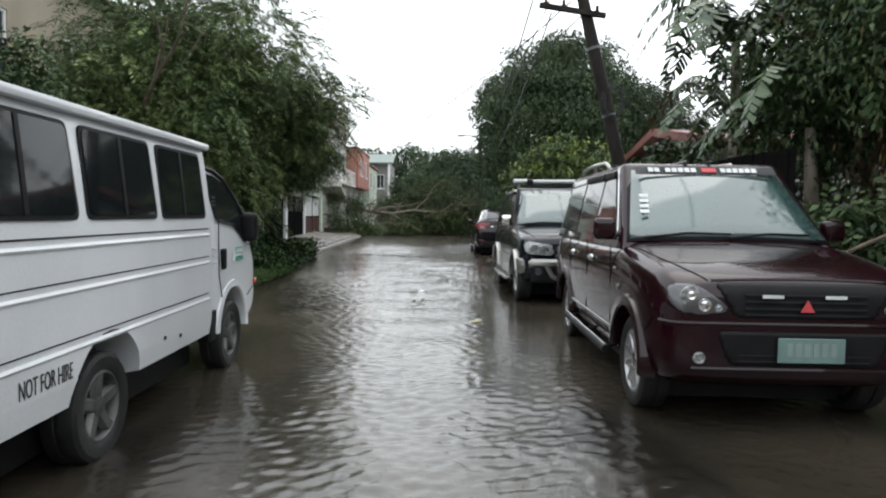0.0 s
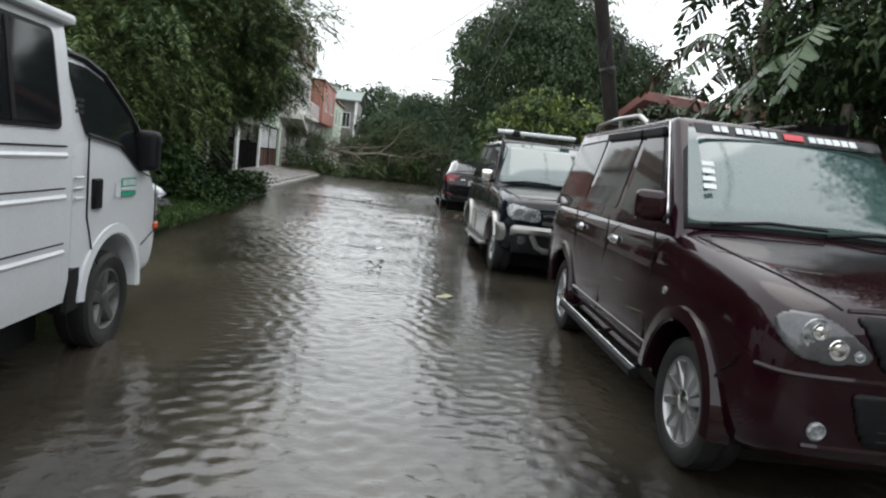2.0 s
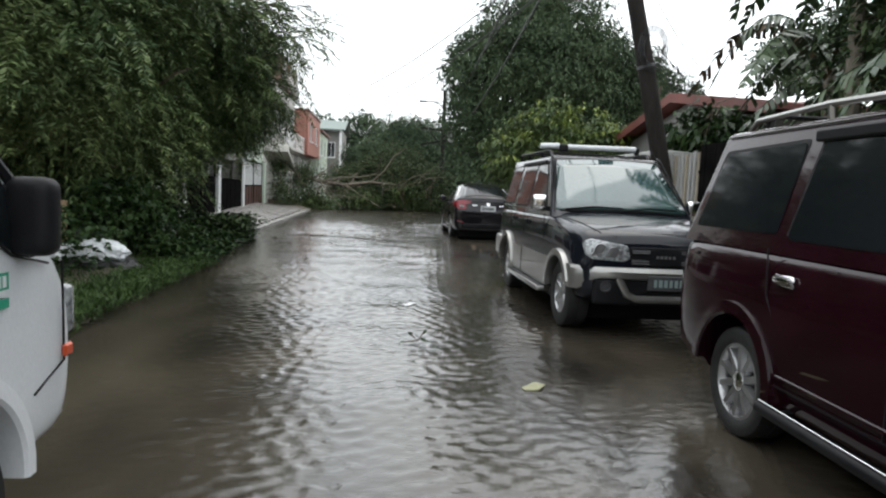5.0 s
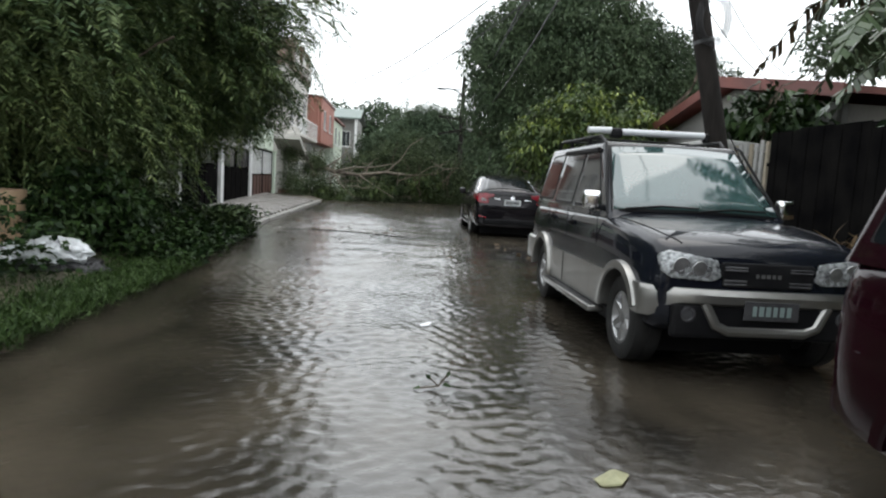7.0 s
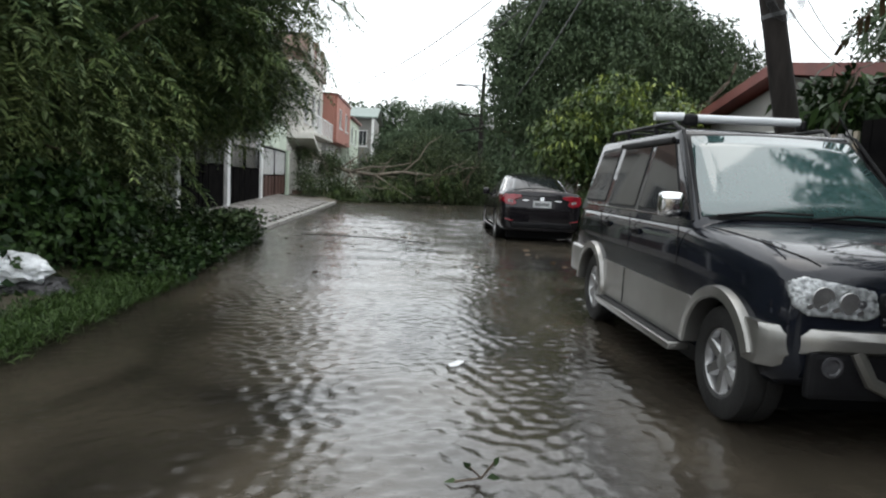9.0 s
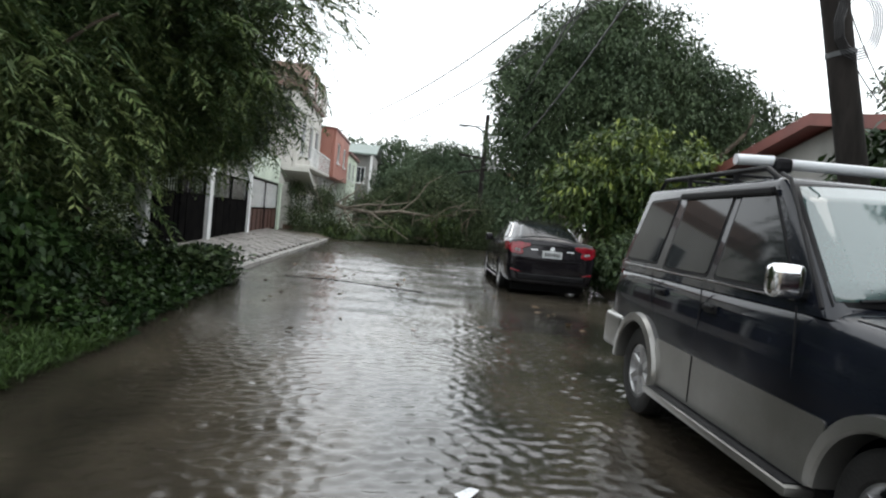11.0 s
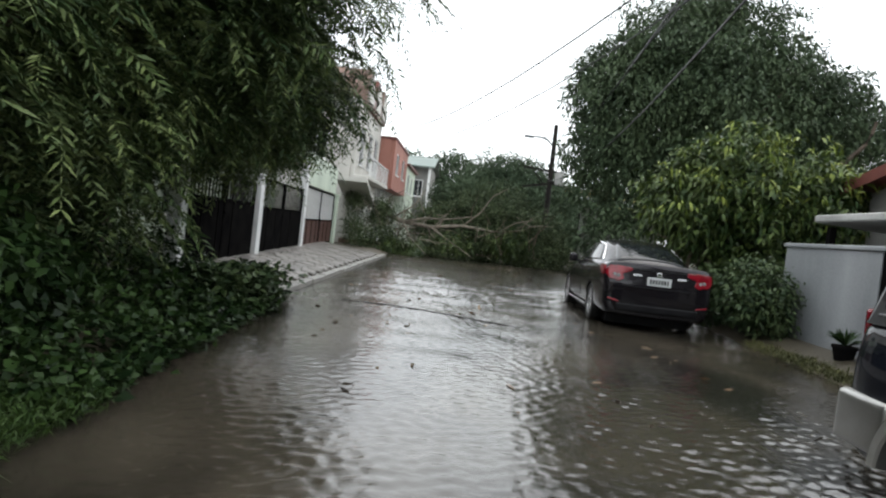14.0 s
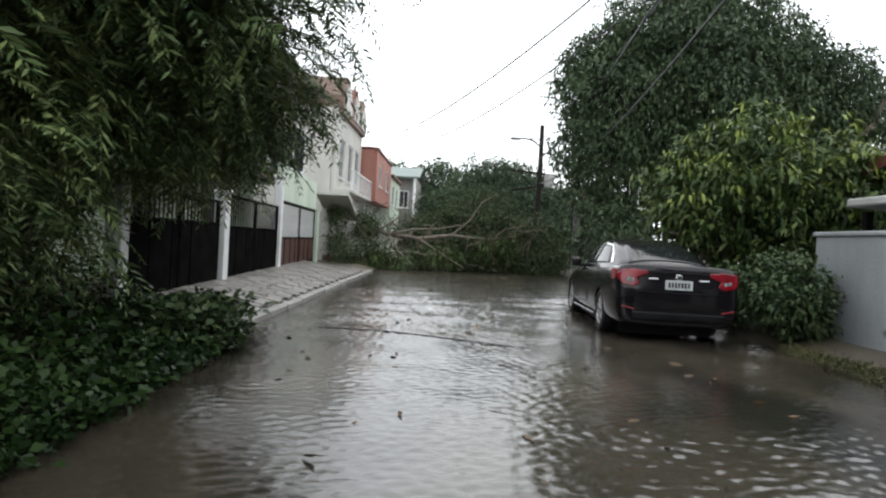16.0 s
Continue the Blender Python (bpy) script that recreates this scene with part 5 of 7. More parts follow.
gate("brown gate with white lattice above", 27.12, 33.05, 1.75, 0.75, "brown_metal", "white_paint")


def wall_open(bm, p, q, z0, z1, th, openings):
    """A wall from p to q with openings (from, to, sill, head) along it; returns its matrix."""
    p, q = Vector((*p, 0)), Vector((*q, 0))
    L = (q - p).length
    m = Matrix.Translation(p) @ Matrix.Rotation(math.atan2(q.y - p.y, q.x - p.x), 4, "Z")
    def blk(a, c, za, zc):
        if c - a > 0.01 and zc - za > 0.01:
            r = bmesh.ops.create_cube(bm, size=1, matrix=m @ Matrix.Translation(((a + c) / 2, 0, (za + zc) / 2)) @ Matrix.Diagonal((c - a, th, zc - za, 1)))
    rows = sorted({(o[2], o[3]) for o in openings})
    z = z0
    for sill, head in rows:
        blk(0, L, z, sill)
        a = 0
        for o in sorted(o for o in openings if (o[2], o[3]) == (sill, head)):
            blk(a, o[0], sill, head)
            a = o[1]
        blk(a, L, sill, head)
        z = head
    blk(0, L, z, z1)
    return m


def window_part(h, m, a, c, z0, z1, frame_mat, th=0.16, bars_n=2):
    bm = B()
    for x in (a + 0.03, c - 0.03):
        box(bm, m @ Vector((x, 0, (z0 + z1) / 2)), (0.06, 0.1, z1 - z0), m.to_3x3().to_4x4())
    for z in (z0 + 0.03, z1 - 0.03):
        box(bm, m @ Vector(((a + c) / 2, 0, z)), (c - a - 0.12, 0.1, 0.06), m.to_3x3().to_4x4())
    w = part("window", bm, frame_mat, h)
    bm = B()
    box(bm, m @ Vector(((a + c) / 2, 0, (z0 + z1) / 2)), (c - a - 0.12, 0.02, z1 - z0 - 0.12), m.to_3x3().to_4x4())
    part("pane", bm, M["window_dark"], w)
    for i in range(1, bars_n + 1):
        bm = B()
        box(bm, m @ Vector((a + (c - a) * i / (bars_n + 1), 0.0, (z0 + z1) / 2)), (0.03, 0.06, z1 - z0 - 0.13), m.to_3x3().to_4x4())
        part("mullion", bm, frame_mat, w)
    bm = B()
    box(bm, m @ Vector(((a + c) / 2, 0, z0 - 0.03)), (c - a + 0.12, th + 0.14, 0.06), m.to_3x3().to_4x4())
    part("sill", bm, frame_mat, w)


def house(name, label, x0, x1, y0, y1, z1, mat, front_open=(), side_open=(), frame_mat="white_paint", z0=0.0):
    """Four walls; front_open in the street wall (x = x1 side), side_open in the wall that faces -y."""
    h = thing(name, label, "house")
    for p, q, op in (((x1, y0), (x1, y1), front_open), ((x0, y0), (x1 - 0.09, y0), side_open), ((x0, y0 + 0.09), (x0, y1 - 0.09), ()), ((x0, y1), (x1 - 0.09, y1), ())):
        bm = B()
        m = wall_open(bm, p, q, z0, z1, 0.16, op)
        part("wall", bm, M[mat], h)
        for o in op:
            window_part(h, m, *o, M[frame_mat])
    return h


def slab_roof(h, x0, x1, y0, y1, z, mat, th=0.14):
    bm = B()
    box(bm, ((x0 + x1) / 2, (y0 + y1) / 2, z + th / 2), (x1 - x0, y1 - y0, th), None, 0.02)
    return part("roof", bm, M[mat], h)


# mint house behind the gates
h = house("house", "pale green single-storey house behind dark gates", -12.5, -8.2, 18.5, 33.6, 3.0, "mint", [(1.5, 3.0, 0.9, 2.2), (6, 7.6, 0.9, 2.2), (10.5, 12, 0.9, 2.2)])
slab_roof(h, -12.8, -7.7, 18.2, 33.9, 3.0, "grey_wall")
bm = B()
box(bm, ((gate_x(27.2) + gate_x(33.2)) / 2 - 0.05, 30.2, 2.62), (0.16, 6.0, 0.95), Matrix.Rotation(math.atan(0.0655), 4, "Z"), 0.01)
part("fascia", bm, M["mint"], h, "pale green fascia wall over the gate")
bm = B()
box(bm, (-7.1, 30.2, 3.0), (2.6, 6.4, 0.1), None, 0.01)
part("carport_roof", bm, M["grey_wall"], h)
bm = B()
box(bm, (-7.0, 22.5, 2.55), (2.9, 8.6, 0.07), Matrix.Rotation(radians(-4), 4, "Y"), 0.01)
part("carport_roof", bm, M["brown_roof"], h)

# cream house with gabled brown attic
h = house("house", "cream two-storey row house with brown gabled attic", -11.5, -5.6, 35.2, 41.6, 6.2, "cream", [(0.7, 1.9, 3.6, 5.2), (2.8, 4.0, 3.6, 5.2), (4.6, 5.8, 3.6, 5.2), (2.4, 3.8, 0.9, 2.2)], [(3.4, 4.8, 3.6, 5.2)])
for i in range(3):
    y = 36.3 + i * 2.1
    bm = B()
    prism(bm, [(-1.02, 6.05), (1.02, 6.05), (1.02, 6.7), (0.35, 7.55), (-0.35, 7.55), (-1.02, 6.7)], lambda a, z, d: (-5.35 - d, y + a, z), 5.9)
    rf = part("roof", bm, M["brown_roof"] if i != 1 else M["red_roof"], h)
    bm = B()
    prism(bm, [(-0.7, 6.2), (0.7, 6.2), (0.7, 6.65), (0.22, 7.25), (-0.22, 7.25), (-0.7, 6.65)], lambda a, z, d: (-5.28 - d, y + a, z), 0.06)
    part("gable_panel", bm, M["cream"], rf)
bm = B()
box(bm, (-5.3, 38.4, 3.05), (0.8, 6.3, 0.14), None, 0.02)
part("balcony", bm, M["cream"], h)
bm = B()
for i in range(22):
    box(bm, (-4.93, 35.4 + i * 0.285, 3.5), (0.025, 0.025, 0.75))
box(bm, (-4.93, 38.4, 3.9), (0.05, 6.1, 0.05))
part("balcony_rail", bm, M["white_paint"], h)
bm = B()
prism(bm, [(33.7, 2.75), (33.7, 2.9), (36.4, 2.05), (36.4, 1.9)], lambda y, z, d: (-5.9 + d, y, z), 1.2)
part("awning", bm, M["cream"], h, "sloping pale awning")

# orange house with overhanging upper floor
h = house("house", "orange house with an overhanging upper floor", -10.5, -5.4, 42.0, 48.8, 3.2, "grey_wall", [(1, 3, 0.4, 2.4), (4, 6, 0.4, 2.4)])
up = house("wall", "", -10.4, -4.85, 41.9, 48.9, 5.55, "orange", [(1.2, 2.4, 3.9, 5.0), (4.2, 5.4, 3.9, 5.0)], [], "white_paint", 3.2)
for o in list(up.children):
    o.parent = h
bpy.data.objects.remove(up)
slab_roof(h, -10.6, -4.7, 41.8, 49.0, 5.55, "red_roof")
bm = B()
box(bm, (-7.6, 45.4, 3.12), (5.7, 7.1, 0.14))
part("floor_slab", bm, M["orange"], h)
h = house("house", "pale green row house further down the street", -10.5, -4.9, 49.5, 56, 5.0, "mint", [(1, 2.4, 3.4, 4.6), (3.6, 5.0, 3.4, 4.6)])
slab_roof(h, -10.7, -4.6, 49.3, 56.2, 5.0, "red_roof")
h = house("house", "grey house with a teal sheet roof and balcony", -8.0, -4.2, 63, 70, 6.3, "plaster", [(1.5, 3, 3.5, 5)], [(0.5, 1.6, 3.8, 5.2), (2.2, 3.3, 3.8, 5.2), (1.0, 2.2, 0.9, 2.2)])
bm = B()
prism(bm, [(62.0, 6.3), (66.5, 7.5), (71, 6.3), (71, 6.2), (66.5, 7.4), (62.0, 6.2)], lambda y, z, d: (-8.4 + d, y, z), 4.6)
part("roof", bm, M["teal_roof"], h)
for x in (-6.2, -4.2):
    bm = B()
    box(bm, (x, 62.3, 3.1), (0.2, 0.2, 6.2))
    part("column", bm, M["white_paint"], h)

# picket fence beside the fallen tree
fence = thing("picket_fence", "white picket fence of pointed slats", "fence")
bm = B()
prism(bm, [(-0.05, 0), (0.05, 0), (0.05, 1.25), (0, 1.36), (-0.05, 1.25)], lambda a, z, d: (d, a, z), 0.025)
slat = part("slat", bm, M["white_paint"], fence)
turn = Matrix.Rotation(math.atan2(-1.8, 2.0), 4, "Z")
slat.matrix_basis = Matrix.Translation((-5.5, 35.2, 0.5)) @ turn
for i in range(1, 17):
    o = new("slat", slat.data)
    o.parent = fence
    o.matrix_basis = Matrix.Translation((-5.5 + 0.1125 * i, 35.2 + 0.125 * i, 0.5 + 0.012 * math.sin(i * 2.1))) @ turn
for z in (0.7, 1.4):
    bm = B()
    tube(bm, [(-5.55, 35.18, z + 0.1), (-3.66, 37.28, z + 0.1)], 0.025, 6)
    part("rail", bm, M["white_paint"], fence)
low = thing("fence_wall", "low brown plinth wall under the fence", "wall")
bm = B()
wall_open(bm, (-5.75, 34.95), (-3.6, 37.35), 0, 0.5, 0.18, [])
part("plinth", bm, M["brown_roof"], low)

# beige house behind the trees
h = house("house", "beige two-storey house behind the trees", -17, -8.7, 10.5, 18.0, 6.6, "beige", [(1.2, 2.6, 1.0, 2.4), (4.6, 6.0, 1.0, 2.4), (1.2, 2.6, 4.0, 5.4), (4.6, 6.0, 4.0, 5.4)], [(4.5, 5.8, 4.2, 5.4), (4.5, 5.8, 1, 2.3)])
slab_roof(h, -17.4, -8.2, 10.1, 18.3, 6.6, "brown_roof")

# ---- right side: walls, house, fence, poles ----
wall_r = thing("garden_wall", "white rendered garden wall, stained by rain", "wall", kind="structure")
bm = B()
wall_open(bm, (4.85, 17.95), (4.85, 20.5), 0, 1.72, 0.16, [])
part("render_wall", bm, M["white_wall"], wall_r)
bm = B()
wall_open(bm, (4.94, 20.42), (9.0, 20.42), 0, 1.72, 0.16, [])
part("render_wall", bm, M["white_wall"], wall_r)
bm = B()
box(bm, (4.85, 19.2, 1.755), (0.24, 2.7, 0.07), None, 0.015)
part("coping", bm, M["white_wall"], wall_r)
canopy = thing("carport", "carport with a pale flat roof edge behind the wall", "carport")
bm = B()
box(bm, (6.6, 17.6, 2.14), (3.3, 5.0, 0.12), Matrix.Rotation(radians(3), 4, "Y"), 0.02)
part("roof", bm, M["grey_wall"], canopy)
for y in (15.4, 19.9):
    bm = B()
    box(bm, (5.15, y, 1.06), (0.1, 0.1, 2.08))
    part("column", bm, M["dark_metal"], canopy)

drive_gate = thing("drive_gate", "black sheet-metal drive gate beside the white wall", "gate")
for y in (15.35, 17.85):
    bm = B()
    box(bm, (4.85, y, 1.02), (0.16, 0.16, 2.04), None, 0.012)
    part("post", bm, M["dark_metal"], drive_gate)
for y in (15.98, 17.22):
    bm = B()
    box(bm, (4.87, y, 0.95), (0.03, 1.18, 1.6), None, 0.004)
    leaf = part("leaf", bm, M["dark_metal"], drive_gate)
    for z in (0.22, 0.95, 1.7):
        bm = B()
        box(bm, (4.845, y, z), (0.03, 1.14, 0.05), None, 0.004)
        part("rail", bm, M["dark_metal"], leaf)

h = house("house", "grey bungalow with a low red-brown gable roof", 7.2, 15, 15.2, 22.3, 3.0, "plaster", [], [(1.5, 3.2, 1.2, 2.3)])
bm = B()
prism(bm, [(15.2, 3.0), (22.3, 3.0), (18.8, 3.72)], lambda y, z, d: (7.12 + d, y, z), 0.16)
part("gable", bm, M["plaster"], h)
for y0, y1, z0, z1 in ((14.6, 18.8, 3.22, 3.95), (22.9, 18.8, 3.1, 3.95)):
    bm = B()
    prism(bm, [(y0, z0), (y1, z1), (y1, z1 - 0.12), (y0, z0 - 0.12)], lambda y, z, d: (6.75 + d, y, z), 8.8)
    rf = part("roof", bm, M["red_roof"], h)
    bm = B()
    prism(bm, [(y0, z0 + 0.03), (y1, z1 + 0.03), (y1, z1 - 0.2), (y0, z0 - 0.2)], lambda y, z, d: (6.7 + d, y, z), 0.04)
    part("barge_board", bm, M["red_roof"], rf)

dark_fence = thing("sheet_fence", "dark sheet-metal fence panels beside the street", "fence")
for i in range(9):
    y = 13.1 - i * 0.62
    for k2 in range(4):
        bm = B()
        box(bm, (4.72 + 0.012 * (k2 % 2), y - 0.08 - k2 * 0.15, 1.15), (0.012, 0.15, 2.15 + 0.03 * math.sin(i * 1.3)))
        part("board", bm, M["dark_metal"], dark_fence)
    bm = B()
    box(bm, (4.8, y, 1.1), (0.08, 0.08, 2.2))
    part("post", bm, M["dark_metal"], dark_fence)
for z in (0.5, 1.8):
    bm = B()
    box(bm, (4.77, 10.5, z), (0.05, 5.4, 0.05))
    part("rail", bm, M["dark_metal"], dark_fence)
slat_gate = thing("slat_gate", "small gate of upright pale slats", "gate")
for i in range(14):
    bm = B()
    box(bm, (4.8, 13.3 + i * 0.14, 1.15), (0.03, 0.07, 1.95 + 0.05 * math.sin(i * 1.9)))
    part("slat", bm, M["grey_wall"] if i % 3 else M["beige"], slat_gate)
for z in (0.6, 1.7):
    bm = B()
    box(bm, (4.84, 14.2, z), (0.04, 2.0, 0.06))
    part("rail", bm, M["dark_metal"], slat_gate)

h = house("house", "yellow house beyond the far bend", 5.0, 11, 54, 60, 5.0, "yellow", [], [(1, 2.2, 3, 4.2)])
slab_roof(h, 4.6, 11.4, 53.6, 60.4, 5.0, "brown_roof")
shed = thing("roadside_shed", "open shed with a pale green sheet roof", "shed")
bm = B()
prism(bm, [(38.6, 3.35), (41.5, 3.75), (41.5, 3.65), (38.6, 3.25)], lambda y, z, d: (4.6 + d, y, z), 4.2)
part("roof", bm, M["teal_roof"], shed)
for x, y in ((4.8, 38.8), (8.5, 38.8), (4.8, 41.3), (8.5, 41.3)):
    bm = B()
    box(bm, (x, y, 1.7), (0.1, 0.1, 3.4))
    part("column", bm, M["dark_metal"], shed)
bm = B()
wall_open(bm, (4.8, 41.2), (8.6, 41.2), 0, 3.3, 0.12, [])
part("back_wall", bm, M["plaster"], shed)

# near leaning pole
pole = thing("utility_pole", "dark leaning wooden utility pole with bands", "pole", pose(5.1, 14.25, 0))
top_n = Vector((-0.255 * 8.2, 0, 8.2))
bm = B()
tube(bm, [(0, 0, -0.2), (-0.255 * 4, 0, 4), top_n], [0.17, 0.145, 0.12], 14)
part("shaft", bm, M["pole"], pole, smooth=True)
for z in (3.6, 5.1):
    bm = B()
    tube(bm, [(-0.255 * z, 0, z), (-0.255 * (z + 0.05), 0, z + 0.05)], 0.158, 14)
    part("band", bm, M["lamp_metal"], pole)
bm = B()
box(bm, (-0.255 * 5.9 - 0.35, -0.2, 5.9), (1.5, 0.1, 0.11), Matrix.Rotation(radians(8), 4, "Y"))
part("crossarm", bm, M["pole"], pole)
for dx in (-0.95, -0.55, 0.2):
    bm = B()
    lathe(bm, [(0.03, 0), (0.055, 0.04), (0.03, 0.07), (0.05, 0.11), (0.02, 0.16)], 10, pose(-0.255 * 5.9 + dx, -0.2, 5.94 - (dx + 0.35) * 0.14))
    part("insulator", bm, M["brown_metal"], pole, smooth=True)
bm = B()
for k2 in range(5):
    a0 = radians(40 * k2)
    pts = [(-0.9 + 0.25 * math.cos(radians(a)) * (0.7 + 0.1 * k2), -0.2, 3.9 + 0.35 * math.sin(radians(a)) * (0.8 + 0.08 * k2)) for a in range(0, 361, 30)]
    tube(bm, pts, 0.008, 4)
part("cable_coil", bm, M["wire"], pole)
# far lamp pole
far = thing("street_lamp", "street lamp arm on a wooden pole with crossarms", "street lamp", pose(3.25, 42.2, 0))
bm = B()
tube(bm, [(0, 0, -0.2), (-0.03, 0, 7.25)], [0.16, 0.11], 10)
part("pole", bm, M["pole"], far, smooth=True)
bm = B()
tube(bm, [(-0.02, 0, 6.1), (-0.35, 0.05, 6.45), (-0.75, 0.1, 6.58), (-1.1, 0.15, 6.58)], 0.05, 6)
tube(bm, [(-0.02, 0, 6.55), (-0.6, 0.08, 6.6)], 0.03, 5)
part("arm", bm, M["lamp_metal"], far)
bm = B()
box(bm, (-1.3, 0.17, 6.56), (0.5, 0.2, 0.12), None, 0.04, 2)
part("lamp_head", bm, M["lamp_metal"], far)
for z, sl in ((4.9, 4), (4.2, -12)):
    bm = B()
    box(bm, (-0.3, 0, z), (2.2, 0.09, 0.1), Matrix.Rotation(radians(sl), 4, "Y"))
    part("crossarm", bm, M["pole"], far)
bm = B()
tube(bm, [(0, 0, 3.8), (-0.9, 0, 4.85)], 0.03, 5)
part("brace", bm, M["pole"], far)
bm = B()
lathe(bm, [(0.2, 0), (0.24, 0.05), (0.24, 0.6), (0.2, 0.68)], 16, pose(0.45, 0, 4.2))
part("transformer", bm, M["grey_wall"], far, smooth=True)


def cable(a, c, sag, r=0.012):
    a, c = Vector(a), Vector(c)
    t = thing("overhead_cable", "black overhead cable hanging across the street", "cable", group="street cables")
    bm = B()
    tube(bm, [a.lerp(c, i / 18) - Vector((0, 0, sag * 4 * (i / 18) * (1 - i / 18))) for i in range(19)], r, 5)
    part("wire", bm, M["wire"], t)


T = Vector((5.1, 14.25, 0)) + top_n
cable((3.47, 14.25, 6.37), (-5.51, 41.78, 5.98), 1.11, 0.018)
cable((3.59, 14.25, 5.93), (-6.82, 47.65, 6.94), 1.91, 0.015)
cable(T + Vector((-0.3, 0, -0.8)), (3.2, 42.2, 5.6), 0.7, 0.024)
cable(T + Vector((0.3, 0, -0.7)), (3.3, 42.2, 6.6), 0.5, 0.018)
cable(T + Vector((-0.2, 0, -2.3)), (3.2, 42.2, 4.4), 0.9, 0.02)
cable((3.2, 42.2, 6.0), (-5, 58, 5.8), 0.5, 0.014)
cable(T + Vector((0.4, 0, -0.7)), (4.6, -14, 7.6), 0.7, 0.016)
cable(T + Vector((0.2, 0, -2.6)), (7.2, 17.0, 3.5), 0.5, 0.01)
cable(T + Vector((0.1, 0, -1.2)), (8.0, 18.0, 3.9), 0.8, 0.01)

# ---- banana plants ----
def banana(label, x, y, h, leaves, seed):
    rng = np.random.default_rng(seed)
    t = thing("banana_plant", label, "banana plant", pose(x, y, 0.1), "banana clump")
    bm = B()
    tube(bm, [(0, 0, -0.1), (0.05, 0, h * 0.5), (0.0, 0.05, h)], [0.14, 0.12, 0.07], 10)
    part("stem", bm, M["pale_bark"], t, smooth=True)
    for i in range(leaves):
        a = 2 * math.pi * i / leaves + rng.uniform(-0.3, 0.3) + 2.2
        d = np.array([math.cos(a), math.sin(a), 0])
        L, rise = rng.uniform(1.8, 2.6), rng.uniform(0.5, 1.3)
        n = 34
        s = np.linspace(0, 1, n)
        rib = np.array([0, 0.05, h]) + d * (L * s)[:, None] * 0.9 + np.array([0, 0, 1.0]) * (rise * np.sin(s * 2.5) - 0.95 * s ** 2)[:, None]
        side = np.array([-d[1], d[0], 0])
        q = []
        for sgn in (-1, 1):
            for k2 in range(3, n - 1):
                w = 0.36 * math.sin(math.pi * min(1, s[k2] * 0.93 + 0.07)) ** 0.6 * rng.uniform(0.7, 1.1)
                if rng.random() < 0.1:
                    continue
                fall = rng.uniform(0.25, 0.95)
                p0, p1 = rib[k2], rib[k2 + 1] * 0.85 + rib[k2] * 0.15
                o = side * sgn * w * (1 - 0.35 * fall) - np.array([0, 0, 1.0]) * w * fall + d * 0.08 * rng.uniform(0, 1)
                q.append([p0, p1, p1 + o * rng.uniform(0.85, 1.05), p0 + o])
        lf = quads_object("leaf", np.array(q), M["banana"] if rng.random() < 0.8 else M["leaf_brown"], t)
        bm = B()
        tube(bm, [Vector(p) for p in rib[::3]], [0.025 * (1 - 0.8 * k2 / 12) for k2 in range(len(rib[::3]))], 5)
        part("midrib", bm, M["leaf_weed"], lf)


banana("very tall banana plant arching over the parked wagon", 5.5, 10.9, 4.3, 15, 25)
banana("tall banana plant with wind-torn hanging leaves", 6.3, 12.4, 3.3, 9, 21)
banana("tall banana plant with wind-torn hanging leaves", 6.9, 10.6, 3.7, 9, 22)
banana("banana plant with shredded leaves behind the fence", 5.9, 9.2, 2.6, 8, 23)
banana("banana plant with shredded leaves behind the fence", 7.6, 13.0, 3.0, 8, 24)

# ---- trees ----
def spray_limbs(t):
    """Thin limbs that carry the outer sprays."""
    for pts in ([(0.9, 0.6, 3.0), (1.9, 1.1, 3.7), (2.8, 1.5, 4.15), (3.7, 1.8, 4.3)], [(1.0, 1.6, 2.6), (1.9, 2.3, 3.1), (2.7, 2.8, 3.35), (3.2, 3.0, 3.3)], [(1.9, 1.1, 3.7), (2.6, 1.0, 4.4), (3.4, 0.9, 4.7)], [(0.8, 2.2, 2.3), (1.6, 2.9, 2.8), (2.3, 3.4, 3.0)]):
        bm = B()
        tube(bm, pts, [0.03 * (1 - 0.8 * k / (len(pts) - 1)) for k in range(len(pts))], 6)
        part("limb", bm, M["bark"], t, smooth=True)


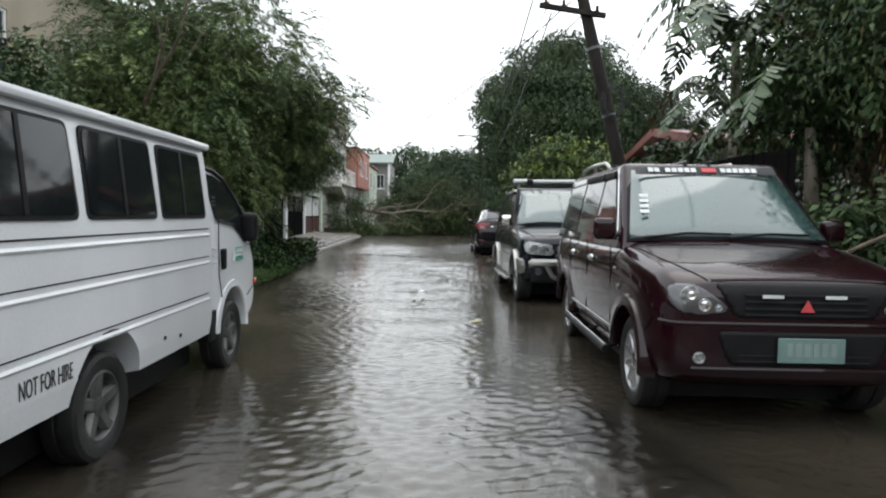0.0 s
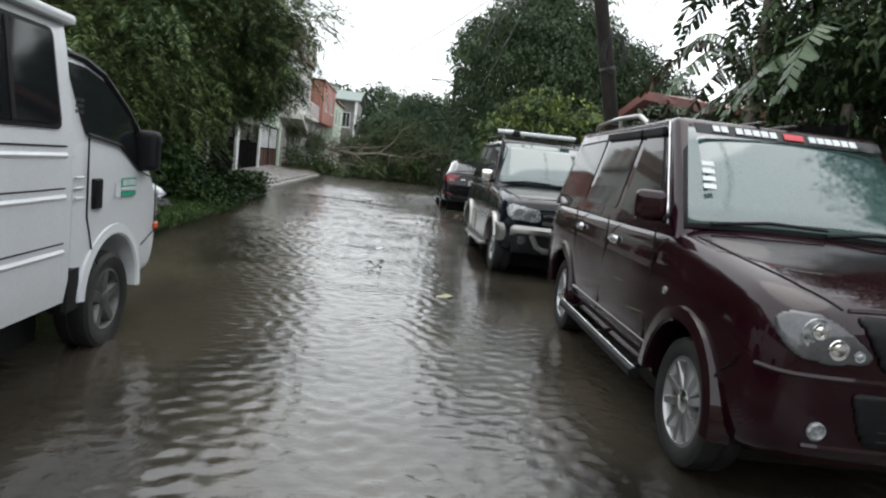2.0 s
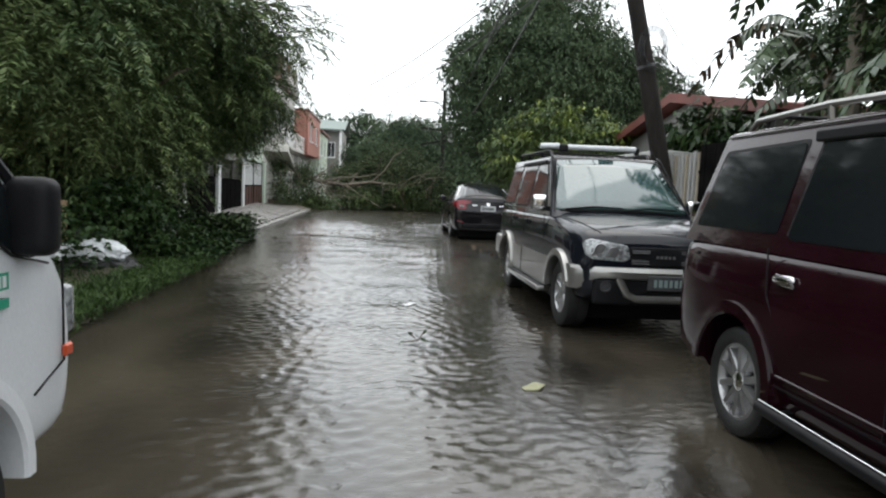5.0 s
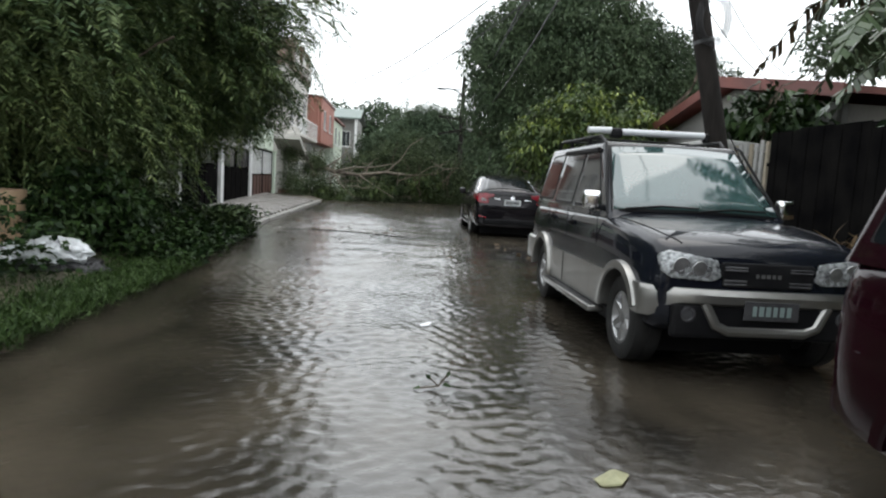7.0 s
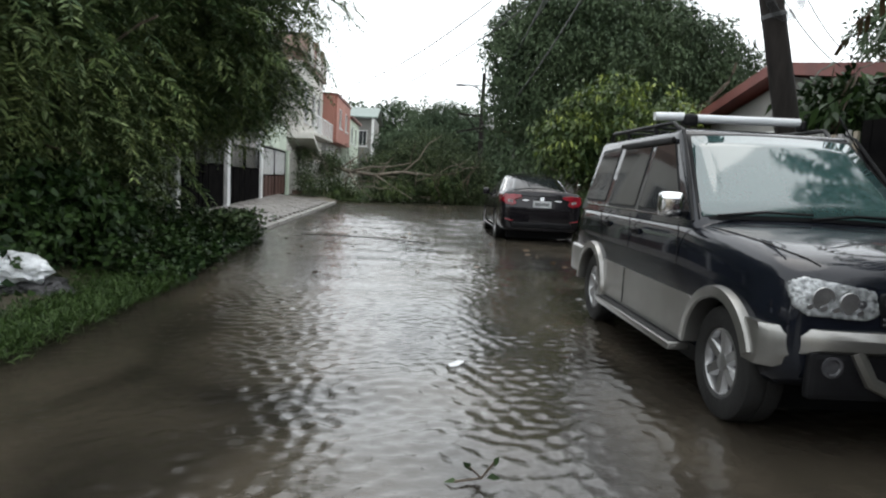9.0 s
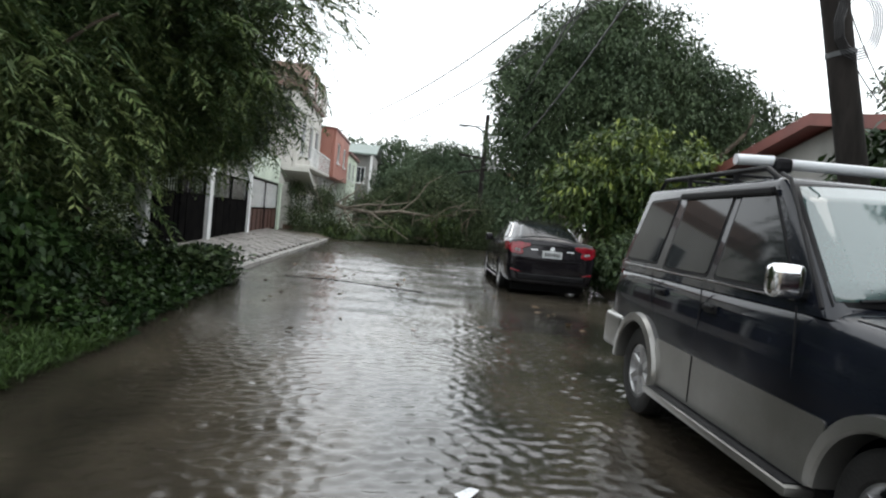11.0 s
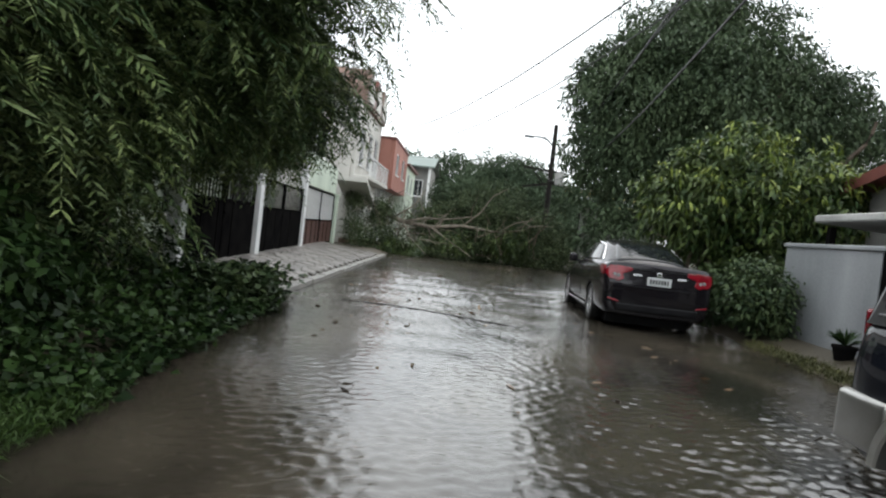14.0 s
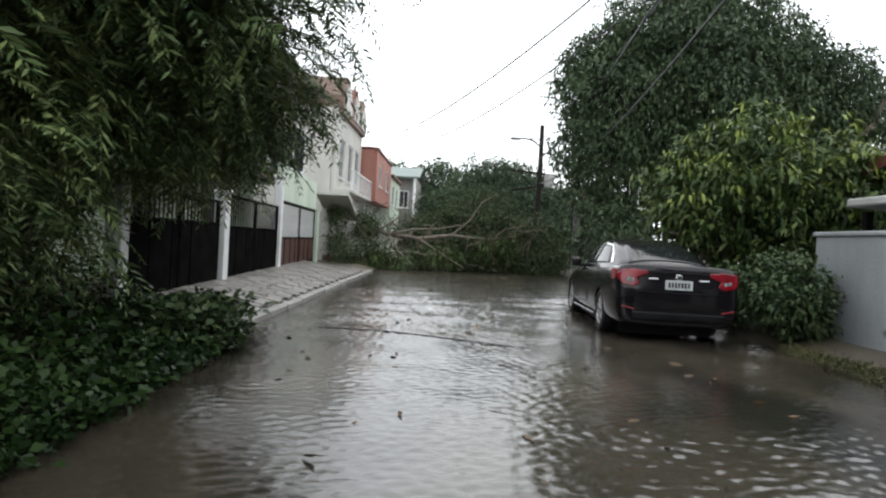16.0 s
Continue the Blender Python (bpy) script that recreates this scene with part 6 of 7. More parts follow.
tree("dense feathery-leaved tree on the flooded verge", (-5.6, 15.0, 0.1),
     [((0, 0, 0), (0.25, 0, 1), 3.6, 0.13), ((-0.6, -2.0, 0), (0.1, -0.1, 1), 3.4, 0.1), ((0.2, 1.6, 0), (0.35, 0.25, 1), 3.2, 0.1), ((-1.0, 3.0, 0), (0.1, 0.2, 1), 3.4, 0.1)],
     [lambda t: feather_crown("crown", [(0, 0, 3.6, 2.0, 3.4, 2.6), (1.6, 0.9, 4.0, 1.5, 2.2, 1.4), (2.5, 1.2, 4.2, 0.8, 1.0, 0.8), (-0.6, 3.2, 3.6, 1.6, 2.0, 2.0), (0.2, -2.0, 3.0, 1.6, 1.8, 1.9),
                                     (0.2, 0.4, 1.6, 1.5, 2.2, 1.4), (-0.9, -2.5, 2.9, 1.3, 1.7, 2.2), (0.9, 2.4, 3.6, 1.2, 1.4, 1.2), (0.3, -1.2, 4.9, 1.6, 2.2, 1.3), (1.5, 2.6, 3.0, 1.1, 1.8, 0.95), (0.7, 3.6, 2.9, 1.1, 1.6, 1.0), (0.9, 1.0, 2.6, 1.2, 1.6, 1.2), (1.9, 3.0, 3.7, 0.75, 1.1, 0.7), (2.2, 2.8, 2.75, 0.9, 1.3, 0.75), (1.5, 3.4, 2.5, 1.0, 1.4, 0.75)], 19000, 9, 0.44, M["leaf_feather"], t, 3, 0.12, 0.27),
      lambda t: feather_crown("outer_sprays", [(3.0, 1.6, 4.1, 1.0, 1.2, 0.75), (2.6, 2.6, 3.3, 0.8, 1.1, 0.6), (2.0, 3.0, 2.9, 0.8, 1.2, 0.8), (1.6, -0.6, 5.0, 1.6, 2.0, 1.2), (1.0, -2.0, 3.2, 1.1, 1.5, 1.5)], 1300, 14, 0.62, M["leaf_feather"], t, 81, 0.35, 0.2, 0.003),
      # outer shell in the paler green, so the crown's highlights are painted
      lambda t: feather_crown("lit_fronds", [(0, 0, 3.6, 2.1, 3.5, 2.7), (1.6, 0.9, 4.0, 1.6, 2.3, 1.5), (0.2, 0.4, 1.9, 1.6, 2.3, 1.5), (1.5, 2.6, 3.0, 1.2, 1.9, 1.0), (1.5, 3.4, 2.5, 1.1, 1.5, 0.8)], 1150, 9, 0.42, M["leaf_feather_lit"], t, 84, 0.92, 0.32, 0.003),
      lambda t: spray_limbs(t)], M["bark"], 11)
tree("leafy tree crowding the verge behind the van", (-7.0, 9.0, 0.1),
     [((0, 0, 0), (0.1, 0, 1), 1.6, 0.1), ((0.6, -2.5, 0), (0.1, 0, 1), 1.7, 0.09), ((0.3, 2.2, 0), (0.1, 0, 1), 1.5, 0.08)],
     [lambda t: crown("crown", [(0, 0, 2.0, 1.5, 2.2, 1.4), (0.3, 2.5, 1.9, 1.3, 1.8, 1.2), (0.4, -2.8, 2.2, 1.5, 1.9, 1.7), (0.2, 4.3, 2.0, 1.2, 1.5, 1.4), (0.6, 1.0, 3.2, 0.5, 0.6, 0.9)], 5200, 6, 0.15, 0.065, M["leaf_dark"], t, 31, shell=0.3)], M["bark"], 32, depth=1)
tree("slender tree with dark leaves behind the verge", (-7.3, 16.5, 0.1), [((0, 0, 0), (0.0, 0, 1), 4.0, 0.13), ((-0.4, 3, 0), (0.0, 0, 1), 3.6, 0.12)],
     [lambda t: crown("crown", [(0, 0, 3.8, 1.2, 1.6, 2.4), (0, 3.2, 3.6, 1.3, 1.8, 2.0), (0.1, 1.5, 1.7, 1.3, 2.6, 1.6)], 4500, 6, 0.2, 0.08, M["leaf_dark"], t, 5, shell=0.3)], M["bark"], 12)
tree("big mango tree with a dense dark crown", (5.8, 30, 0.1), [((0, 0, 0), (0, 0, 1), 4.5, 0.32)],
     [lambda t: crown("crown", [(-1.4, 0, 5.6, 2.5, 2.6, 2.3), (-0.6, 0.2, 7.4, 2.3, 2.4, 1.9), (1.2, 0.5, 7.7, 2.4, 2.4, 2.2), (0.6, -1.4, 5.8, 2.2, 1.8, 2.0), (2.6, -0.4, 6.0, 2.2, 2.2, 2.2), (4.4, 0, 5.9, 1.7, 2.0, 1.6), (5.9, 0, 4.8, 1.8, 2.2, 1.6), (-2.2, -0.3, 3.8, 1.5, 1.8, 1.7), (-2.2, -1.6, 1.5, 1.1, 1.0, 1.1), (1.6, -0.8, 3.6, 3.0, 2.4, 2.4), (6.5, 1, 2.6, 3, 2.4, 2.2), (-2.6, 0, 6.6, 1.1, 1.2, 1.0), (0.3, 0, 8.9, 1.2, 1.2, 0.9)], 23000, 8, 0.18, 0.058, M["leaf_mango"], t, 6, droop=0.7, shell=0.4)], M["bark"], 13)
tree("small tree with yellow-green drooping leaves", (4.6, 22.9, 0.1), [((0, 0, 0), (-0.05, 0, 1), 1.7, 0.09), ((0.3, 0.2, 0), (0.2, 0, 1), 1.6, 0.07), ((-0.6, 0.1, 0), (-0.15, 0, 1), 1.6, 0.06)],
     [lambda t: crown("crown", [(0.1, 0, 2.5, 1.5, 1.3, 1.0), (-0.9, 0, 2.1, 0.9, 1.0, 0.7), (0.9, 0, 2.4, 1.5, 1.3, 0.9), (-0.1, 0, 3.4, 0.8, 0.8, 0.5), (0.6, 0, 1.5, 1.3, 1.1, 0.8), (2.0, 0.2, 2.2, 1.2, 1.1, 0.9), (0.5, 0, 3.8, 0.5, 0.45, 0.45), (-0.8, 0, 3.1, 0.5, 0.5, 0.45), (1.8, 0, 3.2, 0.6, 0.6, 0.5), (-1.5, 0.2, 2.6, 0.35, 0.4, 0.35), (2.6, 0, 2.9, 0.5, 0.5, 0.5)], 4300, 6, 0.19, 0.06, M["leaf_lime"], t, 7, droop=0.7, shell=0.2),
      lambda t: crown("new_growth", [(-0.1, -0.3, 3.3, 1.0, 1.0, 0.7), (-1.0, -0.3, 2.5, 0.9, 1.0, 0.7), (0.8, -0.3, 3.1, 1.3, 1.2, 0.9), (1.9, -0.2, 2.7, 1.0, 1.0, 0.8)], 210, 6, 0.2, 0.055, M["leaf_shoot"], t, 77, droop=0.9, shell=0.85, clump=0.06)], M["bark"], 14)
tree("low dark hedge bush beside the garden wall", (4.2, 20.0, 0.1), [((0, 0, 0), (0, 0, 1), 0.6, 0.04)],
     [lambda t: crown("crown", [(0, 0, 0.68, 0.55, 0.6, 0.58), (0.1, 0.8, 0.75, 0.5, 0.6, 0.6), (-0.3, 1.6, 0.6, 0.4, 0.6, 0.5)], 2300, 5, 0.1, 0.05, M["leaf_dark"], t, 33, shell=0.3, clump=0.06)], M["bark"], 34, "bush", 0, "bush")
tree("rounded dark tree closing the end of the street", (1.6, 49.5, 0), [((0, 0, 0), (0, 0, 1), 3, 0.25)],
     [lambda t: crown("crown", [(-0.6, 0, 3.7, 2.6, 2.6, 2.7), (1.2, 0, 3.9, 2.4, 2.6, 2.4), (3.2, -0.5, 2.6, 2.0, 2.6, 2.2), (-3.2, 1, 2.6, 1.8, 2.6, 2.0), (0.5, -1, 1.6, 4.8, 2.2, 1.8)], 15000, 6, 0.19, 0.085, M["leaf_far_hazy"], t, 8, shell=0.35)], M["bark"], 15)
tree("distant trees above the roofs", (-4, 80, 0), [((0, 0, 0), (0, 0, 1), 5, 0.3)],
     [lambda t: crown("crown", [(-4, 0, 6.5, 4, 3, 3.0), (1, 2, 7.0, 3, 3, 3.2), (5, 0, 6.2, 3, 3, 3.0), (10, 0, 5.4, 5, 3, 3.4), (17, 0, 5, 6, 3, 4), (-12, 0, 6, 6, 3, 4)], 9000, 6, 0.42, 0.18, M["leaf_far_hazy"], t, 35, shell=0.3)], M["bark"], 36)
tree("thin crowned tree behind the bungalow", (15.5, 24, 0), [((0, 0, 0), (0, 0, 1), 5, 0.18)],
     [lambda t: crown("crown", [(0, 0, 6.6, 2.6, 2.4, 1.5), (-2, 0, 6.2, 1.6, 1.6, 1.0)], 1800, 6, 0.22, 0.09, M["leaf_far_hazy"], t, 37, shell=0.2)], M["bark"], 38)
tree("tall vine-hung tree with dark leaves by the fence", (7.6, 8.0, 0.1), [((0, 0, 0), (0, 0, 1), 4.5, 0.16), ((-0.9, -1.6, 0), (0.05, 0, 1), 4.2, 0.12), ((-0.6, 1.4, 0), (0, 0, 1), 4.2, 0.11), ((-0.2, -3.2, 0), (0, 0, 1), 4.4, 0.12)],
     [lambda t: crown("crown", [(0, 0, 4.6, 2.0, 2.6, 2.6), (-0.6, -2.4, 4.0, 1.8, 2.2, 3.0), (-0.4, 1.8, 3.4, 1.4, 1.8, 2.4), (0, -4.5, 3.5, 2.0, 2.4, 3.2), (1, 0, 2.2, 1.6, 4, 2.2), (-1.6, 2.0, 3.2, 1.1, 1.8, 2.0), (-1.7, 0, 4.2, 1.0, 1.6, 1.8)], 15500, 6, 0.135, 0.05, M["leaf_dark"], t, 39, shell=0.2),
      lambda t: crown("hanging_vines", [(-1.0, -1.5, 3.2, 0.9, 2.6, 2.6), (-0.6, -4, 3.0, 0.9, 2.0, 2.6)], 3600, 6, 0.15, 0.03, M["leaf_brown"], t, 40, droop=2.2, shell=0.1)], M["bark"], 41)
tree("wet green bushes growing along the fence", (5.1, 6.2, 0.1), [((0, 0, 0), (0, 0, 1), 0.7, 0.05), ((0.2, -2, 0), (0, 0, 1), 0.7, 0.05)],
     [lambda t: crown("crown", [(0, 0, 0.75, 0.8, 1.6, 0.75), (0.1, -2.4, 0.8, 0.8, 1.6, 0.8), (0.0, 1.8, 0.7, 0.5, 1.2, 0.7)], 3600, 5, 0.13, 0.07, M["leaf_dark"], t, 42, shell=0.35, clump=0.07)], M["bark"], 43, "bush", 0, "bush")

tree("papaya-like young tree in front of the bungalow", (6.2, 15.6, 0.1), [((0, 0, 0), (0, 0, 1), 2.0, 0.06)],
     [lambda t: crown("crown", [(0, 0, 2.5, 0.75, 0.9, 0.5), (0.5, 0.9, 2.2, 0.6, 0.7, 0.5)], 420, 6, 0.26, 0.1, M["leaf_weed"], t, 71, droop=0.5, shell=0.2)], M["bark"], 72)

# fallen tree across the street: bare limbs and leafy boughs in the water
fallen = thing("fallen_tree", "storm-felled tree lying across the flooded street", "fallen tree")
bm = B()
tube(bm, [(-5.4, 37.6, 1.2), (-4.3, 36.6, 1.75), (-3.4, 36.0, 1.45), (-2.2, 36.0, 1.35), (-0.9, 35.9, 1.55), (0.6, 36.1, 1.45), (1.8, 36.4, 1.7)], [0.17, 0.13, 0.10, 0.08, 0.065, 0.05, 0.03], 10)
part("trunk", bm, M["pale_bark"], fallen, smooth=True)
for pts, r in (([(-3.4, 36.0, 1.45), (-2.4, 35.6, 1.7), (-1.5, 35.4, 1.75), (-0.6, 35.2, 1.95)], 0.09), ([(-3.8, 36.2, 1.6), (-3.0, 36.3, 2.2), (-2.6, 36.2, 2.9)], 0.08), ([(-2.2, 36, 1.35), (-1.4, 35.2, 0.9), (-0.4, 34.6, 0.35)], 0.07),
               ([(-0.9, 35.9, 1.55), (-0.2, 35.8, 2.2), (0.2, 35.9, 2.9), (0.8, 36, 3.3)], 0.06), ([(-3.4, 36, 1.45), (-2.9, 35.0, 0.8), (-2.2, 34.2, 0.3)], 0.07), ([(0.6, 36.1, 1.45), (1.2, 35.4, 1.9), (1.9, 35, 2.1)], 0.05), ([(-4.2, 36.5, 1.7), (-4.0, 35.6, 2.4), (-3.4, 35.2, 2.7)], 0.06)):
    bm = B()
    tube(bm, pts, [0.62 * r * (1 - 0.7 * i / (len(pts) - 1)) for i in range(len(pts))], 7)
    part("branch", bm, M["pale_bark"], fallen, smooth=True)
rngb = np.random.default_rng(80)
for i in range(22):
    x = rngb.uniform(-4.2, 2.6)
    p = Vector((x, 35.6 + rngb.normal() * 0.5, rngb.uniform(0.5, 1.7)))
    d = Vector((rngb.normal() * 0.8, -0.4 + rngb.normal() * 0.4, 0.5 + rngb.normal() * 0.5)).normalized()
    pts = [p]
    for k in range(4):
        d = (d + Vector(rngb.normal(size=3)) * 0.25).normalized()
        pts.append(pts[-1] + d * rngb.uniform(0.25, 0.5))
    bm = B()
    tube(bm, pts, [0.028, 0.023, 0.018, 0.012, 0.006], 6)
    part("branch", bm, M["pale_bark"] if i % 2 else M["bark"], fallen, smooth=True)
crown("foliage", [(-3.4, 34.9, 0.4, 0.7, 0.7, 0.45), (-2.0, 35.6, 0.5, 0.9, 0.8, 0.5), (-0.4, 36.6, 0.9, 1.3, 0.9, 0.9), (1.0, 37.0, 1.5, 1.4, 1.0, 1.5), (2.4, 37.2, 1.3, 1.3, 1.1, 1.5), (3.3, 37.4, 0.8, 0.9, 1.0, 0.9), (-2.4, 37.4, 1.5, 1.3, 0.9, 1.0),
                  (0.6, 38.2, 2.2, 1.6, 1.2, 1.5), (-4.3, 35.9, 1.7, 0.6, 0.7, 0.7), (-4.0, 34.6, 0.8, 0.4, 0.5, 0.5), (-5.1, 34.5, 1.0, 0.5, 0.5, 0.6), (-5.3, 35.0, 2.1, 0.45, 0.6, 0.5), (-4.6, 33.9, 0.55, 0.5, 0.5, 0.45), (2.0, 36.4, 0.6, 1.3, 0.8, 0.6), (-1.0, 37.8, 2.3, 0.8, 0.7, 0.7)],
      11500, 6, 0.13, 0.04, M["leaf_fallen"], fallen, 44, droop=0.4, shell=0.05, clump=0.16)
crown("drooping_leaves", [(-3.7, 34.3, 0.55, 0.5, 0.4, 0.4), (-2.7, 34.4, 0.45, 0.7, 0.4, 0.35), (-1.2, 35.2, 0.75, 0.8, 0.4, 0.4), (0.9, 35.9, 1.2, 0.9, 0.4, 0.7)], 260, 7, 0.3, 0.04, M["leaf_lime"], fallen, 45, droop=0.9, spread=1.2, shell=0.1)
rngb = np.random.default_rng(83)
for i in range(46):
    x = rngb.uniform(-4.9, 2.2)
    p = Vector((x, 35.1 + rngb.normal() * 0.5 + 0.15 * (x + 4), rngb.uniform(0.3, 2.0)))
    d = Vector((rngb.normal(), -0.3 + rngb.normal() * 0.4, 0.35 + rngb.normal() * 0.7)).normalized()
    pts = [p]
    for k in range(4):
        d = (d + Vector(rngb.normal(size=3)) * 0.35).normalized()
        pts.append(pts[-1] + d * rngb.uniform(0.15, 0.4))
    bm = B()
    tube(bm, pts, [0.02, 0.017, 0.013, 0.009, 0.004], 5)
    part("twig", bm, M["pale_bark"] if i % 3 == 0 else M["bark"], fallen, smooth=True)

# ---- weeds and grass on the verge ----
def patch(name, label, category, spots, per, length, width, mat, seed, up=0.6):
    rng = np.random.default_rng(seed)
    pos = np.array(spots)
    k = len(pos) * per
    base = np.repeat(pos, per, axis=0) + rng.normal(size=(k, 3)) * np.array([0.07, 0.07, 0.0])
    way = unit(rng.normal(size=(k, 3)) * np.array([1, 1, 0.5]) + np.array([0, 0, up]))
    ob = quads_object(name, blades(rng, base, way, length * rng.uniform(0.6, 1.3, k), width * rng.uniform(0.7, 1.2, k), 0.3), mat)
    return tagged(ob, label, category, kind="stuff")


rng = np.random.default_rng(50)
spots = []
for i in range(2700):
    y = rng.uniform(10.6, 18.2)
    edge = -2.75 - 0.075 * max(0, min(9, y - 9))
    d = rng.random() ** 1.5 * 2.2
    top = 0.12 + min(0.75, d * 0.55) * (0.6 + 0.5 * math.sin(y * 2.1) ** 2)
    if (y < 12.6 and d < 0.9) or (y < 13.0 and edge + 0.15 - d < -4.35):
        continue
    spots.append((edge + 0.15 - d, y, 0.05 + rng.random() * top))
patch("weeds", "low broad-leaved weeds along the flooded verge", "weeds", spots, 6, 0.1, 0.06, M["leaf_weed"], 51)
spots = [(-3.55 + rng.normal() * 0.22, 17.3 + rng.normal() * 0.45, 0.08 + rng.random() * 0.5) for i in range(500)]
patch("weeds", "dark weeds at the end of the kerb", "weeds", spots, 5, 0.12, 0.07, M["leaf_dark"], 52)
spots = [(-2.85 - rng.random() ** 1.3 * 3.6, rng.uniform(7.0, 12.9), 0.04 + rng.random() * 0.08) for i in range(9500)]
patch("grass", "short wet grass at the water's edge", "grass", spots, 6, 0.14, 0.012, M["grass"], 53, 1.6)
spots = [(3.85 + rng.random() * 0.95, rng.uniform(15, 19.6), 0.02 + rng.random() * 0.1) for i in range(2600)]
patch("grass", "thin yellowing grass strip below the garden wall", "grass", spots, 6, 0.1, 0.014, M["dry_grass"], 54, 1.4)
tree("low leafy shrub on the verge", (-4.35, 13.3, 0.1), [((0, 0, 0), (0, 0, 1), 0.6, 0.03)],
     [lambda t: crown("crown", [(0, 0, 0.62, 0.85, 0.9, 0.55), (-0.6, 0.6, 0.6, 0.7, 0.8, 0.6)], 1500, 5, 0.12, 0.065, M["leaf_weed"], t, 55, shell=0.3, clump=0.06)], M["bark"], 56, "bush", 0, "bush")
rng = np.random.default_rng(57)
spots = [(4.2 + rng.random() * 0.5, rng.uniform(8.0, 11.5), 0.1 + rng.random() * 0.75) for i in range(420)]
patch("dead_fronds", "heap of dead brown fronds by the fence", "dead leaves", spots, 5, 0.45, 0.03, M["leaf_brown"], 58, 0.4)

# rubbish on the verge
def crumpled(name, label, x, y, z, r, mat, seed):
    bm = B()
    bmesh.ops.create_icosphere(bm, subdivisions=4, radius=1)
    for v in bm.verts:
        d = v.co.normalized()
        f = 1 + 0.22 * noise.noise(d * 2.1 + Vector((seed, 0, 0))) + 0.12 * noise.noise(d * 5.5 + Vector((0, seed, 0)))
        v.co = Vector((d.x * r[0], d.y * r[1], max(-0.6, d.z) * r[2])) * f
    t = thing(name, label, "rubbish bag", pose(x, y, z))
    part("bag", bm, mat, t, smooth=True)


crumpled("rubbish_bag", "crumpled white plastic sack on the verge", -3.92, 11.65, 0.33, (0.38, 0.26, 0.17), M["sack"], 3)
crumpled("rubbish_bag", "small white plastic bag beside the sack", -4.32, 11.7, 0.29, (0.2, 0.2, 0.14), M["sack"], 7)
crumpled("rubbish_bag", "black rubbish bag lying under the sack", -3.9, 11.75, 0.12, (0.5, 0.35, 0.2), M["black_bag"], 9)
drum = thing("oil_drum", "tan rusty drum half hidden by leaves", "drum", pose(-4.98, 12.5, 0.1))
bm = B()
lathe(bm, [(0.3, 0), (0.31, 0.02), (0.3, 0.26), (0.315, 0.28), (0.3, 0.3), (0.3, 0.54), (0.315, 0.56), (0.3, 0.58), (0.31, 0.82), (0.3, 0.84)], 28)
part("shell", bm, M["drum"], drum, smooth=True)
pot = thing("flower_pot", "dark pot with spiky leaves by the wall", "flower pot", pose(4.5, 18.05, 0.12))
bm = B()
lathe(bm, [(0.1, 0), (0.15, 0.24), (0.165, 0.24), (0.165, 0.28), (0.12, 0.28)], 16)
part("pot", bm, M["dark_metal"], pot, smooth=True)
rng = np.random.default_rng(60)
k = 40
quads_object("leaves", blades(rng, np.zeros((k, 3)) + np.array([0, 0, 0.27]), unit(rng.normal(size=(k, 3)) * np.array([1, 1, 0.3]) + np.array([0, 0, 1.3])), np.full(k, 0.35), np.full(k, 0.04)), M["leaf_weed"], pot)

# floating twigs and leaves
rng = np.random.default_rng(61)
twig = thing("floating_twig", "broken leafy twig floating on the flood", "twig", pose(0.02, 8.58, 0.0))
bm = B()
tube(bm, [(-0.12, 0, 0.01), (0, 0.02, 0.02), (0.06, 0.01, 0.11)], 0.006, 5)
tube(bm, [(0, 0.02, 0.02), (-0.06, 0.0, 0.08)], 0.005, 5)
part("stem", bm, M["bark"], twig)
quads_object("leaves", blades(rng, np.array([[0.05, 0, 0.08], [-0.05, 0, 0.06], [0.02, 0, 0.03], [-0.1, 0, 0.01]]), unit(np.array([[0.3, 0, 1], [-0.5, 0, 0.8], [1, 0.2, 0.15], [-1, 0.2, 0.1]])), np.full(4, 0.07), np.full(4, 0.032)), M["leaf_weed"], twig)
for x, y, s, mt, lb in ((0.75, 7.38, 0.17, "leaf_yellow", "large yellow leaf floating on the flood"), (0.02, 10.4, 0.12, "sack", "pale scrap floating on the flood")):
    t = thing("floating_leaf", lb, "leaf", pose(x, y, 0.008, 0, 0, 25))
    bm = B()
    prism(bm, rounded([(-s * 0.6, -s * 0.2), (0, -s * 0.4), (s * 0.6, -s * 0.05), (s * 0.3, s * 0.3), (-s * 0.4, s * 0.3)], s * 0.1), lambda a, c, d: (a, c, d + 0.012 * math.sin(a * 30)), 0.004)
    part("blade", bm, M[mt], t)
k = 110
base = np.stack([rng.uniform(-2.8, 2.2, k), rng.uniform(14, 34, k), np.full(k, 0.012)], axis=1)
base[:, 2] += 0.006 * (base[:, 1] - 11)
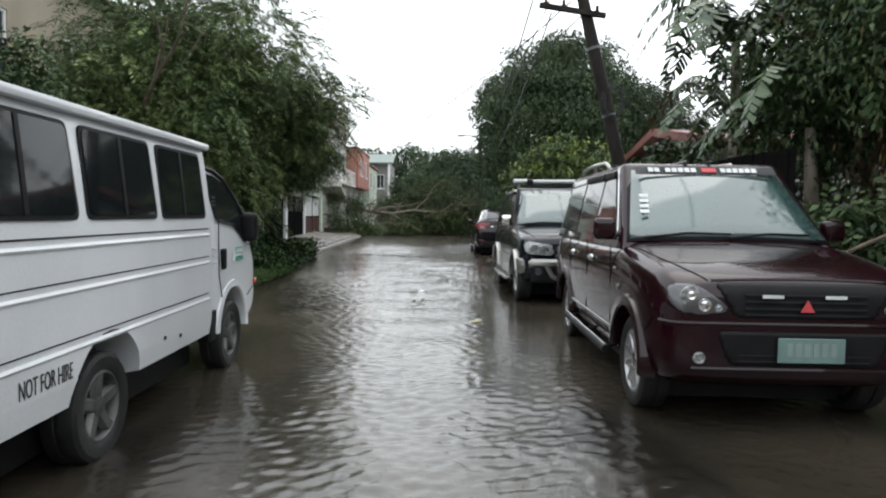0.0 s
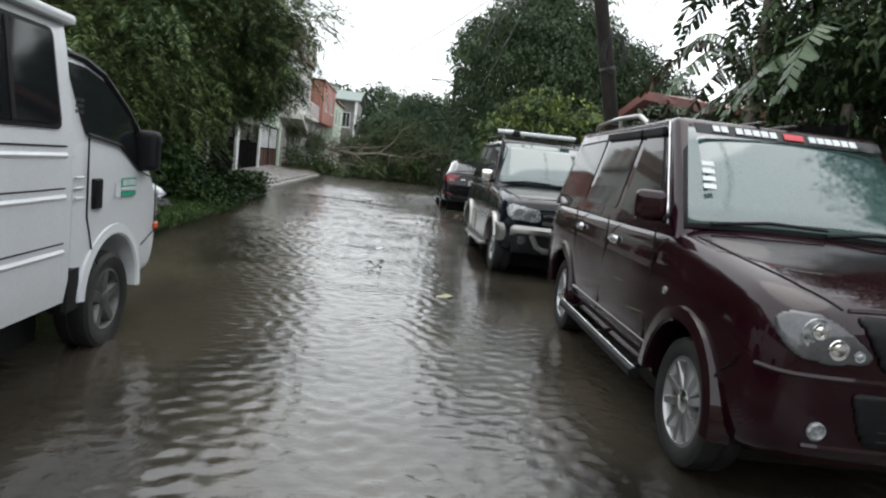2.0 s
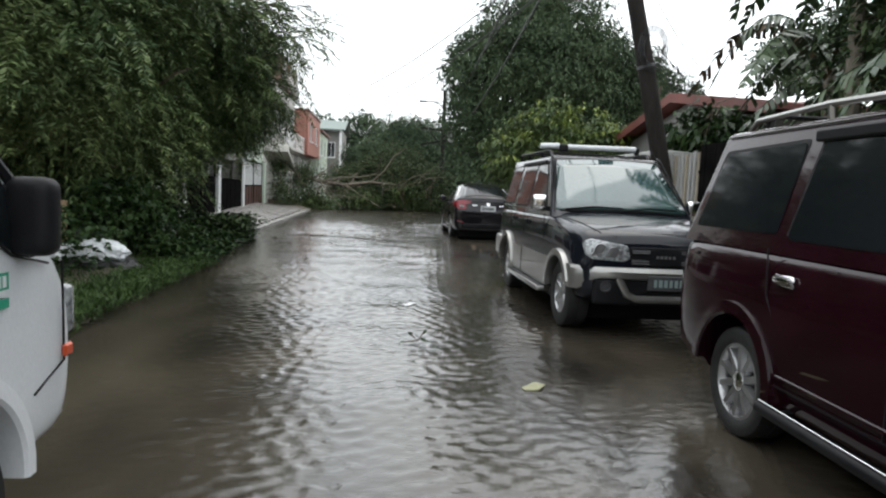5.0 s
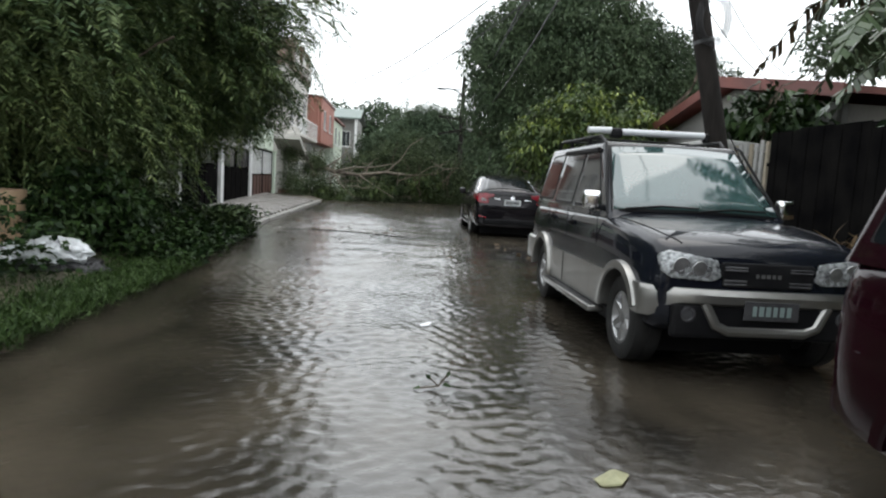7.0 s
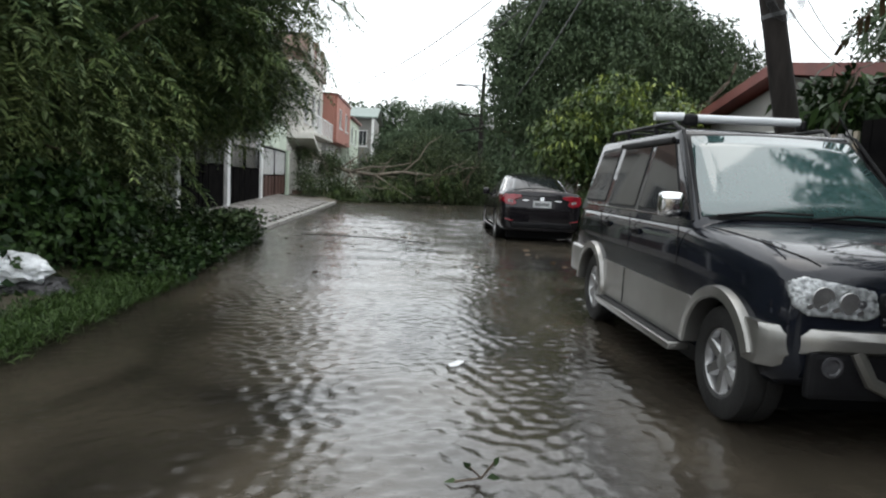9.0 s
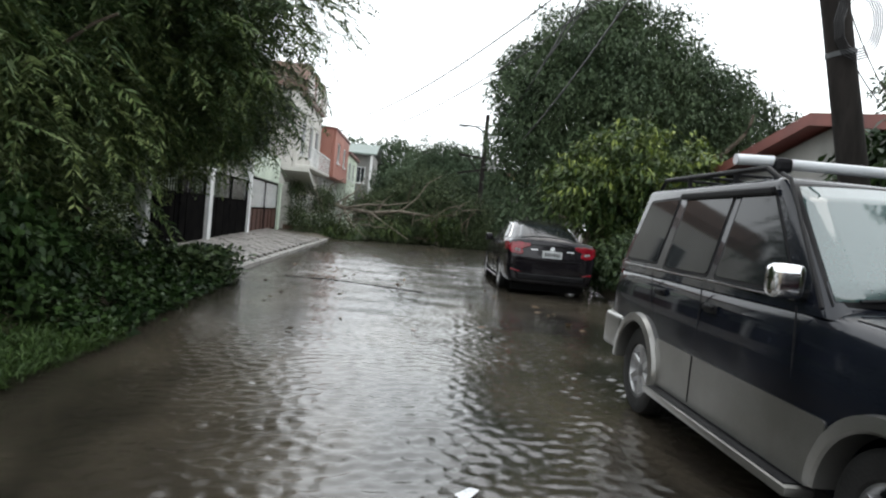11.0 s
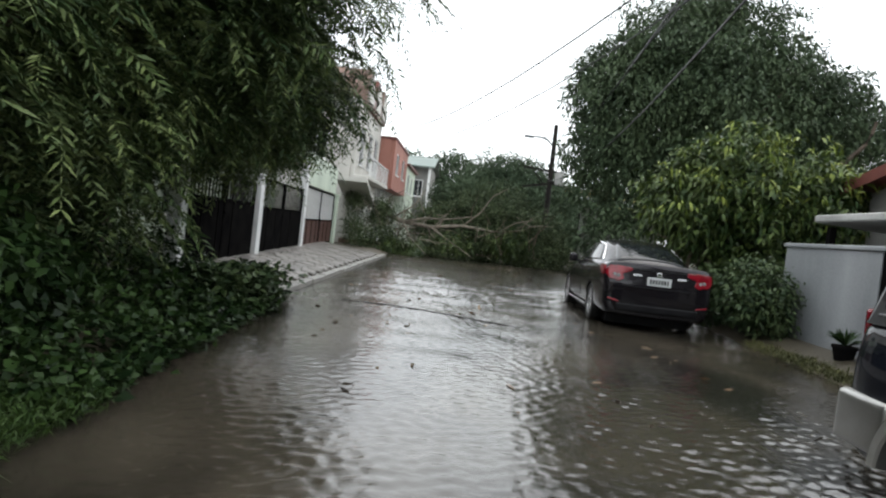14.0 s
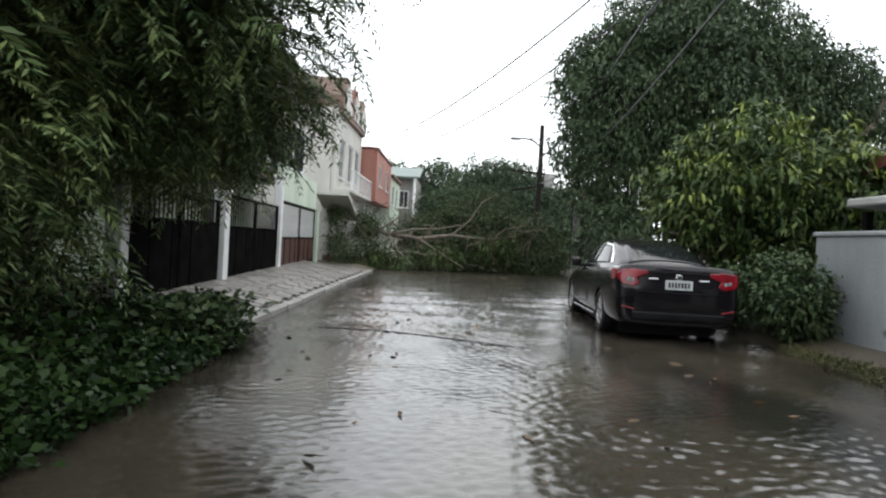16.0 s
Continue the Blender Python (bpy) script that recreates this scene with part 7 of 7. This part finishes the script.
way = unit(rng.normal(size=(k, 3)) * np.array([1, 1, 0.12]))
tagged(quads_object("leaf_litter", blades(rng, base, way, rng.uniform(0.06, 0.2, k), rng.uniform(0.03, 0.06, k), 0), M["leaf_brown"]), "torn leaves scattered over the flood water", "leaves", kind="stuff")
line = thing("fallen_cable", "thin dark cable lying across the flooded street", "cable")
bm = B()
tube(bm, [(-2.6, 19.2, 0.052), (-1.8, 19.25, 0.06), (-0.8, 18.9, 0.058), (0.2, 18.5, 0.045)], 0.007, 5)
part("wire", bm, M["wire"], line)
# ---- plain walls that close the street behind ----
bm = B()
wall_open(bm, (-14, -16), (14, -16), 0, 5, 0.2, [])
tagged(part("wall_south", bm, M["beige"]), "plain wall closing the street behind", "wall", kind="structure")
bm = B()
wall_open(bm, (-5.2, -16), (-5.2, 4.5), 0, 3.2, 0.2, [])
tagged(part("wall_west", bm, M["beige"]), "plain stained wall beside the street", "wall", kind="structure")
bm = B()
wall_open(bm, (5.9, -16), (5.9, 3.0), 0, 3.2, 0.2, [])
tagged(part("wall_east", bm, M["grey_wall"]), "plain stained wall beside the street", "wall", kind="structure")

# ---- pavers, laid one by one ----
bm = B()
box(bm, (0, 0, 0), (1, 1, 1), None, 0.03)
me = bpy.data.meshes.new("paver")
bm.to_mesh(me)
bm.free()
me.materials.append(M["paver"])
rng = random.Random(70)
for j in range(44):
    y = 18.1 + j * 0.305
    x1 = gate_x(y) - 0.02
    cols = 5
    for i in range(cols):
        f = (i + (0.5 if j % 2 else 0.25)) / cols
        x = -3.62 + (x1 + 3.62) * min(0.97, f + 0.05)
        o = new("paver", me)
        o.parent = pavement
        wd = abs(x1 + 3.62) / cols
        o.matrix_basis = Matrix.Translation((x, y, pave_z(x, y) + rng.uniform(-0.006, 0.008))) @ Matrix.Rotation(math.atan2(0.25, abs(x1 + 3.6)), 4, "Y") @ Matrix.Rotation(radians(rng.uniform(-1.2, 1.2)), 4, "Z") @ Matrix.Diagonal((wd - 0.02, 0.285, 0.06, 1))
